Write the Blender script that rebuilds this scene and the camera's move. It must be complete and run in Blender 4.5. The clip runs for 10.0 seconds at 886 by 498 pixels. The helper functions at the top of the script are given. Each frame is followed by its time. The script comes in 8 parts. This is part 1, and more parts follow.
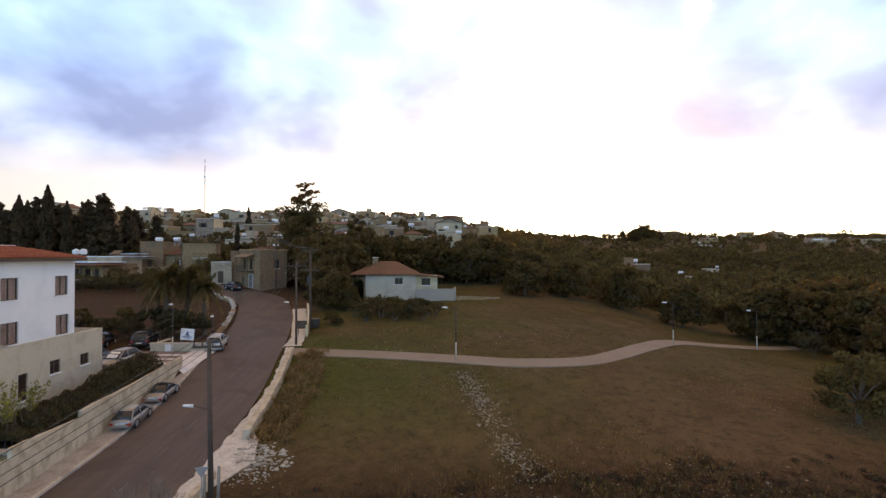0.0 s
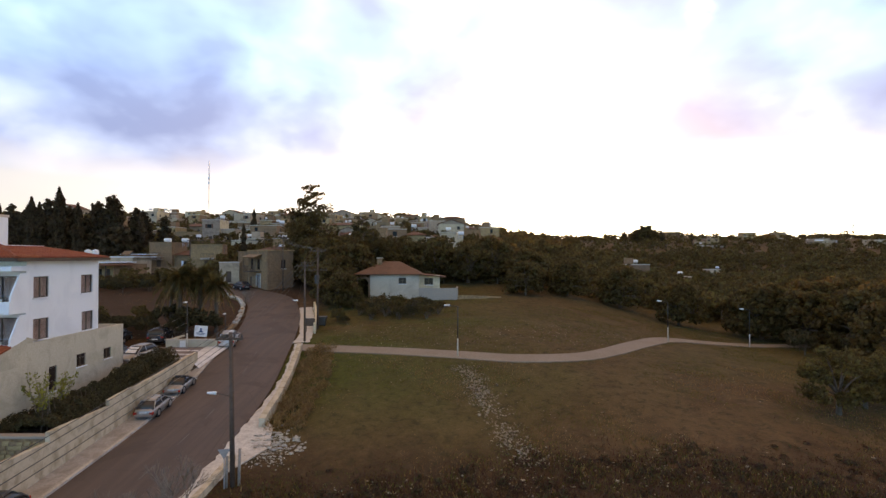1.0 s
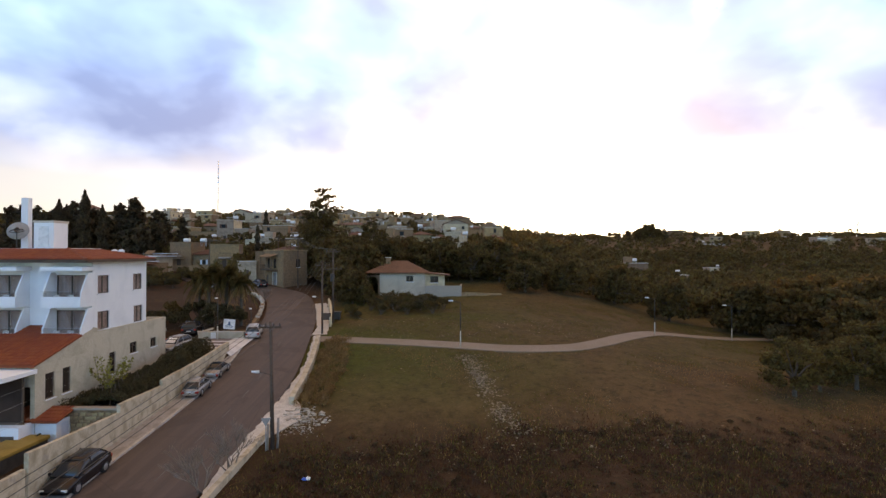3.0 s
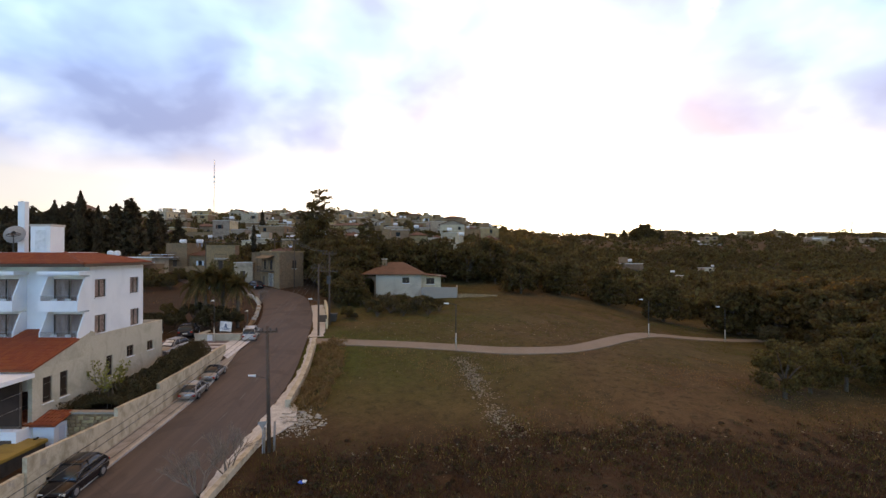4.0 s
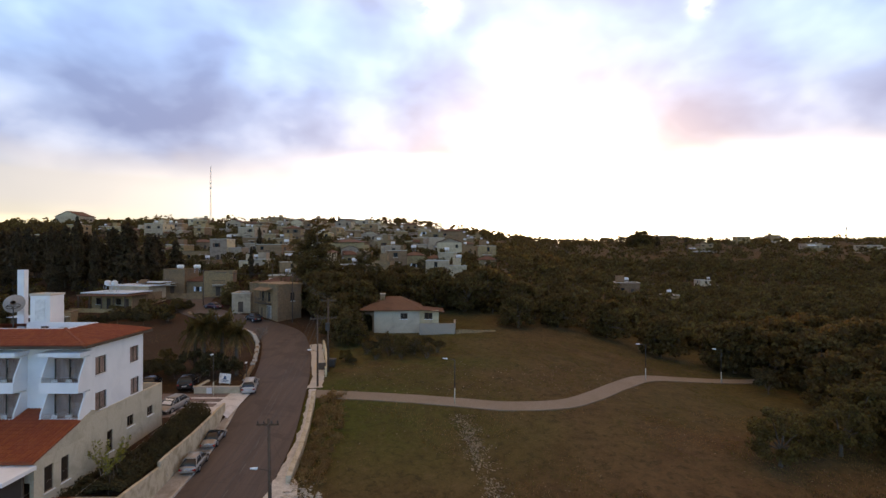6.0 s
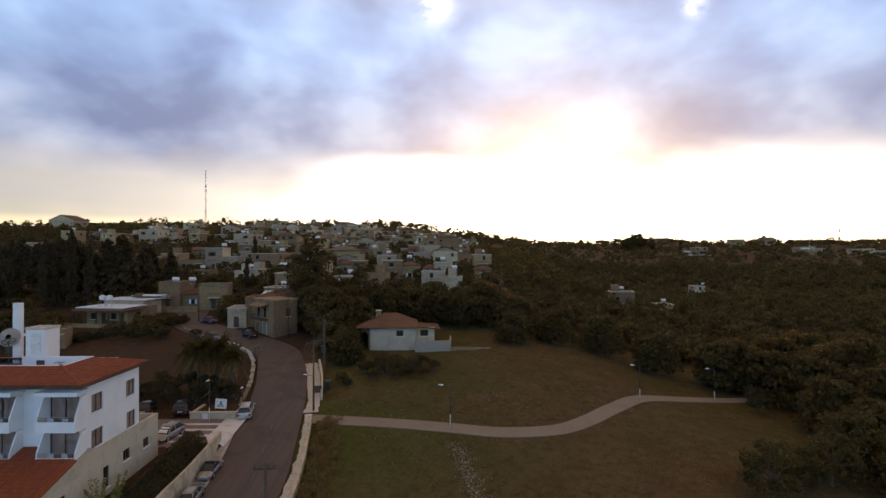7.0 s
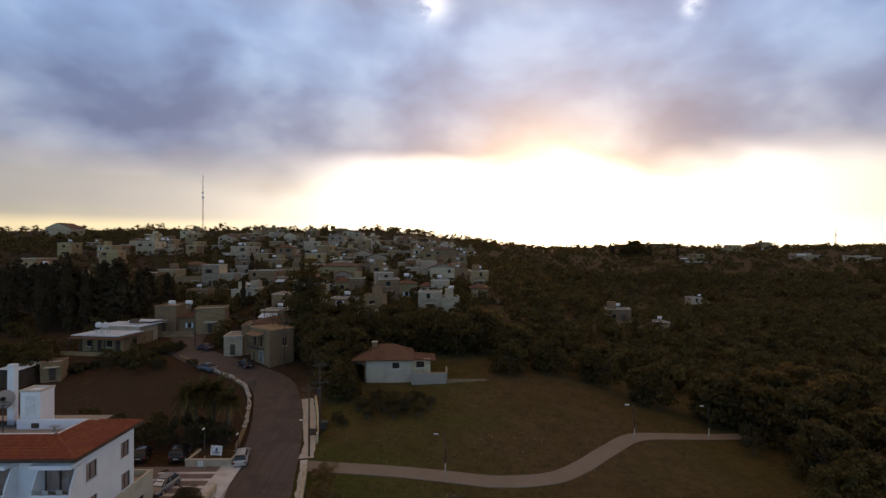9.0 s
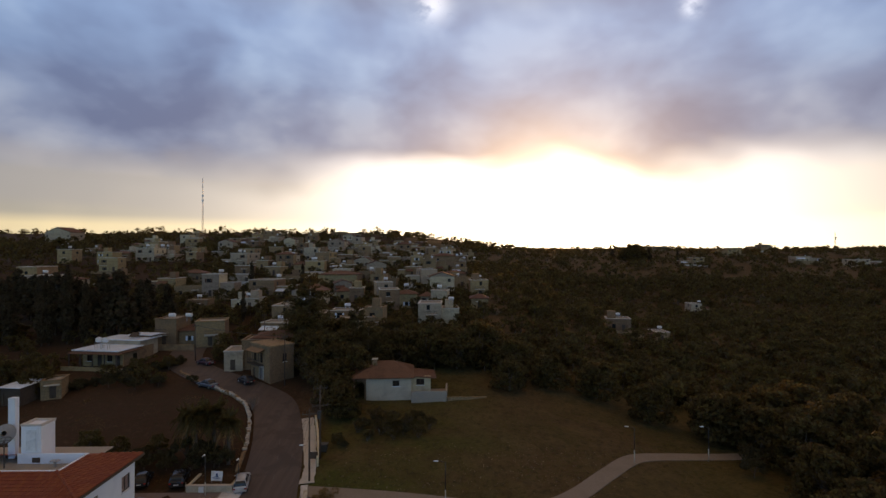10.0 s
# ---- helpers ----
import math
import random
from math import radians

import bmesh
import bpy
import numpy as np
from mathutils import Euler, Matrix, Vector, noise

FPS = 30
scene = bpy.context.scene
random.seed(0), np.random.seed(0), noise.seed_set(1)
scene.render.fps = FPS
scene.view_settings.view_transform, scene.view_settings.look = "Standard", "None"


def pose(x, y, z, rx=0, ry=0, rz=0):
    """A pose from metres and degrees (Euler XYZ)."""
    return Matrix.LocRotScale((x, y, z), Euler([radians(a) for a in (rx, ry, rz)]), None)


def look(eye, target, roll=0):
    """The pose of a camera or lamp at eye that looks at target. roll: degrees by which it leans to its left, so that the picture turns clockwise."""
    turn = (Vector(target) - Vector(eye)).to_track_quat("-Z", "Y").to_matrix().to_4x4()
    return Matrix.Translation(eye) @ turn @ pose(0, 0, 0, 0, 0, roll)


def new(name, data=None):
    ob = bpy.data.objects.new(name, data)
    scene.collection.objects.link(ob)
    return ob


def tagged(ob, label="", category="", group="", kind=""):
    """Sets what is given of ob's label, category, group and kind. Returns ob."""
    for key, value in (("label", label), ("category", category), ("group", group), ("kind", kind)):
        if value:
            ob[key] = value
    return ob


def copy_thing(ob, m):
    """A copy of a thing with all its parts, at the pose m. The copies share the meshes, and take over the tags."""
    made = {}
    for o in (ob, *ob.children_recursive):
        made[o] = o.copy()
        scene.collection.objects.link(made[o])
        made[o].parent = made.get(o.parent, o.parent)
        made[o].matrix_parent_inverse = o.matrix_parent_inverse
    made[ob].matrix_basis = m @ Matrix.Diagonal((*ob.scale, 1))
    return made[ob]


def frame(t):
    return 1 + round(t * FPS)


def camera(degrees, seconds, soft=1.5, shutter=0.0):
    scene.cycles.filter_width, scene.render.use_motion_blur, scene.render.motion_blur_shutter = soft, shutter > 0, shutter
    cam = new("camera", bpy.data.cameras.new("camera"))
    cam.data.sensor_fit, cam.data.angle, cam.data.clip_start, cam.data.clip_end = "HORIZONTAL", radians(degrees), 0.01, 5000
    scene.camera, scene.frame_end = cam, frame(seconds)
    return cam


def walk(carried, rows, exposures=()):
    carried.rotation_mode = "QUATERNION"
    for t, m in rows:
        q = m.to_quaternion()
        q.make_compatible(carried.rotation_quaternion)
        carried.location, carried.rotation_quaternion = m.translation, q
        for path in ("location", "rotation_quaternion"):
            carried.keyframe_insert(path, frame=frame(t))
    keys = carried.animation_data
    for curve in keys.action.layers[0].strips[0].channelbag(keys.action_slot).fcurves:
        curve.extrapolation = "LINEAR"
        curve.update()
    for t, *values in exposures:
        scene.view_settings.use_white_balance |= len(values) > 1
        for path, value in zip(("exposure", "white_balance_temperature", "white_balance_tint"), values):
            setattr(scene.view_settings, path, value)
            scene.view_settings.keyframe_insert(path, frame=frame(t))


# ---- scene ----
cam = camera(82.0, 10.0, soft=1.45)
# seconds, x, y, z, yaw, pitch
ROWS = [
    (0.0, -0.21, 8.40, 13.36, -0.50, 0.70),
    (0.5, -0.22, 7.29, 13.27, -0.39, 0.75),
    (1.0, -0.24, 6.13, 13.30, -0.24, 0.78),
    (1.5, -0.22, 4.71, 13.43, -0.06, 0.75),
    (2.0, -0.22, 3.00, 13.53, 0.18, 0.74),
    (2.5, -0.18, 1.32, 13.59, 0.45, 0.63),
    (4.0, 0.00, 0.00, 14.00, 0.00, 0.47),
    (4.5, 0.02, -0.05, 15.14, -0.15, 0.44),
    (5.0, -0.02, -0.12, 16.91, -0.16, 0.40),
    (5.5, -0.11, -0.18, 18.59, -0.19, 0.39),
    (6.0, -0.25, -0.32, 20.38, -0.38, 0.34),
    (7.5, -0.16, -0.72, 24.90, -0.98, 0.26),
    (8.0, -0.02, -0.75, 26.31, -1.02, 0.24),
    (8.5, 0.10, -0.80, 27.70, -1.07, 0.22),
    (9.0, 0.10, -0.84, 29.16, -1.08, 0.24),
    (9.5, 0.07, -0.89, 30.67, -1.09, 0.21),
    (10.0, 0.06, -0.92, 32.30, -1.10, 0.20),
]
# seconds, stops, kelvin, tint
EXPOSURES = [(0.0, -0.3, 8300, 14), (2.5, -0.3, 8300, 14), (5.0, -0.38, 8300, 14), (6.0, -0.6, 8300, 14), (7.5, -1.1, 8300, 14), (9.0, -1.4, 8300, 14), (10.0, -1.6, 8300, 14)]
walk(cam, [(t, pose(x, y, z, 90 + pitch, 0, yaw)) for t, x, y, z, yaw, pitch in ROWS], EXPOSURES)

# ---- light: a low sun ahead, broken cloud ----
SUN_AZ, SUN_EL = radians(12.7), radians(3.2)
sun_dir = Vector((math.sin(SUN_AZ) * math.cos(SUN_EL), math.cos(SUN_AZ) * math.cos(SUN_EL), math.sin(SUN_EL)))
sun = new("sun", bpy.data.lights.new("sun", "SUN"))
sun.data.energy, sun.data.angle, sun.data.color = 4.8, radians(0.6), (1.0, 0.56, 0.24)
sun.matrix_world = look(sun_dir * 300, (0, 0, 0))


class Nodes:
    """Short calls for building a node tree."""

    def __init__(self, tree):
        self.tree = tree
        tree.nodes.clear()

    def add(self, kind):
        return self.tree.nodes.new(kind)

    def plug(self, value, socket):
        if isinstance(value, bpy.types.NodeSocket):
            self.tree.links.new(value, socket)
        else:
            socket.default_value = value

    def math(self, op, a, b=0.0, clamp=False):
        node = self.add("ShaderNodeMath")
        node.operation, node.use_clamp = op, clamp
        self.plug(a, node.inputs[0]), self.plug(b, node.inputs[1])
        return node.outputs[0]

    def mix(self, factor, a, b, blend="MIX"):
        node = self.add("ShaderNodeMix")
        node.data_type, node.blend_type = "RGBA", blend
        self.plug(factor, node.inputs[0]), self.plug(a, node.inputs[6]), self.plug(b, node.inputs[7])
        return node.outputs[2]

    def noise(self, vector, scale, detail=4.0, rough=0.55, distort=0.0):
        node = self.add("ShaderNodeTexNoise")
        if vector is not None:
            self.plug(vector, node.inputs["Vector"])
        node.inputs["Scale"].default_value, node.inputs["Detail"].default_value = scale, detail
        node.inputs["Roughness"].default_value, node.inputs["Distortion"].default_value = rough, distort
        return node.outputs["Fac"]

    def ramp(self, value, stops, ease="LINEAR"):
        node = self.add("ShaderNodeValToRGB")
        node.color_ramp.interpolation = ease
        for n, (at, colour) in enumerate(stops):
            e = node.color_ramp.elements[n] if n < 2 else node.color_ramp.elements.new(at)
            e.position, e.color = at, (*colour, 1) if len(colour) == 3 else colour
        self.plug(value, node.inputs[0])
        return node.outputs[0]


def build_world():
    world = bpy.data.worlds.new("evening_sky")
    scene.world, world.use_nodes = world, True
    n = Nodes(world.node_tree)
    way = n.add("ShaderNodeTexCoord").outputs["Generated"]
    xyz = n.add("ShaderNodeSeparateXYZ")
    n.plug(way, xyz.inputs[0])
    up = n.math("MAXIMUM", xyz.outputs[2], 0.0)
    nishita = n.add("ShaderNodeTexSky")
    nishita.sky_type, nishita.sun_disc, nishita.sun_elevation, nishita.sun_rotation = "NISHITA", False, SUN_EL, SUN_AZ
    dot = n.add("ShaderNodeVectorMath")
    dot.operation = "DOT_PRODUCT"
    n.plug(way, dot.inputs[0])
    dot.inputs[1].default_value = sun_dir
    toward = n.math("ADD", n.math("MULTIPLY", dot.outputs["Value"], 0.5), 0.5)
    near = n.math("MAXIMUM", dot.outputs["Value"], 0.0)
    # soft cloud billows, drawn out sideways
    wide_way = n.add("ShaderNodeMapping")
    wide_way.inputs["Scale"].default_value = (1.0, 1.0, 1.6)
    n.plug(way, wide_way.inputs["Vector"])
    soft = n.noise(wide_way.outputs[0], 3.1, 3.0, 0.45, 0.1)
    puff = n.noise(wide_way.outputs[0], 5.6, 3.5, 0.48, 0.15)
    wisp = n.noise(wide_way.outputs[0], 17.0, 4.0, 0.55, 0.2)
    # air and high cloud by height: a pale strip at the horizon, grey haze, then blue
    clear = n.ramp(up, [(0.0, (2.4, 2.2, 1.45)), (0.043, (2.2, 2.0, 1.35)), (0.060, (1.04, 1.08, 1.02)), (0.12, (0.86, 0.92, 1.04)), (0.19, (0.70, 0.94, 1.46)), (0.30, (0.56, 1.03, 1.88)), (0.42, (0.74, 1.24, 2.14)), (0.60, (0.80, 0.92, 1.15)), (1.0, (0.95, 0.88, 0.82))])
    high = n.ramp(puff, [(0.34, (0.76, 0.74, 0.78)), (0.50, (1, 1, 1)), (0.66, (1.40, 1.30, 1.18))])
    clear = n.mix(n.ramp(up, [(0.05, (0.25, 0.25, 0.25)), (0.2, (1, 1, 1))]), clear, n.mix(1.0, clear, high, "MULTIPLY"))
    # a blue-grey bank across the sky, with a drooping lower edge and a ragged top
    wavy = n.math("ADD", up, n.math("MULTIPLY", n.math("SUBTRACT", n.math("ADD", n.math("MULTIPLY", soft, 0.75), n.math("MULTIPLY", puff, 0.25)), 0.5), 0.20))
    under = n.ramp(wavy, [(0.135, (0, 0, 0)), (0.190, (1, 1, 1))], "EASE")
    over = n.ramp(wavy, [(0.20, (1, 1, 1)), (0.40, (0.12, 0.12, 0.12))], "EASE")
    cover = n.math("MULTIPLY", n.math("MULTIPLY", under, over), n.ramp(puff, [(0.30, (1, 1, 1)), (0.68, (0.55, 0.55, 0.55))]))
    cover = n.math("MULTIPLY", cover, n.math("SUBTRACT", 1.0, n.math("MULTIPLY", n.math("POWER", near, 14.0), 0.45)))
    bank = n.ramp(n.math("ADD", n.math("MULTIPLY", puff, 0.85), n.math("MULTIPLY", wisp, 0.15)), [(0.36, (0.29, 0.44, 0.90)), (0.50, (0.50, 0.69, 1.18)), (0.64, (0.92, 1.12, 1.52))])
    # its underside is browner
    bank = n.mix(n.ramp(wavy, [(0.155, (0.75, 0.75, 0.75)), (0.20, (0, 0, 0))], "EASE"), bank, (0.80, 0.77, 0.86, 1))
    sky = n.mix(n.math("MULTIPLY", cover, 0.95), clear, bank)
    # a second thin sheet of haze under the bank
    strip = n.math("ADD", up, n.math("MULTIPLY", n.math("SUBTRACT", soft, 0.5), 0.05))
    sheet = n.ramp(strip, [(0.060, (0, 0, 0)), (0.085, (0.7, 0.7, 0.7)), (0.122, (0.75, 0.75, 0.75)), (0.134, (0, 0, 0))], "EASE")
    sky = n.mix(sheet, sky, (0.92, 0.97, 1.06, 1))
    # light pouring out under the bank, round the sun and through the cloud
    band = n.ramp(wavy, [(0.0, (1, 1, 1)), (0.11, (0.9, 0.9, 0.9)), (0.19, (0, 0, 0))], "EASE")
    sky = n.mix(n.math("MULTIPLY", band, n.math("POWER", toward, 20.0)), sky, (6.0, 5.7, 5.0, 1), "ADD")
    broad, wide, tight = n.math("POWER", near, 5.0), n.math("POWER", near, 30.0), n.math("POWER", near, 110.0)
    sky = n.mix(broad, sky, (0.30, 0.17, 0.06, 1), "ADD")
    sky = n.mix(wide, sky, (1.05, 0.74, 0.38, 1), "ADD")
    sky = n.mix(tight, sky, (3.4, 2.7, 1.7, 1), "ADD")
    # bright breaks high in the cloud
    for az, el, size in ((0.0, 25.8, 2600.0), (27.2, 23.4, 9000.0)):
        a, e = radians(az), radians(el)
        spot = n.add("ShaderNodeVectorMath")
        spot.operation = "DOT_PRODUCT"
        n.plug(way, spot.inputs[0])
        spot.inputs[1].default_value = (math.sin(a) * math.cos(e), math.cos(a) * math.cos(e), math.sin(e))
        gap = n.math("POWER", n.math("MAXIMUM", spot.outputs["Value"], 0.0), size)
        sky = n.mix(n.math("MULTIPLY", gap, n.ramp(wisp, [(0.42, (0.1, 0.1, 0.1)), (0.56, (1, 1, 1))])), sky, (1.6, 1.7, 1.7, 1), "ADD")
    sky = n.mix(0.05, sky, nishita.outputs[0], "ADD")
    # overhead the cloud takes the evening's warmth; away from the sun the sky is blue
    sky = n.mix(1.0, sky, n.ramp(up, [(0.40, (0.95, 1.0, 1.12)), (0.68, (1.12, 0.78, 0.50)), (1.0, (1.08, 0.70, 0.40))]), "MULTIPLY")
    sky = n.mix(1.0, sky, n.ramp(toward, [(0.15, (0.72, 1.24, 1.70)), (0.5, (1, 1, 1))]), "MULTIPLY")
    back = n.add("ShaderNodeBackground")
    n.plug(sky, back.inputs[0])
    back.inputs[1].default_value = 1.0
    n.tree.links.new(back.outputs[0], n.add("ShaderNodeOutputWorld").inputs[0])


build_world()

# ---- materials ----


def material(name, dark, light, rough=0.8, grain=18.0, stain=0.6, bump=0.15, metal=0.0, per_object=0.0, per_island=0.0, stain_colour=None, spec=0.3, thin=0.0):
    """A surface with fine grain, broad stains and relief, in metres of the object."""
    m = bpy.data.materials.new(name)
    m.use_nodes = True
    n = Nodes(m.node_tree)
    where = n.add("ShaderNodeTexCoord").outputs["Object"]
    fine, broad = n.noise(where, grain, 6.0, 0.65), n.noise(where, stain, 5.0, 0.6, 0.6)
    colour = n.mix(n.ramp(fine, [(0.3, (0, 0, 0)), (0.7, (1, 1, 1))]), (*dark, 1), (*light, 1))
    soiled = stain_colour or tuple(c * 0.62 for c in dark)
    colour = n.mix(n.ramp(broad, [(0.46, (0, 0, 0)), (0.74, (0.75, 0.75, 0.75))]), colour, (*soiled, 1))
    if per_object or per_island:
        seed = n.add("ShaderNodeObjectInfo").outputs["Random"] if per_object else n.add("ShaderNodeNewGeometry").outputs["Random Per Island"]
        amount = per_object or per_island
        hsv = n.add("ShaderNodeHueSaturation")
        n.plug(n.math("ADD", n.math("MULTIPLY", seed, amount), 1.0 - amount / 2), hsv.inputs["Value"])
        n.plug(n.math("ADD", n.math("MULTIPLY", seed, amount * 0.05), 0.5 - amount * 0.025), hsv.inputs["Hue"])
        n.plug(colour, hsv.inputs["Color"])
        colour = hsv.outputs[0]
    b = n.add("ShaderNodeBsdfPrincipled")
    n.plug(colour, b.inputs["Base Color"])
    n.plug(n.math("ADD", n.math("MULTIPLY", broad, 0.16), rough - 0.08, True), b.inputs["Roughness"])
    b.inputs["Metallic"].default_value, b.inputs["Specular IOR Level"].default_value = metal, spec
    if bump:
        node = n.add("ShaderNodeBump")
        node.inputs["Strength"].default_value, node.inputs["Distance"].default_value = bump, 0.05
        n.plug(fine, node.inputs["Height"])
        n.tree.links.new(node.outputs[0], b.inputs["Normal"])
    out, last = n.add("ShaderNodeOutputMaterial"), b.outputs[0]
    if thin:
        leaf, both = n.add("ShaderNodeBsdfTranslucent"), n.add("ShaderNodeMixShader")
        n.plug(colour, leaf.inputs[0])
        both.inputs[0].default_value = thin
        n.tree.links.new(last, both.inputs[1]), n.tree.links.new(leaf.outputs[0], both.inputs[2])
        last = both.outputs[0]
    n.tree.links.new(last, out.inputs[0])
    return m


def glass(name, tint=(0.05, 0.06, 0.07), rough=0.06):
    m = bpy.data.materials.new(name)
    m.use_nodes = True
    n = Nodes(m.node_tree)
    b = n.add("ShaderNodeBsdfPrincipled")
    wave = n.noise(n.add("ShaderNodeTexCoord").outputs["Object"], 1.3, 2.0)
    n.plug(n.mix(wave, (*tint, 1), (*[c * 1.7 for c in tint], 1)), b.inputs["Base Color"])
    b.inputs["Roughness"].default_value, b.inputs["Specular IOR Level"].default_value = rough, 0.5 if rough < 0.2 else 0.2
    n.tree.links.new(b.outputs[0], n.add("ShaderNodeOutputMaterial").inputs[0])
    return m


def pane_material():
    m = bpy.data.materials.new("clear_pane")
    m.use_nodes = True
    n = Nodes(m.node_tree)
    clear, gloss, both = n.add("ShaderNodeBsdfTransparent"), n.add("ShaderNodeBsdfGlossy"), n.add("ShaderNodeMixShader")
    clear.inputs[0].default_value, gloss.inputs["Roughness"].default_value = (0.96, 0.96, 0.95, 1), 0.04
    both.inputs[0].default_value = 0.07
    n.tree.links.new(clear.outputs[0], both.inputs[1]), n.tree.links.new(gloss.outputs[0], both.inputs[2])
    n.tree.links.new(both.outputs[0], n.add("ShaderNodeOutputMaterial").inputs[0])
    return m


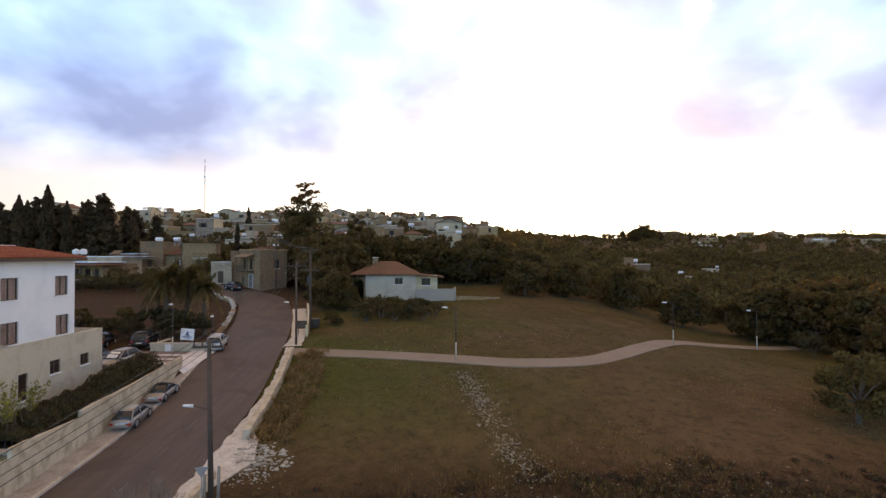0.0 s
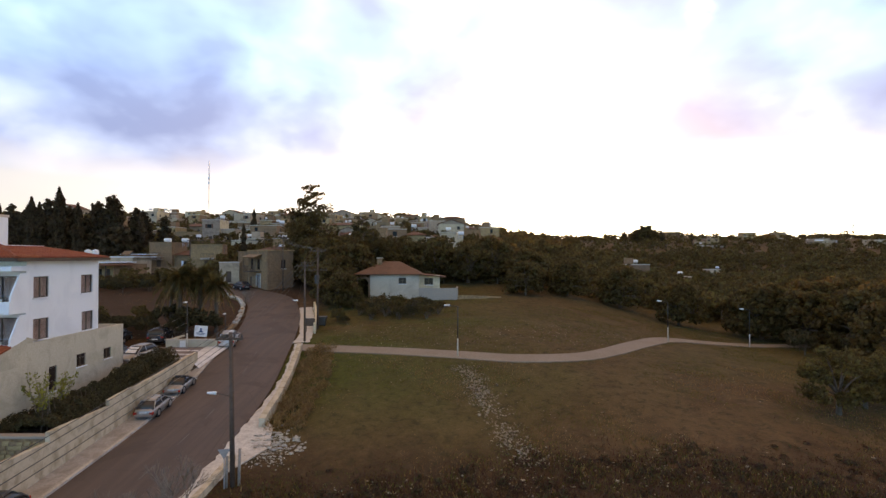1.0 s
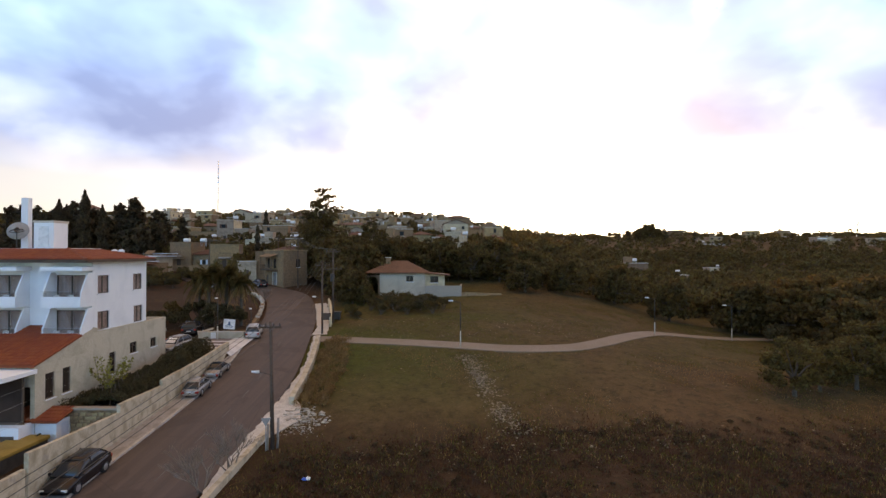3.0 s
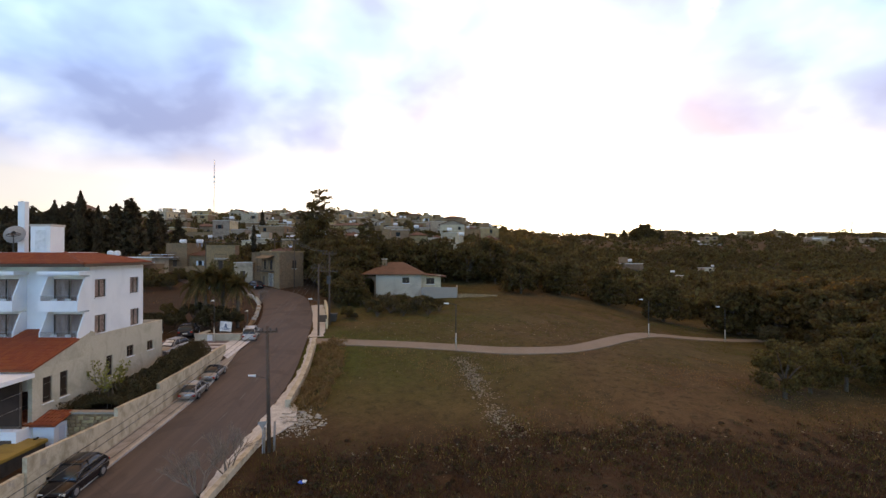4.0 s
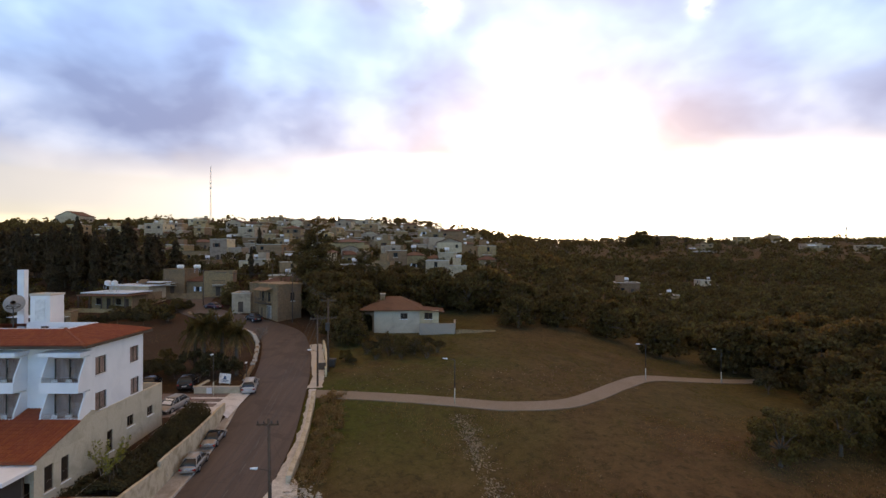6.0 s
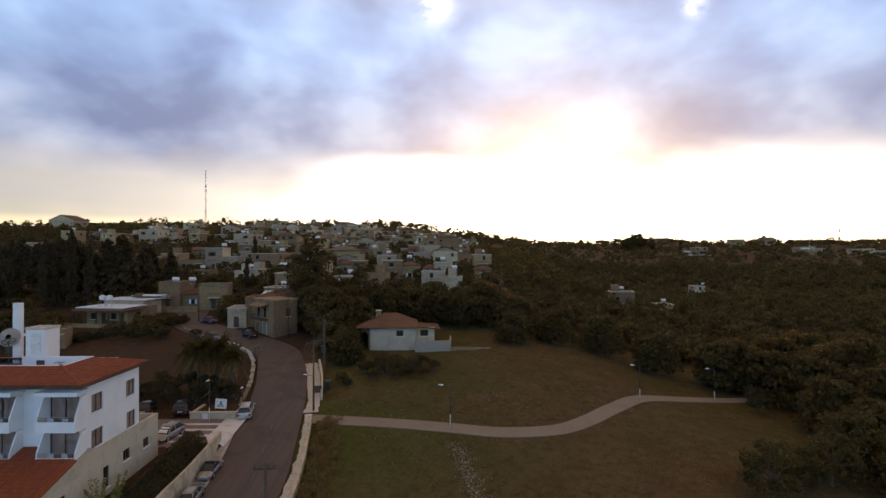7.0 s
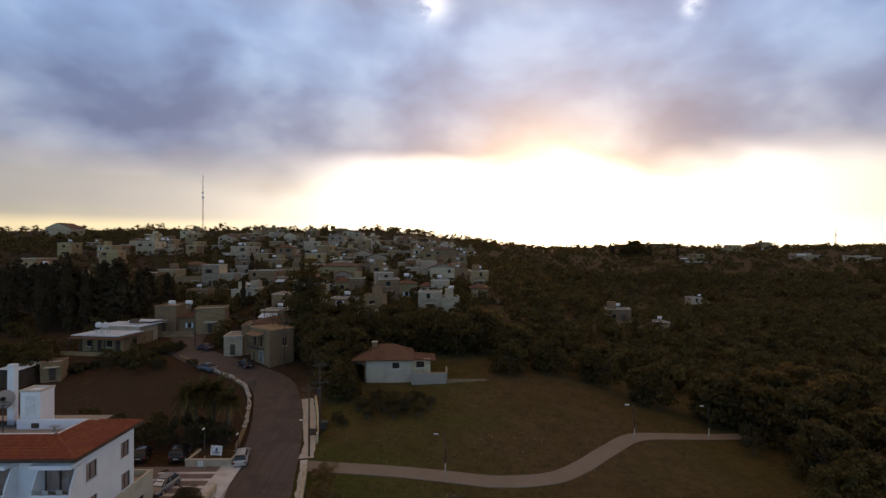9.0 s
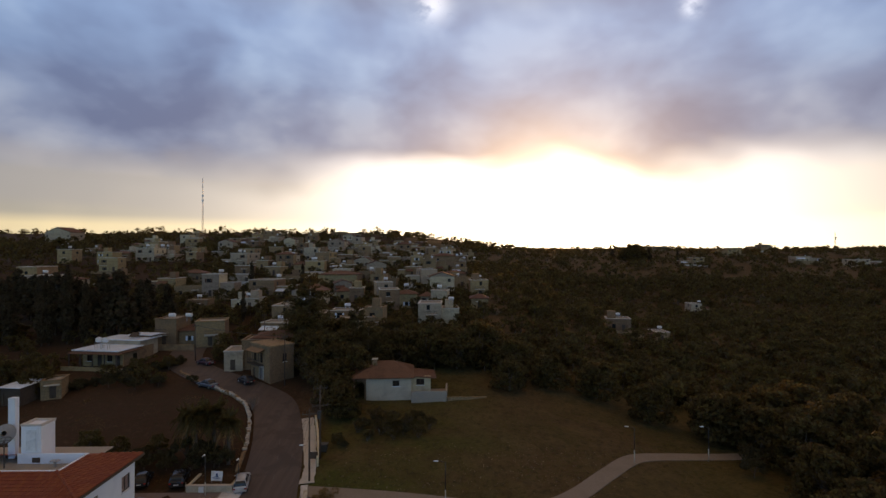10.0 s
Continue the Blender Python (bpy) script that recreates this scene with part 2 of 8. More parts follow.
M = dict(
    pane=pane_material(),
    white=material("white_render", (0.76, 0.77, 0.78), (0.84, 0.84, 0.83), 0.85, 30, 0.35, 0.06, stain_colour=(0.64, 0.65, 0.66)),
    # pale house walls, browned and darkened to hold the shade of their backlit fronts
    backlit_white=material("backlit_white_render", (0.38, 0.29, 0.19), (0.52, 0.40, 0.27), 0.85, 2.4, 0.8, 0.1, per_object=0.6, stain_colour=(0.21, 0.155, 0.11)),
    cream=material("backlit_cream_render", (0.24, 0.15, 0.078), (0.36, 0.23, 0.12), 0.88, 2.4, 0.8, 0.1, per_object=0.6, stain_colour=(0.13, 0.085, 0.05)),
    stone=material("limestone_cladding", (0.47, 0.41, 0.30), (0.60, 0.53, 0.41), 0.85, 9, 0.7, 0.2, stain_colour=(0.33, 0.285, 0.205)),
    rough_stone=material("rubble_stone_wall", (0.16, 0.098, 0.050), (0.36, 0.23, 0.12), 0.92, 3.0, 0.45, 0.8, per_object=0.4, stain_colour=(0.15, 0.115, 0.078)),
    walk=material("cracked_pavement", (0.27, 0.24, 0.21), (0.42, 0.375, 0.33), 0.9, 7, 0.9, 0.35, stain_colour=(0.20, 0.165, 0.13)),
    worn_paint=material("worn_road_paint", (0.11, 0.095, 0.085), (0.17, 0.15, 0.135), 0.85, 8, 1.5, 0.1),
    kerb=material("stained_kerb_concrete", (0.38, 0.335, 0.29), (0.54, 0.485, 0.43), 0.9, 10, 0.9, 0.3, stain_colour=(0.17, 0.15, 0.13)),
    concrete=material("weathered_concrete", (0.30, 0.245, 0.19), (0.40, 0.33, 0.26), 0.9, 14, 0.5, 0.25, stain_colour=(0.27, 0.25, 0.22)),
    pale_concrete=material("pale_concrete", (0.48, 0.41, 0.33), (0.60, 0.52, 0.43), 0.9, 12, 0.7, 0.25, per_object=0.12, stain_colour=(0.40, 0.36, 0.31)),
    garden_wall=material("cream_painted_wall", (0.46, 0.385, 0.28), (0.56, 0.475, 0.355), 0.9, 16, 0.8, 0.2, stain_colour=(0.36, 0.32, 0.25)),
    asphalt=material("asphalt", (0.082, 0.056, 0.045), (0.115, 0.079, 0.063), 0.82, 30, 0.25, 0.2, stain_colour=(0.066, 0.046, 0.037)),
    track=material("concrete_track", (0.19, 0.145, 0.105), (0.28, 0.22, 0.165), 0.92, 8, 0.4, 0.2, stain_colour=(0.20, 0.15, 0.105)),
    tile=material("clay_roof_tile", (0.20, 0.045, 0.017), (0.29, 0.074, 0.027), 0.75, 12, 0.5, 0.15, per_island=0.22, stain_colour=(0.22, 0.055, 0.03)),
    far_tile=material("old_roof_tile", (0.10, 0.046, 0.028), (0.17, 0.078, 0.046), 0.85, 6, 0.5, 0.3, per_object=0.3),
    frame=material("brown_window_frame", (0.10, 0.075, 0.06), (0.14, 0.11, 0.085), 0.5, 30, 1.0, 0.03),
    dark_frame=material("dark_timber", (0.07, 0.045, 0.03), (0.12, 0.08, 0.055), 0.7, 14, 1.0, 0.1),
    curtain=material("beige_curtain", (0.34, 0.225, 0.19), (0.54, 0.38, 0.33), 0.95, 20, 1.5, 0.1),
    glass=glass("window_glass", (0.030, 0.021, 0.017), 0.12),
    car_glass=glass("car_glass", (0.015, 0.017, 0.02)),
    silver=material("silver_car_paint", (0.30, 0.285, 0.27), (0.34, 0.325, 0.31), 0.32, 60, 1.2, 0.0, 0.55, spec=0.5),
    dark_paint=material("dark_car_paint", (0.022, 0.022, 0.026), (0.030, 0.030, 0.034), 0.25, 60, 1.2, 0.0, 0.2, spec=0.5),
    blue_paint=material("grey_blue_car_paint", (0.10, 0.12, 0.15), (0.12, 0.14, 0.17), 0.3, 60, 1.2, 0.0, 0.3, spec=0.5),
    black_paint=material("black_car_paint", (0.012, 0.010, 0.012), (0.018, 0.015, 0.017), 0.2, 60, 1.2, 0.0, 0.1, spec=0.5),
    wine_paint=material("wine_car_paint", (0.075, 0.035, 0.05), (0.095, 0.045, 0.06), 0.3, 60, 1.2, 0.0, 0.2, spec=0.5),
    rubber=material("tyre_rubber", (0.018, 0.018, 0.018), (0.03, 0.03, 0.03), 0.85, 30, 2.0, 0.05),
    alloy=material("wheel_alloy", (0.42, 0.42, 0.43), (0.5, 0.5, 0.5), 0.35, 30, 2.0, 0.0, 0.8),
    red_lamp=material("red_lamp_glass", (0.30, 0.02, 0.015), (0.36, 0.03, 0.02), 0.2, 30, 2.0, 0.0, spec=0.5),
    clear_lamp=material("clear_lamp_glass", (0.6, 0.6, 0.58), (0.7, 0.7, 0.68), 0.2, 30, 2.0, 0.0, spec=0.5),
    pole_wood=material("creosoted_pole", (0.085, 0.055, 0.04), (0.13, 0.09, 0.065), 0.9, 9, 1.2, 0.3),
    metal=material("galvanised_steel", (0.36, 0.37, 0.38), (0.48, 0.49, 0.50), 0.5, 30, 1.5, 0.05, 0.6),
    dark_metal=material("dark_painted_steel", (0.05, 0.045, 0.04), (0.09, 0.08, 0.07), 0.6, 30, 1.5, 0.05, 0.2),
    tank=material("white_tank_paint", (0.68, 0.68, 0.67), (0.76, 0.76, 0.75), 0.5, 20, 1.5, 0.02),
    mustard=material("mustard_panel", (0.28, 0.175, 0.035), (0.38, 0.245, 0.055), 0.7, 20, 0.8, 0.05),
    sheet=material("pale_roof_sheet", (0.62, 0.67, 0.72), (0.72, 0.77, 0.82), 0.45, 10, 0.6, 0.05),
    sign=material("white_sign_board", (0.74, 0.74, 0.73), (0.80, 0.80, 0.79), 0.6, 40, 1.0, 0.0),
    sign_blue=material("blue_sign_print", (0.03, 0.07, 0.16), (0.04, 0.09, 0.2), 0.6, 40, 1.0, 0.0),
    bark=material("bark", (0.09, 0.065, 0.045), (0.17, 0.13, 0.095), 0.95, 12, 1.5, 0.6),
    grey_bark=material("grey_twig_bark", (0.18, 0.145, 0.115), (0.27, 0.22, 0.175), 0.95, 12, 1.5, 0.4),
    leaf=material("olive_leaves", (0.095, 0.074, 0.024), (0.150, 0.112, 0.038), 0.7, 2.0, 0.25, 0.0, per_island=0.6, thin=0.58, stain_colour=(0.095, 0.065, 0.028)),
    pine=material("pine_needles", (0.085, 0.062, 0.022), (0.135, 0.097, 0.034), 0.75, 2.0, 0.25, 0.0, per_island=0.6, thin=0.55, stain_colour=(0.075, 0.05, 0.022)),
    cypress=material("cypress_leaves", (0.060, 0.041, 0.021), (0.098, 0.066, 0.033), 0.8, 2.0, 0.4, 0.0, per_island=0.6, thin=0.3),
    yellow_leaf=material("yellowing_leaves", (0.20, 0.19, 0.035), (0.32, 0.29, 0.06), 0.7, 3.0, 0.6, 0.0, per_island=0.6, thin=0.4),
    hedge=material("hedge_leaves", (0.060, 0.047, 0.020), (0.095, 0.073, 0.030), 0.8, 2.0, 0.5, 0.0, per_island=0.6, thin=0.3),
    dry=material("dry_weeds", (0.20, 0.115, 0.045), (0.33, 0.20, 0.085), 0.9, 3.0, 0.8, 0.0, per_island=0.7, thin=0.35),
    grass=material("green_weeds", (0.095, 0.090, 0.020), (0.15, 0.135, 0.034), 0.85, 3.0, 0.4, 0.0, per_island=0.5, thin=0.5),
    rock=material("pale_field_stone", (0.21, 0.155, 0.10), (0.38, 0.295, 0.205), 0.92, 6, 2.0, 0.4, per_island=0.5),
)


def ground_material():
    m = bpy.data.materials.new("field_earth")
    m.use_nodes = True
    n = Nodes(m.node_tree)
    where = n.add("ShaderNodeTexCoord").outputs["Object"]
    big, mid, fine = n.noise(where, 0.035, 6, 0.6, 0.6), n.noise(where, 0.4, 7, 0.65, 0.4), n.noise(where, 5.0, 6, 0.7)
    soil = n.mix(n.ramp(mid, [(0.35, (0, 0, 0)), (0.65, (1, 1, 1))]), (0.092, 0.049, 0.024, 1), (0.152, 0.085, 0.042, 1))
    green = n.mix(fine, (0.050, 0.062, 0.010, 1), (0.084, 0.096, 0.018, 1))
    axes = n.add("ShaderNodeSeparateXYZ")
    n.plug(where, axes.inputs[0])
    # the meadow is greenest towards the path; the plots across the road lie bare
    lush = n.math("MULTIPLY", n.ramp(n.math("DIVIDE", n.math("ADD", axes.outputs[0], 60.0), 120.0), [(0.345, (0, 0, 0)), (0.375, (1, 1, 1)), (0.50, (0.9, 0.9, 0.9)), (0.62, (0.35, 0.35, 0.35)), (0.85, (0.5, 0.5, 0.5))]), n.ramp(n.math("DIVIDE", axes.outputs[1], 150.0), [(0.25, (0.25, 0.25, 0.25)), (0.34, (1, 1, 1)), (0.6, (0.8, 0.8, 0.8)), (0.9, (0.4, 0.4, 0.4))]))
    patch = n.math("ADD", n.math("MULTIPLY", big, 0.7), n.math("MULTIPLY", mid, 0.3))
    # on those plots the shade of the trees is put into a darker soil colour
    bare = n.ramp(n.math("DIVIDE", n.math("ADD", axes.outputs[0], 60.0), 120.0), [(0.30, (1, 1, 1)), (0.33, (0, 0, 0))])
    soil = n.mix(bare, soil, n.mix(fine, (0.044, 0.023, 0.013, 1), (0.072, 0.038, 0.021, 1)))
    colour = n.mix(n.math("MULTIPLY", lush, n.ramp(patch, [(0.36, (0.2, 0.2, 0.2)), (0.54, (1, 1, 1))])), soil, green)
    litter = n.ramp(n.math("ADD", n.math("DIVIDE", axes.outputs[1], 150.0), n.math("MULTIPLY", mid, 0.04)), [(0.245, (0.85, 0.85, 0.85)), (0.29, (0, 0, 0))])
    colour = n.mix(litter, colour, n.mix(fine, (0.034, 0.017, 0.010, 1), (0.066, 0.036, 0.021, 1)))
    tuft, speck = n.noise(where, 1.3, 6, 0.7, 0.6), n.noise(where, 11.0, 3, 0.6)
    colour = n.mix(n.ramp(tuft, [(0.36, (0.75, 0.75, 0.75)), (0.50, (0, 0, 0))]), colour, (0.040, 0.033, 0.013, 1))
    colour = n.mix(n.ramp(tuft, [(0.56, (0, 0, 0)), (0.72, (0.55, 0.55, 0.55))]), colour, (0.155, 0.105, 0.055, 1))
    colour = n.mix(n.ramp(speck, [(0.66, (0, 0, 0)), (0.72, (0.7, 0.7, 0.7))]), colour, (0.20, 0.15, 0.09, 1))
    colour = n.mix(n.ramp(fine, [(0.25, (0.55, 0.55, 0.55)), (0.6, (1, 1, 1))]), (0.030, 0.022, 0.013, 1), colour)
    b = n.add("ShaderNodeBsdfPrincipled")
    n.plug(colour, b.inputs["Base Color"])
    b.inputs["Roughness"].default_value, b.inputs["Specular IOR Level"].default_value = 0.95, 0.1
    node = n.add("ShaderNodeBump")
    node.inputs["Strength"].default_value, node.inputs["Distance"].default_value = 0.6, 0.12
    n.plug(n.math("ADD", fine, mid), node.inputs["Height"])
    n.tree.links.new(node.outputs[0], b.inputs["Normal"])
    n.tree.links.new(b.outputs[0], n.add("ShaderNodeOutputMaterial").inputs[0])
    return m


M["ground"] = ground_material()


def flaking_wall():
    """Cream paint with grey runs, bare patches and hairline cracks."""
    m = bpy.data.materials.new("flaking_cream_wall")
    m.use_nodes = True
    n = Nodes(m.node_tree)
    where = n.add("ShaderNodeTexCoord").outputs["Object"]
    tall = n.add("ShaderNodeMapping")
    tall.inputs["Scale"].default_value = (1.1, 1.1, 0.8)
    n.plug(where, tall.inputs["Vector"])
    runs, flakes, fine = n.noise(tall.outputs[0], 1.5, 6, 0.65, 0.3), n.noise(where, 1.1, 8, 0.7, 0.5), n.noise(where, 14, 5, 0.6)
    colour = n.mix(fine, (0.46, 0.38, 0.27, 1), (0.58, 0.49, 0.365, 1))
    colour = n.mix(n.ramp(runs, [(0.44, (0, 0, 0)), (0.64, (0.75, 0.75, 0.75))]), colour, (0.27, 0.215, 0.135, 1))
    colour = n.mix(n.ramp(flakes, [(0.58, (0, 0, 0)), (0.63, (0.85, 0.85, 0.85))]), colour, (0.36, 0.31, 0.25, 1))
    crack = n.add("ShaderNodeTexVoronoi")
    crack.feature = "DISTANCE_TO_EDGE"
    crack.inputs["Scale"].default_value = 0.16
    n.plug(n.mix(0.12, where, n.add("ShaderNodeTexNoise").outputs["Color"]), crack.inputs["Vector"])
    colour = n.mix(n.ramp(crack.outputs["Distance"], [(0.0, (0.35, 0.35, 0.35)), (0.003, (0, 0, 0))]), colour, (0.14, 0.11, 0.08, 1))
    b = n.add("ShaderNodeBsdfPrincipled")
    n.plug(colour, b.inputs["Base Color"])
    b.inputs["Roughness"].default_value, b.inputs["Specular IOR Level"].default_value = 0.9, 0.2
    node = n.add("ShaderNodeBump")
    node.inputs["Strength"].default_value, node.inputs["Distance"].default_value = 0.4, 0.03
    n.plug(flakes, node.inputs["Height"])
    n.tree.links.new(node.outputs[0], b.inputs["Normal"])
    n.tree.links.new(b.outputs[0], n.add("ShaderNodeOutputMaterial").inputs[0])
    return m


M["garden_wall"] = flaking_wall()


def worn_asphalt():
    """Brown-grey asphalt with paler wheel tracks, long drag marks, patches and cracks."""
    m = bpy.data.materials.new("worn_asphalt")
    m.use_nodes = True
    n = Nodes(m.node_tree)
    where = n.add("ShaderNodeTexCoord").outputs["Object"]
    long = n.add("ShaderNodeMapping")
    long.inputs["Scale"].default_value = (1.6, 0.07, 0.3)
    n.plug(where, long.inputs["Vector"])
    streak, patch, fine = n.noise(long.outputs[0], 1.0, 5, 0.6, 0.2), n.noise(where, 0.22, 5, 0.6, 0.8), n.noise(where, 40, 4, 0.7)
    colour = n.mix(n.ramp(streak, [(0.36, (0, 0, 0)), (0.64, (1, 1, 1))]), (0.076, 0.054, 0.044, 1), (0.128, 0.092, 0.075, 1))
    colour = n.mix(n.ramp(patch, [(0.55, (0, 0, 0)), (0.60, (0.6, 0.6, 0.6))]), colour, (0.066, 0.048, 0.041, 1))
    colour = n.mix(n.ramp(fine, [(0.3, (0.3, 0.3, 0.3)), (0.6, (0, 0, 0))]), colour, (0.04, 0.03, 0.026, 1))
    crack = n.add("ShaderNodeTexVoronoi")
    crack.feature = "DISTANCE_TO_EDGE"
    crack.inputs["Scale"].default_value = 0.22
    n.plug(n.mix(0.25, where, n.add("ShaderNodeTexNoise").outputs["Color"]), crack.inputs["Vector"])
    colour = n.mix(n.ramp(crack.outputs["Distance"], [(0.0, (0.5, 0.5, 0.5)), (0.006, (0, 0, 0))]), colour, (0.04, 0.03, 0.026, 1))
    b = n.add("ShaderNodeBsdfPrincipled")
    n.plug(colour, b.inputs["Base Color"])
    n.plug(n.ramp(streak, [(0.3, (0.62, 0.62, 0.62)), (0.7, (0.85, 0.85, 0.85))]), b.inputs["Roughness"])
    b.inputs["Specular IOR Level"].default_value = 0.3
    node = n.add("ShaderNodeBump")
    node.inputs["Strength"].default_value, node.inputs["Distance"].default_value = 0.25, 0.02
    n.plug(fine, node.inputs["Height"])
    n.tree.links.new(node.outputs[0], b.inputs["Normal"])
    n.tree.links.new(b.outputs[0], n.add("ShaderNodeOutputMaterial").inputs[0])
    return m


M["asphalt"] = worn_asphalt()

# ---- mesh helpers ----


class Geo:
    """Vertices and faces gathered for one mesh."""

    def __init__(self):
        self.v, self.f = [], []

    def put(self, verts, faces, m=None):
        at = len(self.v)
        self.v += [tuple(m @ Vector(p)) for p in verts] if m else [tuple(p) for p in verts]
        self.f += [tuple(i + at for i in face) for face in faces]
        return self

    def box(self, x0, x1, y0, y1, z0, z1, m=None):
        v = [(x, y, z) for z in (z0, z1) for y in (y0, y1) for x in (x0, x1)]
        return self.put(v, [(0, 2, 3, 1), (4, 5, 7, 6), (0, 1, 5, 4), (2, 6, 7, 3), (0, 4, 6, 2), (1, 3, 7, 5)], m)

    def prism(self, poly, z0, z1, m=None):
        """A polygon in x, y (counter-clockwise), drawn up from z0 to z1."""
        k = len(poly)
        v = [(x, y, z0) for x, y in poly] + [(x, y, z1) for x, y in poly]
        return self.put(v, [tuple(range(k))[::-1], tuple(range(k, 2 * k))] + [(i, (i + 1) % k, k + (i + 1) % k, k + i) for i in range(k)], m)

    def side(self, poly, x0, x1, m=None):
        """A polygon in y, z, drawn from x0 to x1."""
        k = len(poly)
        v = [(x0, y, z) for y, z in poly] + [(x1, y, z) for y, z in poly]
        return self.put(v, [tuple(range(k))[::-1], tuple(range(k, 2 * k))] + [(i, (i + 1) % k, k + (i + 1) % k, k + i) for i in range(k)], m)

    def tube(self, a, b, r0, r1=None, n=8, caps=True):
        a, b, r1 = Vector(a), Vector(b), r0 if r1 is None else r1
        q = (b - a).to_track_quat("Z", "Y")
        ring = lambda c, r: [c + q @ Vector((r * math.cos(2 * math.pi * i / n), r * math.sin(2 * math.pi * i / n), 0)) for i in range(n)]
        faces = [(i, (i + 1) % n, n + (i + 1) % n, n + i) for i in range(n)]
        if caps:
            faces += [tuple(range(n))[::-1], tuple(range(n, 2 * n))]
        return self.put(ring(a, r0) + ring(b, r1), faces)

    def mesh(self, name, mat, bevel=0.0, smooth=False):
        me = bpy.data.meshes.new(name)
        me.from_pydata(self.v, [], self.f)
        if bevel:
            bm = bmesh.new()
            bm.from_mesh(me)
            bmesh.ops.bevel(bm, geom=bm.edges[:], offset=bevel, segments=1, affect="EDGES", clamp_overlap=True)
            bm.to_mesh(me)
            bm.free()
        me.materials.append(mat)
        if smooth:
            me.polygons.foreach_set("use_smooth", [True] * len(me.polygons))
        me.update()
        return me


def thing(name, m, label, category, group="", kind=""):
    ob = new(name)
    ob.empty_display_size = 0.3
    ob.matrix_basis = m if isinstance(m, Matrix) else Matrix.Translation(m)
    return tagged(ob, label, category, group, kind)


def part(name, geo, mat, parent, label="", bevel=0.0, smooth=False, at=None):
    me = geo if isinstance(geo, bpy.types.Mesh) else geo.mesh(name, mat, bevel, smooth)
    ob = new(name, me)
    ob.parent = parent
    if at is not None:
        ob.matrix_basis = at if isinstance(at, Matrix) else Matrix.Translation(at)
    return tagged(ob, label)


def solo(name, geo, mat, label, category, kind="", bevel=0.0, smooth=False, group="", m=None):
    ob = new(name, geo.mesh(name, mat, bevel, smooth))
    if m is not None:
        ob.matrix_basis = m
    return tagged(ob, label, category, group, kind)


# ---- the lie of the land ----
LEVEL_Y = [-60, 0, 20, 34, 42, 58, 75, 95, 120, 165, 240, 330, 420, 520, 700, 1200, 4500]
LEVEL_Z = [-4, -2, -0.6, 0.6, 1.4, 3.4, 5.2, 7.3, 10, 17, 27, 35, 43, 49, 49, 52, 60]
DIP_Y, DIP_Z = [0, 50, 75, 157, 240, 420, 560, 900, 4500], [0, 1, 4.2, 13, 25, 20, 17, 15, 15]


def ease(a, b, x):
    s = np.clip((x - a) / (b - a), 0, 1)
    return s * s * (3 - 2 * s)


def slope(x, y):
    near = np.interp(y, [150, 350], [8, -70])
    wide = np.interp(y, [0, 60, 75, 240], [40, 42, 45, 130])
    return np.interp(y, LEVEL_Y, LEVEL_Z) - np.interp(y, DIP_Y, DIP_Z) * ease(near, wide, x)


def level(x, y):
    """Height of the ground; behind the garden wall it is filled up to a terrace."""
    z = slope(x, y)
    fill = np.maximum(z, 2.5 + (y - 36) * 0.045)
    return np.where((x < -22.85) & (y > 36.2) & (y < 60), fill, z)


ROAD_Y = [18, 31, 40, 48, 58, 68, 77, 86]
ROAD_X = [-17.0, -17.5, -17.5, -17.8, -19.3, -21.1, -23.5, -27.0]
road_line = [(x, y) for x, y in zip(ROAD_X, ROAD_Y)] + [(-32.5, 91.7), (-39.5, 96.8), (-47, 102.5), (-53, 109), (-56, 118)]
road_line = [(-16.0, -60.0), (-16.5, -20.0)] + road_line


def smooth_line(points, steps=6):
    out = []
    for i in range(len(points) - 1):
        p0, p1, p2, p3 = (Vector(points[max(0, min(len(points) - 1, i + k))]) for k in (-1, 0, 1, 2))
        for s in range(steps):
            t = s / steps
            out.append(0.5 * (2 * p1 + (p2 - p0) * t + (2 * p0 - 5 * p1 + 4 * p2 - p3) * t**2 + (3 * p1 - p0 - 3 * p2 + p3) * t**3))
    return out + [Vector(points[-1])]


def offset_line(line, d):
    """The line moved d to its right."""
    out = []
    for i, p in enumerate(line):
        a, b = line[max(i - 1, 0)], line[min(i + 1, len(line) - 1)]
        w = (b - a).normalized()
        out.append(Vector((p.x + w.y * d, p.y - w.x * d)))
    return out


def ribbon(line, left, right, lift, depth=0.25, across=4):
    """A paved strip along a line, from left to right of it, lying on the ground."""
    g, k = Geo(), across + 3
    verts, faces = [], []
    for i, p in enumerate(line):
        a, b = line[max(i - 1, 0)], line[min(i + 1, len(line) - 1)]
        w = (b - a).normalized()
        lo, hi = (left[i], right[i]) if isinstance(left, list) else (left, right)
        row = [(p.x + w.y * (lo + (hi - lo) * j / across), p.y - w.x * (lo + (hi - lo) * j / across)) for j in range(across + 1)]
        top = [(x, y, float(slope(x, y)) + lift) for x, y in row]
        verts += [(*row[0], top[0][2] - depth)] + top + [(*row[-1], top[-1][2] - depth)]
    for i in range(len(line) - 1):
        for j in range(k - 1):
            faces.append((i * k + j, i * k + j + 1, (i + 1) * k + j + 1, (i + 1) * k + j))
    return g.put(verts, faces)


center = smooth_line(road_line)
path_line = smooth_line([(-15.5, 60.2), (-5.3, 58.9), (1.2, 57.7), (7.5, 56.5), (13.5, 57.3), (17.8, 60.2), (23.0, 65.6), (29.0, 71.6), (36, 74.3), (43.5, 75.6), (52, 76)])


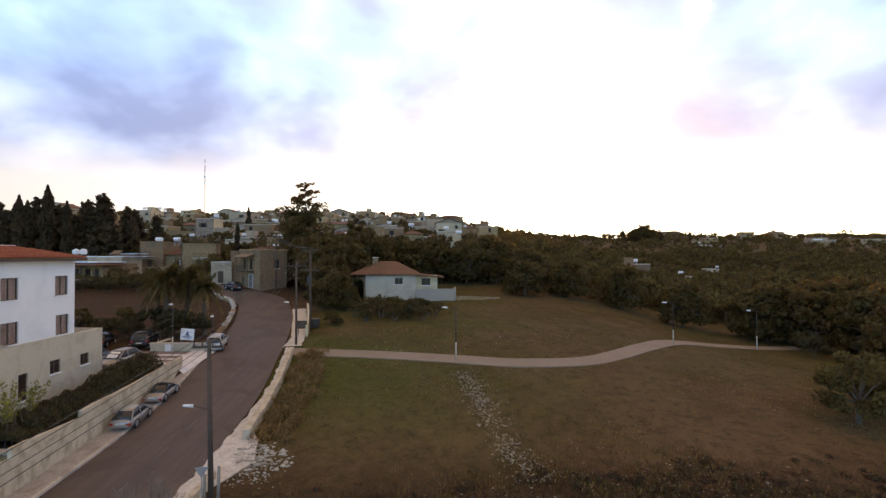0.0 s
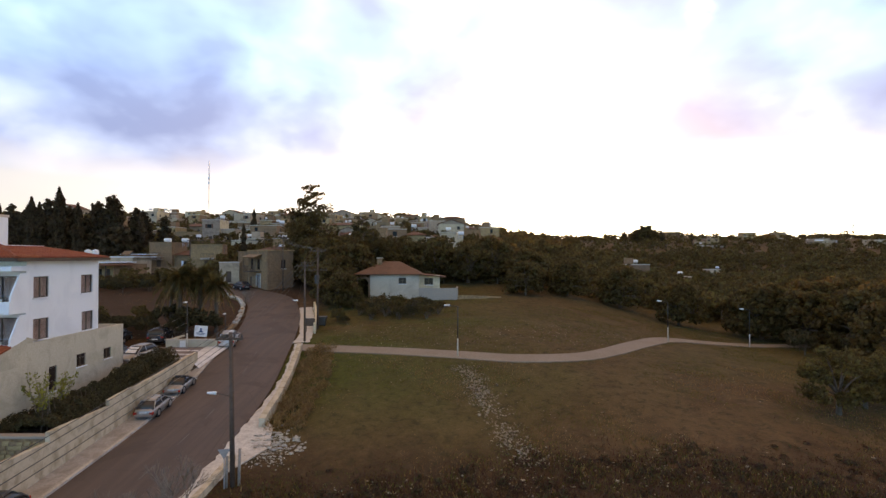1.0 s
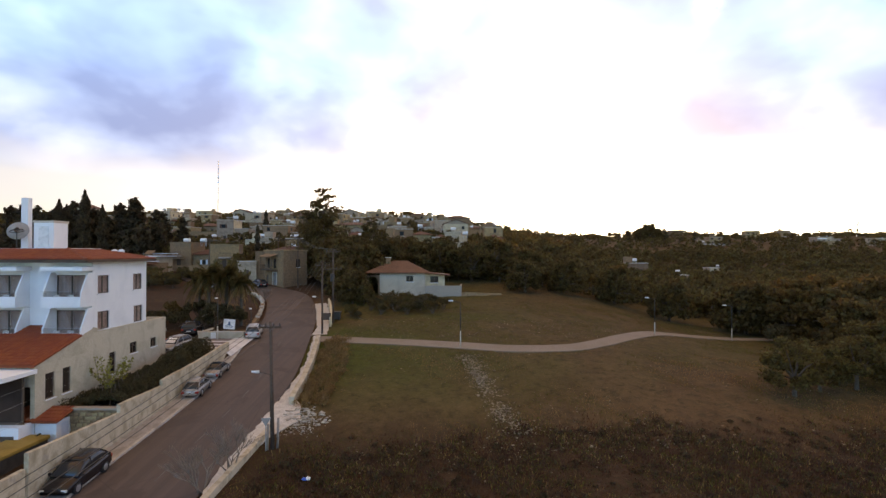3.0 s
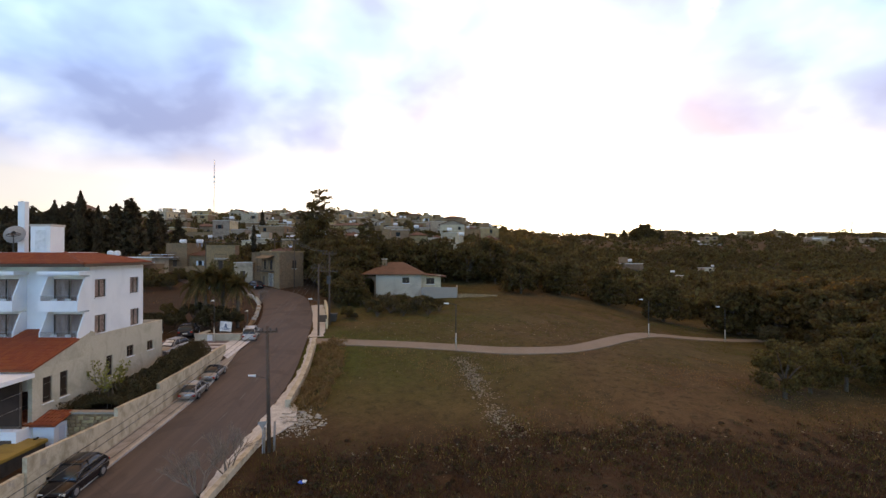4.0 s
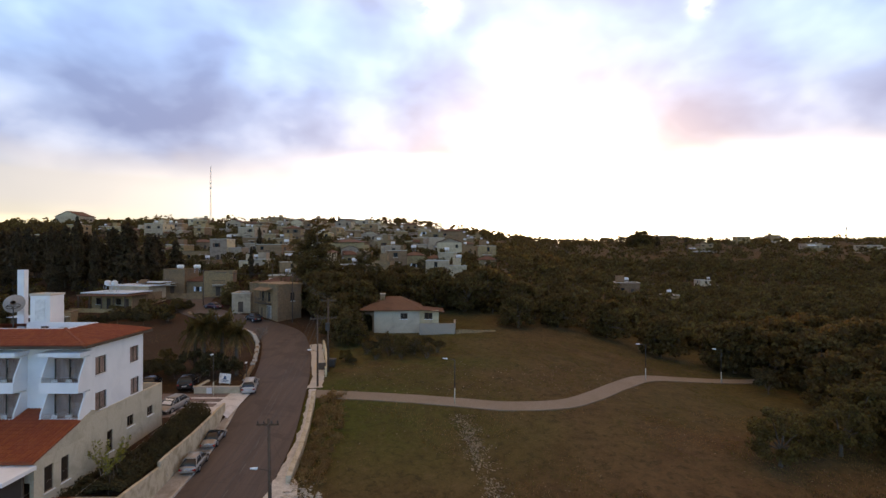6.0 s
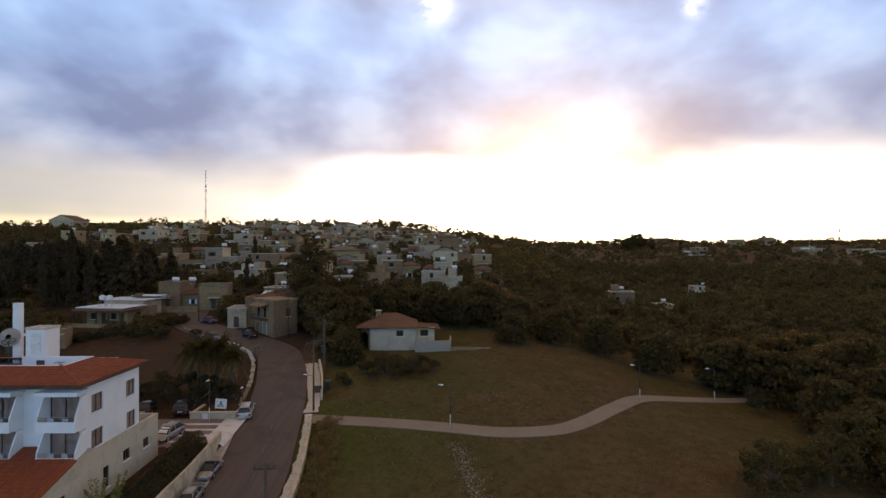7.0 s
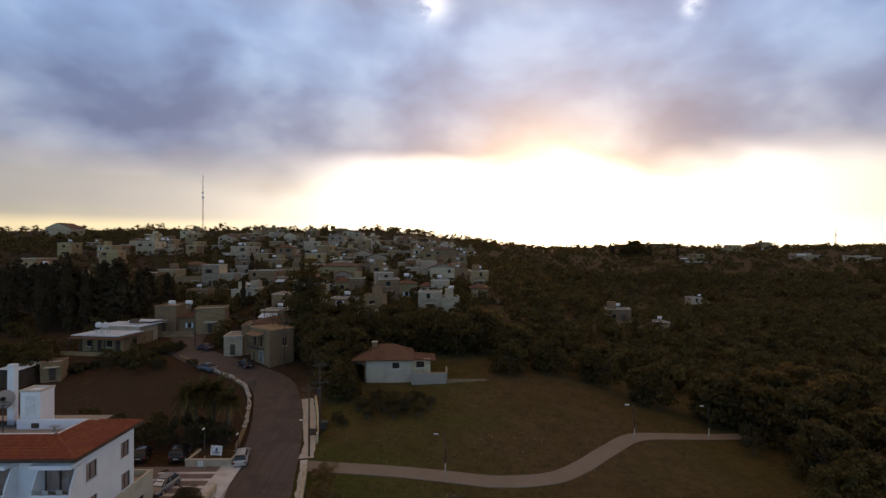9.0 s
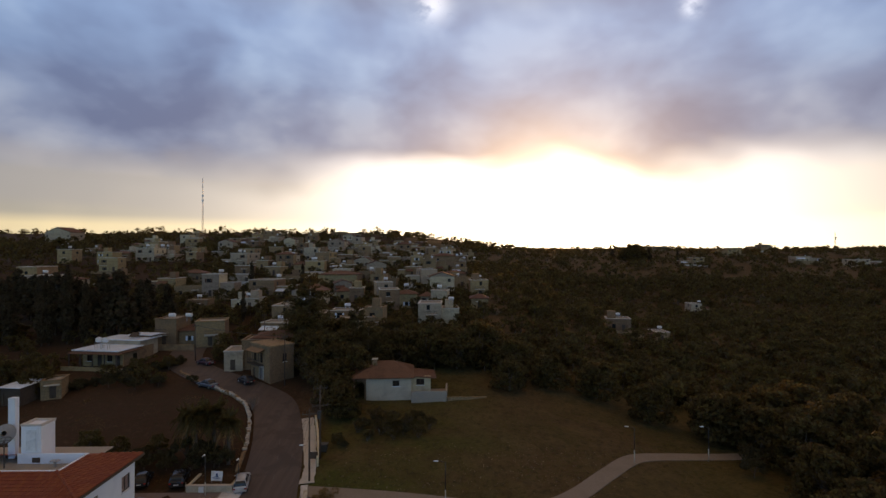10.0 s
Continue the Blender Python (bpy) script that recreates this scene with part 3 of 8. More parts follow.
def near_line(line, x, y):
    pts = np.array([(p.x, p.y) for p in line])
    return np.min(np.hypot(x[..., None] - pts[:, 0], y[..., None] - pts[:, 1]), axis=-1)


def build_ground():
    xs = np.unique(np.concatenate([np.linspace(-2500, -300, 14), np.linspace(-300, -80, 45), np.arange(-80, -24, 1.4), np.arange(-24, -21, 0.15), np.arange(-21, 60, 0.75), np.linspace(60, 400, 80), np.linspace(400, 3000, 16)]))
    ys = np.unique(np.concatenate([np.linspace(-400, 0, 12), np.arange(0, 34, 1.0), np.arange(34, 38, 0.2), np.arange(38, 110, 0.8), np.linspace(110, 600, 130), np.linspace(600, 4400, 20)]))
    X, Y = np.meshgrid(xs, ys)
    Z = level(X, Y)
    lumps = np.array([[noise.noise((x * 0.09, y * 0.09, 1.7)) * 0.25 + noise.noise((x * 0.55, y * 0.55, 4.1)) * 0.10 for x in xs] for y in ys])
    hills = np.array([[noise.noise((x * 0.012, y * 0.012, 9.3)) for x in xs] for y in ys])
    clear = ease(4.2, 9.0, near_line(center, X, Y)) * ease(1.5, 4.0, near_line(path_line, X, Y))
    Z = Z + lumps * clear + hills * 4.0 * ease(200, 420, Y)
    Z = Z - 0.12 * (1 - ease(3.4, 4.6, near_line(center, X, Y))) - 0.08 * (1 - ease(0.9, 1.6, near_line(path_line, X, Y)))
    k = len(xs)
    faces = [(j * k + i, j * k + i + 1, (j + 1) * k + i + 1, (j + 1) * k + i) for j in range(len(ys) - 1) for i in range(k - 1)]
    g = Geo()
    g.v, g.f = [tuple(p) for p in np.stack([X, Y, Z], -1).reshape(-1, 3)], faces
    solo("ground", g, M["ground"], "brown and olive earth field sloping up to the village", "ground", "structure", smooth=True)


build_ground()
solo("road", ribbon(center, -3.5, 3.5, 0.03), M["asphalt"], "worn grey asphalt village road bending uphill", "road", "structure")
solo("path", ribbon(path_line, -1.15, 1.15, 0.04), M["track"], "pale concrete footpath winding across the field", "path", "structure")

# ---- walls with openings ----


def panel(g, m, length, z0, z1, holes, thick=0.25):
    """A wall along local x from 0 to length, its outer face at local y = 0, with rectangular holes (x0, x1, z0, z1) through it."""
    us = sorted({0.0, length, *[h[k] for h in holes for k in (0, 1)]})
    zs = sorted({z0, z1, *[h[k] for h in holes for k in (2, 3)]})
    nu, nz = len(us), len(zs)

    def solid(i, j):
        if not (0 <= i < nu - 1 and 0 <= j < nz - 1):
            return False
        u, z = (us[i] + us[i + 1]) / 2, (zs[j] + zs[j + 1]) / 2
        return not any(h[0] < u < h[1] and h[2] < z < h[3] for h in holes)

    at = lambda i, j, k: (k * nz + j) * nu + i
    v = [(u, d, z) for d in (0.0, thick) for z in zs for u in us]
    f = []
    for i in range(nu - 1):
        for j in range(nz - 1):
            if not solid(i, j):
                continue
            f += [(at(i, j, 0), at(i + 1, j, 0), at(i + 1, j + 1, 0), at(i, j + 1, 0)), (at(i, j, 1), at(i, j + 1, 1), at(i + 1, j + 1, 1), at(i + 1, j, 1))]
            if not solid(i - 1, j):
                f.append((at(i, j, 0), at(i, j + 1, 0), at(i, j + 1, 1), at(i, j, 1)))
            if not solid(i + 1, j):
                f.append((at(i + 1, j, 0), at(i + 1, j, 1), at(i + 1, j + 1, 1), at(i + 1, j + 1, 0)))
            if not solid(i, j - 1):
                f.append((at(i, j, 0), at(i, j, 1), at(i + 1, j, 1), at(i + 1, j, 0)))
            if not solid(i, j + 1):
                f.append((at(i, j + 1, 0), at(i + 1, j + 1, 0), at(i + 1, j + 1, 1), at(i, j + 1, 1)))
    used = sorted({n for face in f for n in face})
    back = {n: k for k, n in enumerate(used)}
    g.put([v[n] for n in used], [tuple(back[n] for n in face) for face in f], m)


def wall_part(parent, m, length, z0, z1, holes, mat, thick=0.25, label="", name="wall"):
    g = Geo()
    panel(g, None, length, z0, z1, holes, thick)
    return part(name, g, mat, parent, label, at=m)


def facing(x, y, turn):
    """Local x along a wall, local y into the building; turn in degrees."""
    return pose(x, y, 0, 0, 0, turn)


def window_part(parent, m, x0, x1, z0, z1, leaves=2, curtain=True, frame_mat=None, sill=True):
    """A framed window in a hole: frame > panes, sill, curtain."""
    f, w, fm = Geo(), 0.07, frame_mat or M["frame"]
    step = (x1 - x0) / leaves
    lights = [(step * k + (w if k == 0 else w / 2), step * (k + 1) - (w if k == leaves - 1 else w / 2), z0 + w, z1 - w) for k in range(leaves)]
    panel(f, pose(x0, 0.08, 0), x1 - x0, z0, z1, lights, 0.08)
    frame_ob = part("window", f, fm, parent, at=m)
    for k in range(leaves):
        a, b = x0 + (x1 - x0) * k / leaves, x0 + (x1 - x0) * (k + 1) / leaves
        part("pane", Geo().box(a + w * 0.6, b - w * 0.6, 0.115, 0.125, z0 + w * 0.8, z1 - w * 0.8), M["pane"] if curtain else M["glass"], frame_ob).visible_shadow = False
    if sill:
        part("sill", Geo().box(x0 - 0.08, x1 + 0.08, -0.10, 0.10, z0 - 0.07, z0 - 0.003), M["white"], frame_ob)
    if curtain:
        c, k = Geo(), max(10, int((x1 - x0) * 9))
        rows = []
        for i in range(k + 1):
            u = x0 + (x1 - x0) * i / k
            rows.append((u, 0.175 + 0.03 * math.sin(i * 2.2) + 0.015 * math.sin(i * 0.9)))
        gap = k // 2
        verts = [(u, d, z) for z in (z0 + 0.03, z1 - 0.03) for u, d in rows]
        c.put(verts, [(i, i + 1, k + 2 + i, k + 1 + i) for i in range(k) if i != gap])
        part("curtain", c, M["curtain"], frame_ob, smooth=True)
    return frame_ob


def tile_slope(name, parent, at, corner_a, corner_b, top_a, top_b, mat, pitch=0.26, run=0.42):
    """Rows of arched clay tiles on a slope between an eave (corner_a to corner_b) and a top edge."""
    A, B, TA, TB = Vector(corner_a), Vector(corner_b), Vector(top_a), Vector(top_b)
    along = (B - A).normalized()
    length = (B - A).length
    up = TA - A
    up = up - along * up.dot(along)
    rise, up = up.length, up.normalized()
    out = along.cross(up).normalized()
    lo, hi = (TA - A).dot(along), (TB - A).dot(along)
    g = Geo()
    rows, cols = int(rise / run), int(length / pitch)
    for r in range(rows + 1):
        h0, h1 = r * run, min((r + 1) * run + 0.05, rise)
        if h1 - h0 < 0.06:
            continue
        for c in range(cols):
            u = (c + 0.5) * pitch
            t = (h0 + h1) / 2 / rise
            if not lo * t - 0.02 <= u <= length + (hi - length) * t + 0.02:
                continue
            lift = 0.012 * random.random() + 0.02
            vs = []
            for h, extra in ((h0, 0.035), (h1, 0.0)):
                for k in range(5):
                    a = math.pi * k / 4
                    vs.append(A + along * (u - math.cos(a) * pitch * 0.5) + up * h + out * (math.sin(a) * 0.075 + lift * (1 if k in (1, 2, 3) else 0) + extra))
            g.put(vs, [(k, k + 1, 6 + k, 5 + k) for k in range(4)] + [(0, 4, 3, 2, 1)])
    return part(name, g, mat, parent, at=at)


# ---- the white apartment block ----


def apartment_block():
    base = Vector((-34, 44, 2.6))
    back = Matrix.Translation(-base)
    ob = thing("apartment_block", base, "white rendered apartment block with red tiled roof and limestone-clad base", "building")
    x0, x1, y0, y1 = -47.0, -28.0, 40.4, 47.6
    # white upper storeys
    side_holes = [(0.6, 1.98, 10.42, 11.88), (5.2, 6.5, 10.42, 11.84), (0.6, 2.02, 7.52, 8.98), (5.3, 6.6, 7.52, 8.98)]
    right = facing(x1, y0, 90)
    inner = facing(x1, y0 + 0.25, 90)
    shift = [(p - 0.25, q - 0.25, r, s) for p, q, r, s in side_holes]
    wall_part(ob, back @ inner, y1 - y0 - 0.5, 7.0, 13.0, shift, M["white"], label="white rendered upper wall", name="white_wall")
    front, doors = facing(x0, y0, 0), []
    for bx in (-31.0, -36.0, -41.0):
        for z in (6.95, 9.72):
            doors.append((bx + 0.12 - x0, bx + 2.45 - x0, z, z + 2.22))
    wall_part(ob, back @ front, x1 - x0, 6.0, 13.0, doors, M["white"], name="white_wall")
    wall_part(ob, back @ facing(x1, y1, 180), x1 - x0, 7.0, 13.0, [], M["white"], name="white_wall")
    part("floor_slab", Geo().box(x0 + 0.3, x1 - 0.3, y0 + 0.8, y1 - 0.3, 9.5, 9.68), M["concrete"], ob, at=back)
    for h in side_holes:
        window_part(ob, back @ right, *h)
    for h in doors:
        window_part(ob, back @ front, *h, leaves=2, sill=False)
    # balconies with raked side walls, and the canopy over the upper one
    for bx in (-31.0, -36.0, -41.0):
        for z in (6.75, 9.52):
            b = Geo()
            b.box(bx, bx + 3.05, 39.0, y0 - 0.003, z, z + 0.17)
            b.box(bx, bx + 3.05, 39.0, 39.12, z + 0.17, z + 0.82)
            for sx in (bx, bx + 2.93):
                b.side([(39.12, z + 0.17), (y0 - 0.003, z + 0.17), (y0 - 0.003, z + 2.62), (39.85, z + 2.62), (39.12, z + 1.12)], sx, sx + 0.12)
            bal = part("balcony", b, M["white"], ob, at=back)
            part("glass_guard", Geo().box(bx + 0.13, bx + 2.92, 39.05, 39.06, z + 0.823, z + 1.18), M["pane"], bal, "clear glass guard").visible_shadow = False
            part("rail", Geo().tube((bx + 0.05, 39.06, z + 1.2), (bx + 3.0, 39.06, z + 1.2), 0.02), M["metal"], bal)
            part("chair", Geo().box(bx + 0.6, bx + 1.05, 39.5, 39.56, z + 0.45, z + 0.95).box(bx + 0.6, bx + 1.05, 39.56, 39.95, z + 0.42, z + 0.48).box(bx + 0.62, bx + 0.66, 39.6, 39.64, z + 0.17, z + 0.42).box(bx + 0.99, bx + 1.03, 39.6, 39.64, z + 0.17, z + 0.42).box(bx + 0.62, bx + 0.66, 39.88, 39.92, z + 0.17, z + 0.42).box(bx + 0.99, bx + 1.03, 39.88, 39.92, z + 0.17, z + 0.42), M["tank"], bal)
            part("chair", Geo().box(bx + 1.7, bx + 2.15, 39.5, 39.56, z + 0.45, z + 0.95).box(bx + 1.7, bx + 2.15, 39.56, 39.95, z + 0.42, z + 0.48).box(bx + 1.72, bx + 1.76, 39.6, 39.64, z + 0.17, z + 0.42).box(bx + 2.09, bx + 2.13, 39.6, 39.64, z + 0.17, z + 0.42).box(bx + 1.72, bx + 1.76, 39.88, 39.92, z + 0.17, z + 0.42).box(bx + 2.09, bx + 2.13, 39.88, 39.92, z + 0.17, z + 0.42), M["tank"], bal)
        part("canopy", Geo().box(bx - 0.05, bx + 3.2, 38.95, y0 - 0.003, 12.3, 12.62), M["white"], ob, at=back, bevel=0.02)
    # roof: eaves, tiled hips, sunken terrace
    tz, ex, ey, ty, tx, by, ry = 13.98, -27.35, 38.85, 41.95, -31.1, 48.0, 45.55
    part("eave", Geo().box(x0, ex, ey, by, 13.003, 13.14), M["white"], ob, at=back)
    part("fascia", Geo().box(x0, ex + 0.02, ey - 0.05, ey - 0.003, 12.95, 13.17).box(ex + 0.003, ex + 0.05, ey - 0.003, by, 12.95, 13.17), M["dark_frame"], ob, at=back)
    deck = Geo()
    deck.put([(x0, ey, 13.145), (ex, ey, 13.145), (tx, ty, tz), (x0, ty, tz)], [(0, 1, 2, 3)])
    deck.put([(ex, ey, 13.145), (ex, by, 13.145), (tx, ry, tz), (tx, ty, tz)], [(0, 1, 2, 3)])
    deck.put([(ex, by, 13.145), (x0, by, 13.145), (x0, ry, tz), (tx, ry, tz)], [(0, 1, 2, 3)])
    part("roof_deck", deck, M["tile"], ob, at=back)
    for a, b, ta, tb in (((x0, ey, 13.15), (ex, ey, 13.15), (x0, ty, tz), (tx, ty, tz)), ((ex, ey, 13.15), (ex, by, 13.15), (tx, ty, tz), (tx, ry, tz))):
        tagged(tile_slope("roof_tiles", ob, back, a, b, ta, tb, M["tile"]), "red clay barrel tiles", kind="stuff")
    ridge = Geo()
    for k in range(14):
        a, b = Vector((ex, ey, 13.2)).lerp(Vector((tx, ty, tz + 0.06)), k / 14), Vector((ex, ey, 13.2)).lerp(Vector((tx, ty, tz + 0.06)), (k + 1.1) / 14)
        ridge.tube(a, b, 0.13, 0.11, 8)
    part("hip_tiles", ridge, M["tile"], ob, at=back)
    for n, q in enumerate(((x0, tx, ty, ty + 0.18), (tx, tx + 0.16, ty, ry + 0.15), (-37.2, tx - 0.003, ry, ry + 0.15))):
        part("terrace_parapet", Geo().box(*q, 13.15, tz + 0.10 + 0.002 * n), M["white"], ob, "white parapet round the sunken roof terrace", at=back)
    part("terrace_floor", Geo().box(x0, tx - 0.003, ty + 0.183, 49.5, 13.145, 13.2), M["concrete"], ob, at=back)
    part("vent", Geo().box(-35.9, -35.2, ry - 0.03, ry - 0.003, 13.3, 13.75), M["dark_frame"], ob, "dark louvred vent", at=back)
    # stair head, chimney
    head = Geo()
    head.box(-37.2, -35.4, 45.95, 47.65, 13.2, 16.42)
    stair = part("stair_head", head, M["white"], ob, "white rooftop stair enclosure", at=back)
    part("coping", Geo().box(-37.26, -37.1, 45.89, 47.71, 16.423, 16.62).box(-35.5, -35.34, 45.89, 47.71, 16.423, 16.62).box(-37.1, -35.5, 45.89, 46.05, 16.423, 16.6).box(-37.1, -35.5, 47.55, 47.71, 16.423, 16.6), M["pale_concrete"], stair)
    part("door", Geo().box(-36.75, -35.85, 45.9, 45.945, 14.2, 16.1), M["tank"], stair, bevel=0.01)
    part("ladder", Geo().tube((-35.7, 45.85, 14.2), (-35.7, 45.85, 16.5), 0.02).tube((-35.5, 45.85, 14.2), (-35.5, 45.85, 16.5), 0.02), M["white"], stair)
    chim = part("chimney", Geo().box(-39.0, -38.35, 46.7, 47.2, 13.2, 18.75), M["white"], ob, "tall square white chimney", at=back, bevel=0.02)
    # limestone base and the lean-to with its tiled roof
    low_holes = [(0.9, 1.75, 3.5, 5.3), (2.5, 3.3, 3.5, 5.33), (7.62, 8.4, 3.65, 5.45), (10.35, 11.35, 4.84, 5.8), (13.45, 14.4, 4.84, 5.7)]
    lower = facing(-27.9, 34.7, 90)
    wall_part(ob, back @ lower, 5.7, 0.8, 6.0, [h for h in low_holes if h[1] < 5.7], M["stone"], 0.3, "limestone-clad lower wall", "stone_wall")
    wall_part(ob, back @ facing(-27.9, 40.4, 90), 10.05, 0.8, 7.4, [(h[0] - 5.7, h[1] - 5.7, h[2], h[3]) for h in low_holes if h[0] > 5.7], M["stone"], 0.3, "limestone-clad lower wall", "stone_wall")
    part("stone_gable", Geo().side([(34.7, 6.003), (40.4, 6.003), (40.4, 7.75)], -28.2, -27.9), M["stone"], ob, at=back)
    part("stone_band", Geo().side([(40.403, 7.403), (47.6, 7.403), (47.6, 7.46), (41.6, 7.46), (40.403, 7.85)], -27.997, -27.9), M["stone"], ob, at=back)
    part("stone_wall", Geo().box(-46, -27.9, 50.453, 50.7, 0.8, 7.4), M["stone"], ob, at=back)
    part("terrace_slab", Geo().box(-46, -28.21, 47.61, 50.15, 6.7, 6.9), M["concrete"], ob, at=back)
    part("stone_wall", Geo().box(-47, -28.203, 34.7, 35.0, 4.6, 6.0), M["stone"], ob, at=back)
    for h in low_holes:
        window_part(ob, back @ lower, *h, leaves=1 if h[1] - h[0] < 0.9 else 2, frame_mat=M["dark_frame"], curtain=False)
    top_at = lambda yy: 5.97 + (yy - 34.4) * 0.306
    edges = [x0, -41.05, -37.9, -36.05, -32.9, -31.05, -27.75]
    for k, (xa, xb) in enumerate(zip(edges, edges[1:])):
        ye = 38.97 if k % 2 else 40.38
        za, zb = 5.97, top_at(ye)
        part("lean_to_roof", Geo().put([(xa, 34.4, za), (xb, 34.4, za), (xb, ye, zb), (xa, ye, zb), (xa, 34.4, za + 0.13), (xb, 34.4, za + 0.13), (xb, ye, zb + 0.13), (xa, ye, zb + 0.13)], [(0, 3, 2, 1), (4, 5, 6, 7), (0, 1, 5, 4), (1, 2, 6, 5), (2, 3, 7, 6), (3, 0, 4, 7)]), M["tile"], ob, at=back)
        tagged(tile_slope("lean_to_tiles", ob, back, (xa, 34.4, za + 0.13), (xb, 34.4, za + 0.13), (xa, ye - 0.02, zb + 0.13), (xb, ye - 0.02, zb + 0.13), M["tile"]), "red clay barrel tiles", kind="stuff")
    part("entrance_canopy", Geo().box(-40, -27.7, 31.9, 34.68, 5.55, 5.85), M["white"], ob, "flat white entrance canopy", at=back, bevel=0.02)
    glaz = Geo()
    for k in range(5):
        glaz.box(-40 + k * 2.95, -39.9 + k * 2.95, 34.0, 34.1, 2.4, 5.55)
    glaz.box(-40, -28.1, 34.0, 34.1, 2.3, 2.45)
    gl = part("glazed_screen", glaz, M["dark_frame"], ob, at=back)
    part("pane", Geo().box(-39.9, -28.2, 34.03, 34.06, 2.45, 5.55), M["glass"], gl)
    part("slit_window", Geo().box(-29.6, -28.2, 33.36, 33.397, 1.35, 1.75), M["dark_frame"], ob, at=back)
    part("plinth", Geo().box(-40, -27.9, 33.4, 34.69, 0.6, 2.3), M["white"], ob, at=back)
    return ob


apartment_block()

M["house_glass"] = glass("dusty_house_glass", (0.012, 0.010, 0.009), 0.35)

# ---- village houses ----
house_count = 0
HOUSE_WALL = {"white": "backlit_white", "gable": "backlit_white", "cream": "cream", "tile": "cream", "stone": "rough_stone"}
HOUSE_WORDS = {"white": "white rendered village house with flat roof", "gable": "white village house with pitched gable roof", "cream": "cream rendered flat-roofed village house", "tile": "cream village house with low tiled roof", "stone": "old rubble-stone village house with flat roof"}


def house_block(ob, rnd, x0, w, y0, d, h, wall_mat, roof, entrance=True):
    """One box of a house: four walls with windows and a roof."""
    floors = 2 if h > 5.0 else 1
    fh = h / floors
    shutter = M[rnd.choice(("dark_frame", "far_tile", "sheet"))]
    sides = [(pose(x0, y0, 0), w), (pose(x0 + w, y0 + 0.25, 0, 0, 0, 90), d - 0.5), (pose(x0, y0 + d - 0.25, 0, 0, 0, -90), d - 0.5)]
    for n, (m, length) in enumerate(sides):
        holes = []
        count = max(1, int(length / 3.7))
        for f in range(floors):
            for k in range(count):
                c = length * (k + 0.5) / count + rnd.uniform(-0.5, 0.5)
                if f == 0 and n == 0 and k == count // 2 and entrance:
                    holes.append((c - 0.5, c + 0.5, 0.3, 2.4))
                elif rnd.random() < 0.72:
                    ww, hh = rnd.uniform(0.8, 1.5), rnd.uniform(1.0, 1.4)
                    zz = f * fh + 1.15
                    holes.append((c - ww / 2, c + ww / 2, zz, min(zz + hh, f * fh + fh - 0.2)))
        holes = [q for q in holes if q[0] > 0.35 and q[1] < length - 0.35 and q[3] - q[2] > 0.5]
        wall_part(ob, m, length, -1.5, h, holes, wall_mat)
        for q in holes:
            if q[2] < 0.5:
                part("door", Geo().box(q[0], q[1], 0.10, 0.16, q[2], q[3]), M["dark_frame"], ob, at=m)
                if rnd.random() < 0.5:
                    part("door_canopy", Geo().box(q[0] - 0.6, q[1] + 0.6, -0.9, -0.003, q[3] + 0.2, q[3] + 0.32), M["pale_concrete"], ob, at=m)
            else:
                f2, t = Geo(), 0.07
                panel(f2, pose(q[0], 0.06, 0), q[1] - q[0], q[2], q[3], [(t, q[1] - q[0] - t, q[2] + t, q[3] - t)], 0.08)
                win = part("window", f2, M["dark_frame"], ob, at=m)
                if n == 0 and rnd.random() < 0.35:
                    for s0 in (q[0] - 0.48, q[1] + 0.04):
                        if 0.05 < s0 < length - 0.5:
                            part("shutter", Geo().box(s0, s0 + 0.44, -0.05, -0.003, q[2], q[3]), shutter, win)
                elif n == 0 and rnd.random() < 0.4:
                    part("sill", Geo().box(q[0] - 0.12, q[1] + 0.12, -0.12, -0.003, q[2] - 0.12, q[2]), M["pale_concrete"], win)
                part("pane", Geo().box(q[0] + t, q[1] - t, 0.09, 0.11, q[2] + t, q[3] - t), M["house_glass"], win)
    wall_part(ob, pose(x0 + w, y0 + d, 0, 0, 0, 180), w, -1.5, h, [], wall_mat)
    x1, y1 = x0 + w, y0 + d
    if floors == 2 and w > 4.5 and rnd.random() < 0.45:
        bx, bw = x0 + rnd.uniform(0.4, w - 3.6), rnd.uniform(2.4, 3.2)
        bal = part("balcony", Geo().box(bx, bx + bw, y0 - 1.2, y0 - 0.003, fh - 0.1, fh + 0.06), M["pale_concrete"], ob)
        part("rail", Geo().box(bx, bx + bw, y0 - 1.2, y0 - 1.14, fh + 0.95, fh + 1.02), M["dark_metal"], bal)
        for k in range(int(bw / 0.3) + 1):
            bar = Geo().box(bx + k * 0.3, bx + k * 0.3 + 0.04, y0 - 1.19, y0 - 1.15, fh + 0.063, fh + 0.95)
            part("bar", bar, M["dark_metal"], bal)
    elif floors == 1 and w > 5 and rnd.random() < 0.35:
        lean = part("lean_to", Geo().put([(x0 + 0.3, y0 - 2.2, h * 0.62), (x0 + w * 0.6, y0 - 2.2, h * 0.62), (x0 + w * 0.6, y0 - 0.003, h * 0.8), (x0 + 0.3, y0 - 0.003, h * 0.8), (x0 + 0.3, y0 - 2.2, h * 0.62 + 0.1), (x0 + w * 0.6, y0 - 2.2, h * 0.62 + 0.1), (x0 + w * 0.6, y0 - 0.003, h * 0.8 + 0.1), (x0 + 0.3, y0 - 0.003, h * 0.8 + 0.1)], [(3, 2, 1, 0), (4, 5, 6, 7), (0, 1, 5, 4), (1, 2, 6, 5), (3, 0, 4, 7)]), M[rnd.choice(("sheet", "far_tile"))], ob)
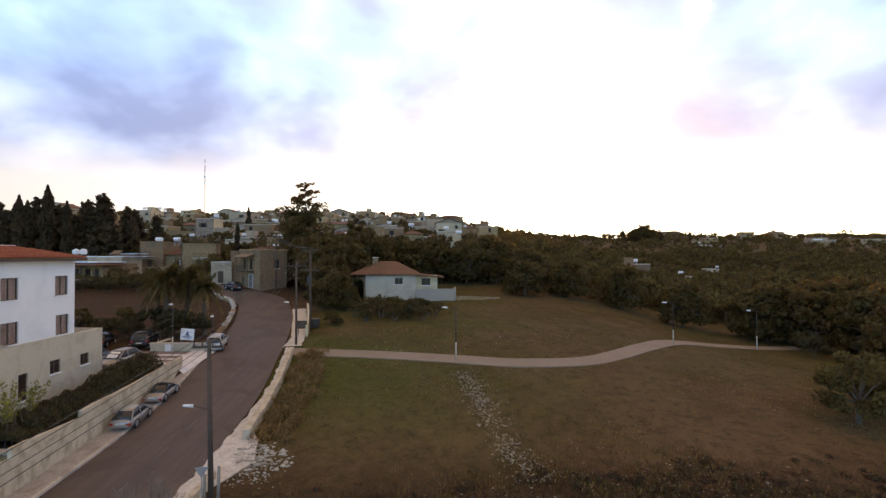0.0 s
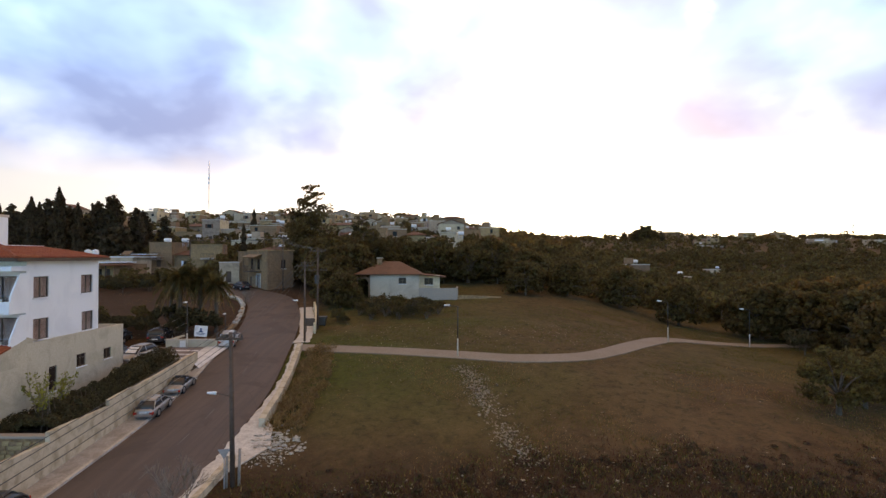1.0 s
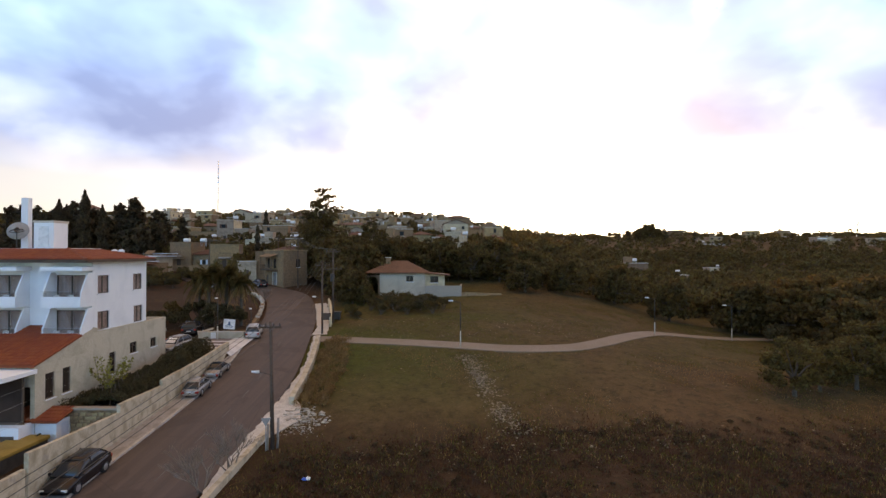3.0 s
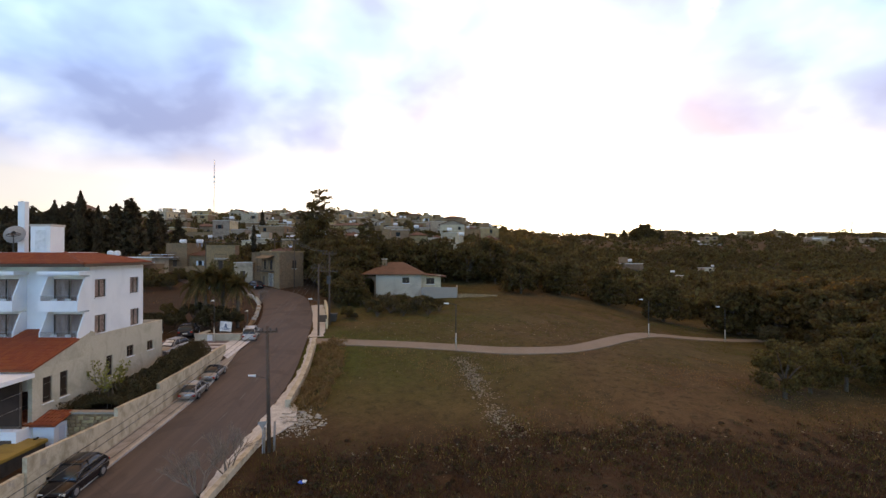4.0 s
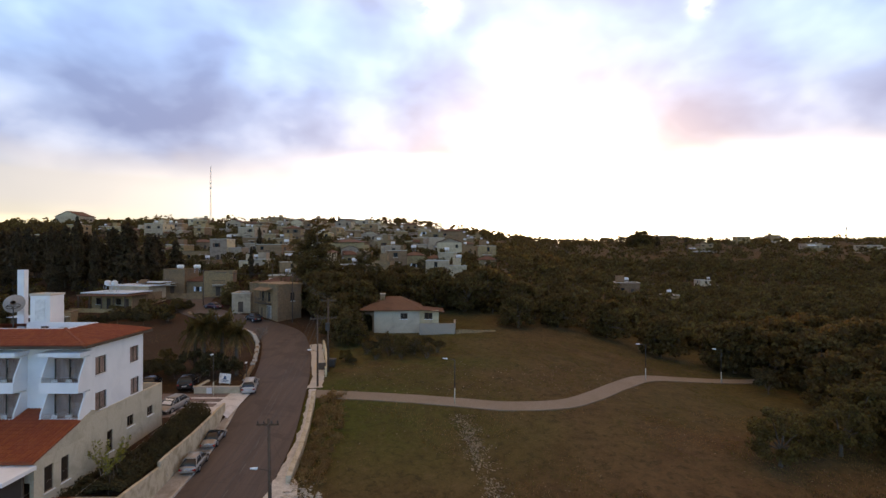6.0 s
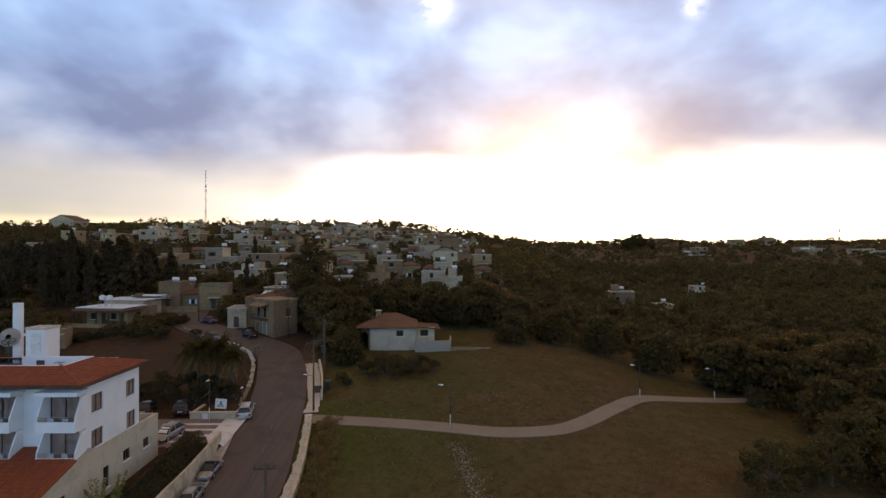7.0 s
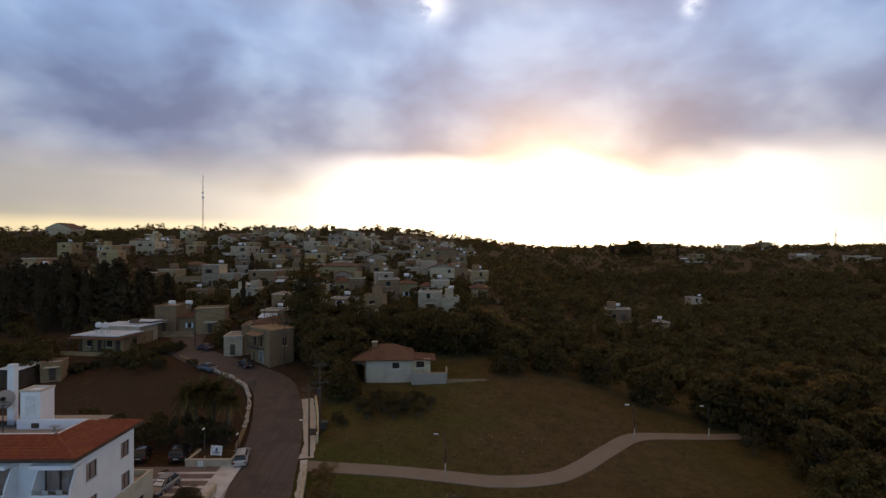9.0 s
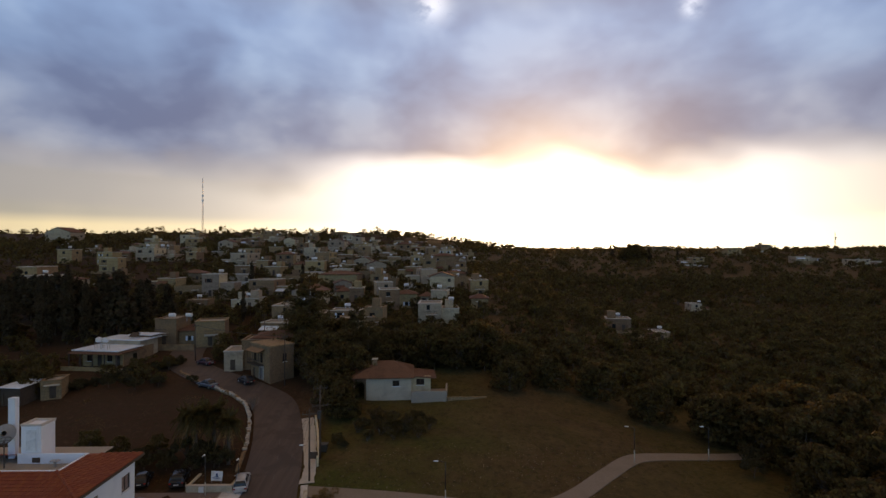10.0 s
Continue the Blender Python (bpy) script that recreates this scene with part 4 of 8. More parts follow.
        for px in (x0 + 0.4, x0 + w * 0.6 - 0.1):
            part("post", Geo().box(px - 0.06, px + 0.06, y0 - 2.15, y0 - 2.03, -1.2, h * 0.62), M["dark_frame"], lean)
    if roof == "flat" and w > 4 and rnd.random() < 0.4:
        rx, rw = x0 + rnd.uniform(0.5, w - 3.2), rnd.uniform(2.0, 2.6)
        part("roof_room", Geo().box(rx, rx + rw, y0 + d * 0.5, y0 + d * 0.5 + 2.4, h - 0.147, h + 2.1), wall_mat, ob)
    if roof == "flat":
        part("roof", Geo().box(x0 + 0.26, x1 - 0.26, y0 + 0.26, y1 - 0.26, h - 0.35, h - 0.15), M["concrete"], ob)
        cap, o = Geo(), 0.12
        ring = lambda e, z: [(x0 - e, y0 - e, z), (x1 + e, y0 - e, z), (x1 + e, y1 + e, z), (x0 - e, y1 + e, z)]
        v = ring(o, h + 0.003) + ring(o, h + 0.16) + ring(-0.3, h + 0.16) + ring(-0.3, h + 0.003)
        cap.put(v, [(r * 4 + k, r * 4 + (k + 1) % 4, ((r + 1) % 4) * 4 + (k + 1) % 4, ((r + 1) % 4) * 4 + k) for r in range(4) for k in range(4)])
        part("parapet", cap, M["pale_concrete"] if wall_mat is not M["rough_stone"] else M["rough_stone"], ob)
    elif roof == "gable":
        p, mid = w * 0.17, (x0 + x1) / 2
        for yy in (y0, y1 - 0.25):
            part("gable", Geo().put([(x0, yy, h), (x1, yy, h), (mid, yy, h + p), (x0, yy + 0.25, h), (x1, yy + 0.25, h), (mid, yy + 0.25, h + p)], [(0, 1, 2), (3, 5, 4), (0, 3, 4, 1), (1, 4, 5, 2), (2, 5, 3, 0)]), wall_mat, ob)
        for s in (-1, 1):
            ex = mid + s * (w / 2 + 0.4)
            part("roof_slope", Geo().put([(ex, y0 - 0.4, h - 0.12), (ex, y1 + 0.4, h - 0.12), (mid, y1 + 0.4, h + p + 0.05), (mid, y0 - 0.4, h + p + 0.05), (ex, y0 - 0.4, h + 0.03), (ex, y1 + 0.4, h + 0.03), (mid, y1 + 0.4, h + p + 0.2), (mid, y0 - 0.4, h + p + 0.2)], [(0, 1, 2, 3), (4, 7, 6, 5), (0, 4, 5, 1), (0, 3, 7, 4), (1, 5, 6, 2)]), M["far_tile"], ob)
    else:
        p, i, ym = 1.3, min(w, d) / 2, (y0 + y1) / 2
        a = [(x0 - 0.5, y0 - 0.5, h + 0.003), (x1 + 0.5, y0 - 0.5, h + 0.003), (x1 + 0.5, y1 + 0.5, h + 0.003), (x0 - 0.5, y1 + 0.5, h + 0.003)]
        part("roof", Geo().put(a + [(x0 + i - 0.1, ym, h + p), (x1 - i + 0.1, ym, h + p)] + [(q[0], q[1], h + 0.12) for q in a], [(6, 7, 5, 4), (7, 8, 5), (8, 9, 4, 5), (9, 6, 4), (0, 1, 7, 6), (1, 2, 8, 7), (2, 3, 9, 8), (3, 0, 6, 9), (3, 2, 1, 0)]), M["far_tile"], ob)


def water_tank(x, y, z, s=1.0, upright=False):
    """A rooftop cylinder on a steel stand, lying or standing."""
    ob = thing("water_tank", (x, y, z), "white cylindrical rooftop water tank on a steel stand", "water tank", "rooftop water tanks")
    t = Geo()
    for a, b, r0, r1 in ((-0.75, -0.68, 0.30, 0.45), (-0.68, 0.68, 0.45, 0.45), (0.68, 0.75, 0.45, 0.30)):
        t.tube((a * s, 0, 1.5 * s), (b * s, 0, 1.5 * s), r0 * s, r1 * s, 14)
    if upright:
        t = Geo()
        for a, b, r0, r1 in ((1.18, 1.32, 0.30, 0.52), (1.32, 1.86, 0.52, 0.52), (1.86, 2.06, 0.52, 0.26), (2.06, 2.12, 0.14, 0.14)):
            t.tube((0, 0, a * s), (0, 0, b * s), r0 * s, r1 * s, 14)
    part("tank", t, M["tank"], ob, smooth=False)
    for px in (-0.5, 0.5):
        for py in (-0.3, 0.3):
            part("leg", Geo().box(px * s - 0.03, px * s + 0.03, py * s - 0.03, py * s + 0.03, 0, 1.18 * s), M["metal"], ob)
    return ob


def village_house(x, y, w, h, style, turn=None, d=None, label=""):
    """A house of one or two blocks on the slope."""
    global house_count
    house_count += 1
    rnd = random.Random(house_count * 7 + 1)
    turn = rnd.uniform(-14, 14) if turn is None else turn
    d = d or min(max(w * 0.75, 6), 11)
    z = float(slope(x, y + 2)) - 0.3
    h = max(h, 3.0) + 0.3
    ob = thing("village_house", pose(x, y, z, 0, 0, turn), label or HOUSE_WORDS[style], "house", "village houses on the slope")
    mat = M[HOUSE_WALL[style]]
    roof = {"gable": "gable", "tile": "tile"}.get(style, "flat")
    if w > 8.5 and roof == "flat":
        share, flip = rnd.uniform(0.5, 0.62), rnd.random() < 0.5
        wa = w * share
        low = max(3.0, h * rnd.choice((0.55, 0.62, 0.75)))
        back = rnd.uniform(0.8, 2.2)
        xa, xb = (-w / 2, -w / 2 + wa + 0.02) if not flip else (w / 2 - wa, -w / 2)
        house_block(ob, rnd, xa, wa, 0, d, h, mat, "flat")
        house_block(ob, rnd, xb, w - wa - 0.02, back, d - back, low, mat, "tile" if rnd.random() < 0.25 else "flat", False)
    else:
        house_block(ob, rnd, -w / 2, w, 0, d, h, mat, roof)
    if roof == "flat" and y > 125 and rnd.random() < 0.5:
        q = ob.matrix_basis @ Vector((rnd.uniform(-0.2, 0.2) * w, d * 0.55, 0))
        water_tank(q.x, q.y, z + h * (1.0 if w <= 8.5 else 0.97) - 0.15, rnd.uniform(0.8, 1.0), rnd.random() < 0.5)
    if y > 118 and rnd.random() < 0.45:
        yx, yw = -w / 2 - rnd.uniform(0.5, 3.0), w + rnd.uniform(2.0, 6.0)
        part("yard_wall", Geo().box(yx, yx + yw, -3.4, -3.15, -2.5, rnd.uniform(0.6, 1.3)), M[rnd.choice(("rough_stone", "cream", "pale_concrete"))], ob)
    return ob, z + h


# houses of the village, nearest district first
village_house(-60.3, 119.6, 9.4, 6.0, "stone", 0)
village_house(-52, 119, 6.5, 5.6, "stone")
village_house(-79, 165, 8.1, 3.4, "stone")
village_house(-70, 166, 10.0, 7.2, "white")
village_house(-53, 165, 13.6, 5.5, "cream")
village_house(-38, 152, 9.2, 5.0, "gable")
village_house(-36, 135, 13.4, 5.0, "cream")
village_house(-40.1, 102.4, 3.6, 3.7, "white", 8)
village_house(-22, 128, 7.8, 5.6, "cream")
village_house(-15, 127, 4.9, 6.6, "stone")
village_house(-10, 150, 11.3, 5.8, "cream")
village_house(0, 154, 8.6, 4.5, "white")
village_house(1.5, 136, 11.0, 5.2, "white")
village_house(-34, 181, 14.0, 4.4, "tile")
village_house(-50, 205, 12.4, 5.5, "cream")
village_house(-48, 230, 11.4, 5.7, "cream")
village_house(-37, 237, 14.4, 3.6, "cream")
village_house(-32, 300, 15, 3.8, "cream")
village_house(-122, 396, 19.6, 6.5, "cream")
village_house(-130, 239, 16.9, 6.5, "white")
village_house(-141, 182, 12.8, 7.0, "cream")
village_house(-129, 170, 16.6, 6.0, "white")
village_house(-252, 346, 20.6, 8.0, "gable")
village_house(-147, 230, 7.5, 5.7, "cream")
village_house(-88, 225, 13.6, 5.9, "white")
village_house(-107, 300, 9.9, 5.4, "cream")
village_house(59, 160, 7.4, 3.8, "cream")
village_house(71, 155, 4.2, 3.0, "cream")
village_house(127, 238, 9.5, 5.0, "white")
village_house(367, 560, 19.1, 7.2, "cream")
village_house(316, 421, 21.7, 4.0, "white")
village_house(341, 391, 26.0, 5.7, "white")
village_house(206, 400, 18.1, 5.7, "cream")
village_house(-10, 200, 8.9, 4.0, "cream")
village_house(-18, 122, 8.1, 5.4, "stone")
village_house(-125, 330, 12.7, 5.1, "cream")
village_house(-111, 235, 5.1, 5.1, "cream")
village_house(220, 500, 22.6, 7, "cream")
village_house(282, 480, 21.8, 7.0, "cream")
village_house(5, 330, 14.7, 4.0, "cream")
village_house(-13, 318, 16.0, 4, "cream")
village_house(-71, 420, 23.2, 4.6, "cream")
village_house(5, 346, 11.1, 3.2, "stone")
village_house(-42, 358, 6.8, 3.4, "white")
village_house(-64, 204, 6.6, 3.4, "cream")
village_house(-150, 246, 8.4, 3.2, "tile")
village_house(9, 196, 7.9, 3.4, "tile")
village_house(-56, 280, 11.2, 3.4, "white")
village_house(-9, 391, 8.3, 3.4, "cream")
village_house(-19, 226, 9.5, 4.2, "cream")
village_house(-71, 188, 7.8, 3.2, "white")
village_house(-177, 386, 9.2, 5.8, "cream")
village_house(-67, 235, 6.7, 3.4, "white")
village_house(7, 302, 7.7, 5.8, "white")
village_house(-33, 276, 10.2, 4.2, "white")
village_house(-116, 380, 8.1, 3.4, "cream")
village_house(-83, 347, 8.0, 5.8, "stone")
village_house(-106, 258, 11.1, 3.2, "white")
village_house(-166, 348, 11.4, 6.2, "white")
village_house(-91, 386, 7.0, 5.8, "stone")
village_house(-169, 236, 7.2, 6.2, "cream")
village_house(15, 361, 8.9, 4.2, "cream")
village_house(-137, 264, 7.2, 5.8, "cream")
village_house(-112, 353, 11.2, 4.2, "white")
village_house(-84, 273, 6.8, 4.2, "cream")
village_house(-67, 320, 8.3, 4.2, "stone")
village_house(-66, 395, 8.2, 3.4, "gable")
village_house(-155, 282, 8.8, 6.2, "cream")
village_house(-25, 331, 10.7, 5.8, "cream")
village_house(10, 393, 9.1, 3.4, "cream")
village_house(-90, 191, 7.9, 3.2, "tile")
village_house(-51, 327, 10.4, 6.2, "white")
village_house(3, 274, 9.3, 4.2, "cream")
village_house(-177, 309, 9.7, 3.2, "cream")
village_house(-4, 183, 11.3, 5.8, "white")
village_house(-81, 299, 11.0, 3.2, "white")
village_house(5, 231, 10.8, 6.2, "tile")
village_house(-135, 281, 11.3, 3.4, "cream")
village_house(-22, 248, 8.3, 3.4, "cream")
village_house(-157, 264, 7.0, 3.2, "white")
village_house(-116, 286, 9.0, 5.8, "gable")
village_house(-136, 395, 8.1, 4.2, "cream")
village_house(-174, 264, 8.7, 4.2, "cream")
village_house(-88, 242, 7.7, 5.8, "cream")
village_house(-189, 343, 7.3, 4.2, "white")
village_house(-60, 263, 10.2, 3.2, "cream")
village_house(-38, 213, 10.2, 3.2, "cream")
village_house(-120, 260, 9.5, 3.2, "stone")
village_house(-56, 294, 9.7, 5.8, "gable")
village_house(-35, 260, 6.5, 5.8, "cream")
village_house(-176, 330, 6.8, 3.2, "white")
village_house(-116, 187, 6.8, 3.4, "stone")
village_house(-12, 333, 8.7, 4.2, "white")
village_house(-112, 318, 9.8, 3.2, "cream")
village_house(-93, 175, 9.9, 4.2, "cream")
village_house(-162, 301, 7.8, 4.2, "cream")
village_house(-132, 368, 10.5, 3.2, "cream")
village_house(1, 215, 10.5, 5.8, "stone")
village_house(-43, 289, 7.0, 3.2, "cream")
village_house(-146, 311, 8.0, 6.2, "cream")
village_house(-16, 365, 9.3, 3.2, "cream")
village_house(-134, 212, 7.7, 5.8, "cream")
village_house(-26, 159, 8.7, 4.2, "cream")
village_house(-71, 251, 6.8, 3.4, "white")


def infill():
    """Smaller houses packed between the others, street by street up the slope."""
    r = random.Random(404)
    homes = [(o.matrix_basis.translation.x, o.matrix_basis.translation.y) for o in scene.objects if o.name.startswith("village_house")]
    y = 124.0
    while y < 345:
        x = -64.0 - (y - 124) * 0.12
        while x < 14 + (y - 124) * 0.05:
            hx, hy = x + r.uniform(-3, 3), y + r.uniform(-3, 3)
            w = r.uniform(5.0, 9.0)
            gap = min(math.hypot((hx - a) * 0.9, hy - c) for a, c in homes)
            clear = float(near_line(center, np.array([hx]), np.array([hy]))[0]) > 11
            if gap > 9.8 and clear and (hy > 150 or hx < -30) and (hy > 144 or hx > -46):
                homes.append((hx, hy))
                style = r.choice(("cream", "cream", "stone", "white", "tile", "gable", "stone"))
                ob, top = village_house(hx, hy, w, r.choice((3.2, 3.6, 5.6, 6.0)), style)
                if style in ("cream", "stone", "white") and r.random() < 0.45:
                    water_tank(hx + r.uniform(-1, 1), hy + 3.2, top - 0.15, 0.85)
            x += r.uniform(8.5, 11.5)
        y += r.uniform(10.0, 13.0) + (y - 124) * 0.03


infill()

M["verge"] = material("broken_verge_concrete", (0.44, 0.395, 0.345), (0.66, 0.60, 0.53), 0.92, 5, 0.8, 0.12, stain_colour=(0.30, 0.245, 0.20))
M["band"] = material("pale_paving_band", (0.56, 0.53, 0.52), (0.68, 0.65, 0.63), 0.85, 9, 0.9, 0.2, stain_colour=(0.30, 0.28, 0.27))

M["rubble"] = material("dirty_broken_concrete", (0.27, 0.23, 0.18), (0.48, 0.42, 0.345), 0.92, 5, 1.5, 0.3, per_object=0.5, stain_colour=(0.20, 0.16, 0.115))
M["limewash"] = material("worn_limewash", (0.40, 0.35, 0.28), (0.62, 0.56, 0.47), 0.9, 6, 1.5, 0.3)
M["court"] = material("court_paving", (0.165, 0.125, 0.115), (0.22, 0.17, 0.155), 0.9, 9, 0.6, 0.2, stain_colour=(0.14, 0.11, 0.10))
M["old_timber"] = material("weathered_grey_timber", (0.22, 0.18, 0.15), (0.34, 0.29, 0.25), 0.9, 9, 1.2, 0.3)
M["dish"] = material("dusty_dish_paint", (0.26, 0.24, 0.22), (0.34, 0.31, 0.29), 0.7, 14, 1.0, 0.05)
M["pearl"] = material("pale_silver_car_paint", (0.44, 0.43, 0.42), (0.49, 0.48, 0.47), 0.32, 60, 1.2, 0.0, 0.25, spec=0.5)

# ---- road edges, walls, pavements ----


def wall_line(name, line, thick, tops, foot, mat, label, category="wall", step=1.0, rough=0.0, cap=None, seed=1):
    """A wall along a plan line; tops and foot give heights for each point of the line."""
    rnd = random.Random(seed)
    pts = []
    for (a, b), (ta, tb), (fa, fb) in zip(zip(line, line[1:]), zip(tops, tops[1:]), zip(foot, foot[1:])):
        n = max(1, int((Vector(b) - Vector(a)).length / step))
        for k in range(n):
            s = k / n
            pts.append((Vector(a).lerp(Vector(b), s), ta + (tb - ta) * s, fa + (fb - fa) * s))
    pts.append((Vector(line[-1]), tops[-1], foot[-1]))
    v, f = [], []
    for i, (p, top, low) in enumerate(pts):
        w = (pts[min(i + 1, len(pts) - 1)][0] - pts[max(i - 1, 0)][0]).normalized()
        side = Vector((w.y, -w.x)) * thick / 2
        top += rnd.uniform(-rough, rough)
        for q, z in ((p - side, low), (p - side, top), (p + side, top), (p + side, low)):
            v.append((q.x, q.y, z))
    for i in range(len(pts) - 1):
        for k in range(3):
            f.append((i * 4 + k, i * 4 + k + 1, i * 4 + 5 + k, i * 4 + 4 + k))
    f += [(0, 3, 2, 1), tuple(len(v) - 4 + k for k in range(4))]
    return solo(name, Geo().put(v, f), mat, label, category, "structure")


S = lambda x, y: float(slope(x, y))
wall_line("court_wall", [(-22.75, 14.0), (-22.75, 27.6)], 0.26, [1.9, 2.1], [-1.2, -0.5], M["garden_wall"], "low cream painted wall before the court")
left_line = [(-22.7, 27.75), (-22.7, 35.45)]
wall_line("garden_wall_south", left_line, 0.26, [2.9, 2.66], [-0.6, 0.2], M["garden_wall"], "cream painted garden wall with weathered flaking paint")
wall_line("garden_wall_middle", [(-22.7, 35.46), (-22.7, 40.7)], 0.26, [3.25, 3.18], [0.2, 0.8], M["garden_wall"], "cream painted garden wall stepping up with the street", rough=0.02)
wall_line("garden_wall_north", [(-22.7, 40.71), (-22.72, 47.0), (-22.9, 51.8), (-23.2, 54.2)], 0.26, [3.62, 3.95, 4.35, 4.3], [0.8, 1.6, 2.3, 2.6], M["garden_wall"], "cream painted garden wall below a clipped hedge", rough=0.03)
walk_line = [p for p in offset_line(center, 0) if 24 < p.y < 63.5]
solo("pavement_west", ribbon(walk_line, [float(np.interp(p.y, [53.5, 54.6, 60, 63.5], [-5.1, -6.0, -5.6, -4.6])) for p in walk_line], [-3.72] * len(walk_line), 0.14, 0.4, 3), M["walk"], "worn pale concrete pavement below the garden wall", "pavement", "structure")
solo("kerb_west", ribbon([p for p in center if 24 < p.y < 62], -3.72, -3.5, 0.17, 0.4, 1), M["kerb"], "rough concrete kerb", "kerb", "structure")
def ragged(line, y0, y1, near, far, seed, step=0.3):
    """Fine points of a stretch of a line, with broken left and right offsets from curves of y."""
    pts = []
    for a, c in zip(line, line[1:]):
        k = max(1, int((c - a).length / step))
        pts += [a.lerp(c, s / k) for s in range(k) if y0 < a.lerp(c, s / k).y < y1]
    lo = [float(np.interp(p.y, *near)) + 0.22 * noise.noise((p.y * 0.9, seed, 0)) + 0.12 * noise.noise((p.y * 3.1, seed, 3)) for p in pts]
    hi = [float(np.interp(p.y, *far)) + 0.25 * noise.noise((p.y * 0.7, seed, 7)) + 0.12 * noise.noise((p.y * 2.9, seed, 9)) for p in pts]
    return pts, lo, hi


pts, lo, hi = ragged(center, 26, 61, ([26, 36, 44, 52, 61], [3.66, 3.5, 3.6, 3.95, 3.85]), ([26, 32, 36, 38.5, 41.5, 43, 61], [4.2, 4.3, 5.0, 6.3, 5.7, 4.75, 4.6]), 2.0)
solo("verge_east", ribbon(pts, lo, hi, 0.08, 0.4, 4), M["verge"], "pale broken concrete verge beside the road", "verge", "structure")
east = [(-13.35, 25.0), (-13.0, 31.0), (-12.75, 37.0)]
wall_line("verge_wall_south", east, 0.35, [S(*p) + 0.42 for p in east], [S(*p) - 0.8 for p in east], M["garden_wall"], "low crumbling cream wall beside the road", rough=0.05)
east = [(-12.62, 41.6), (-12.9, 46.0), (-13.5, 51.0), (-14.4, 56.6), (-14.9, 59.2)]
wall_line("verge_wall_north", east, 0.45, [S(*p) + 0.75 for p in east], [S(*p) - 0.8 for p in east], M["garden_wall"], "low cream rendered wall between road and field", rough=0.05)
# stone edging outside the bend
bend = [(-24.9, 64.5), (-25.9, 70.0), (-27.6, 76.5), (-29.5, 81.5), (-31.6, 85.6), (-35.2, 89.6), (-40.0, 93.2), (-45.0, 97.0), (-50.3, 101.8)]
wall_line("bend_wall", bend, 0.4, [S(*p) + 0.38 for p in bend], [S(*p) - 0.6 for p in bend], M["rough_stone"], "low pale rubble wall round the outside of the bend", rough=0.2, step=0.6)
whites = thing("edging_stones", (-28.5, 79.0, S(-28.5, 79.0)), "whitewashed edging stones on the wall round the bend", "edging stones")
for k in range(44):
    s = k / 43 * 5.0
    i = min(int(s), 4)
    p = Vector(bend[1 + i]).lerp(Vector(bend[2 + i]), s - i)
    r = random.Random(900 + k)
    w = r.uniform(0.20, 0.34)
    g0 = Geo().prism([(w * (1 + r.uniform(-0.2, 0.2)) * math.cos(a), w * (1 + r.uniform(-0.2, 0.2)) * math.sin(a)) for a in (0.2, 1.1, 2.2, 3.3, 4.3, 5.3)], 0, r.uniform(0.2, 0.36))
    part("stone", g0, M["limewash"], whites, at=Matrix.Translation((p.x + 28.5 + r.uniform(-0.1, 0.1), p.y - 79.0, S(p.x, p.y) - S(-28.5, 79.0) + 0.22)) @ pose(0, 0, 0, r.uniform(-8, 8), r.uniform(-8, 8), 0))
# forecourt wall across the road from it, by the path
side_walk = [p for p in offset_line(center, 5.55) if 65.5 < p.y < 79]
fore = [(p.x, p.y) for p in side_walk]
wall_line("forecourt_wall", fore, 0.25, [S(*p) + 1.25 for p in fore], [S(*p) - 0.6 for p in fore], M["backlit_white"], "whitewashed wall beside the roadside pavement", rough=0.05)
pts, lo, hi = ragged(center, 61, 79, ([61, 64, 70, 79], [3.5, 3.9, 3.55, 3.6]), ([61, 79], [5.35, 5.35]), 5.0)
solo("forecourt", ribbon(pts, lo, hi, 0.09, 0.4, 4), M["pale_concrete"], "pale concrete pavement by the field path", "pavement", "structure")
board = thing("notice_board", pose(-15.6, 66.2, S(-15.6, 66.2) - 0.05, 0, 0, 5), "brown notice board on two posts beside the pavement", "notice board")
part("panel", Geo().box(-0.55, 0.55, -0.04, 0.04, 0.85, 1.75), M["dark_frame"], board, bevel=0.01)
for bx in (-0.45, 0.45):
    part("post", Geo().tube((bx, 0.07, 0), (bx, 0.07, 1.7), 0.04), M["dark_metal"], board)
bin_ob = thing("waste_bin", pose(-15.1, 69.6, S(-15.1, 69.6) - 0.03), "dark green wheeled waste bin against the wall", "bin")
part("tub", Geo().put([(-0.5, -0.4, 0.15), (0.5, -0.4, 0.15), (0.5, 0.4, 0.15), (-0.5, 0.4, 0.15), (-0.65, -0.5, 1.1), (0.65, -0.5, 1.1), (0.65, 0.5, 1.1), (-0.65, 0.5, 1.1)], [(3, 2, 1, 0), (4, 5, 6, 7), (0, 1, 5, 4), (1, 2, 6, 5), (2, 3, 7, 6), (3, 0, 4, 7)]), M["dark_metal"], bin_ob)
part("lid", Geo().box(-0.68, 0.68, -0.53, 0.53, 1.103, 1.2), M["dark_metal"], bin_ob, bevel=0.02)
for bx, by in ((-0.45, -0.3), (0.45, -0.3), (-0.45, 0.3), (0.45, 0.3)):
    part("wheel", Geo().tube((bx - 0.04, by, 0.09), (bx + 0.04, by, 0.09), 0.09, 0.09, 10), M["rubber"], bin_ob)


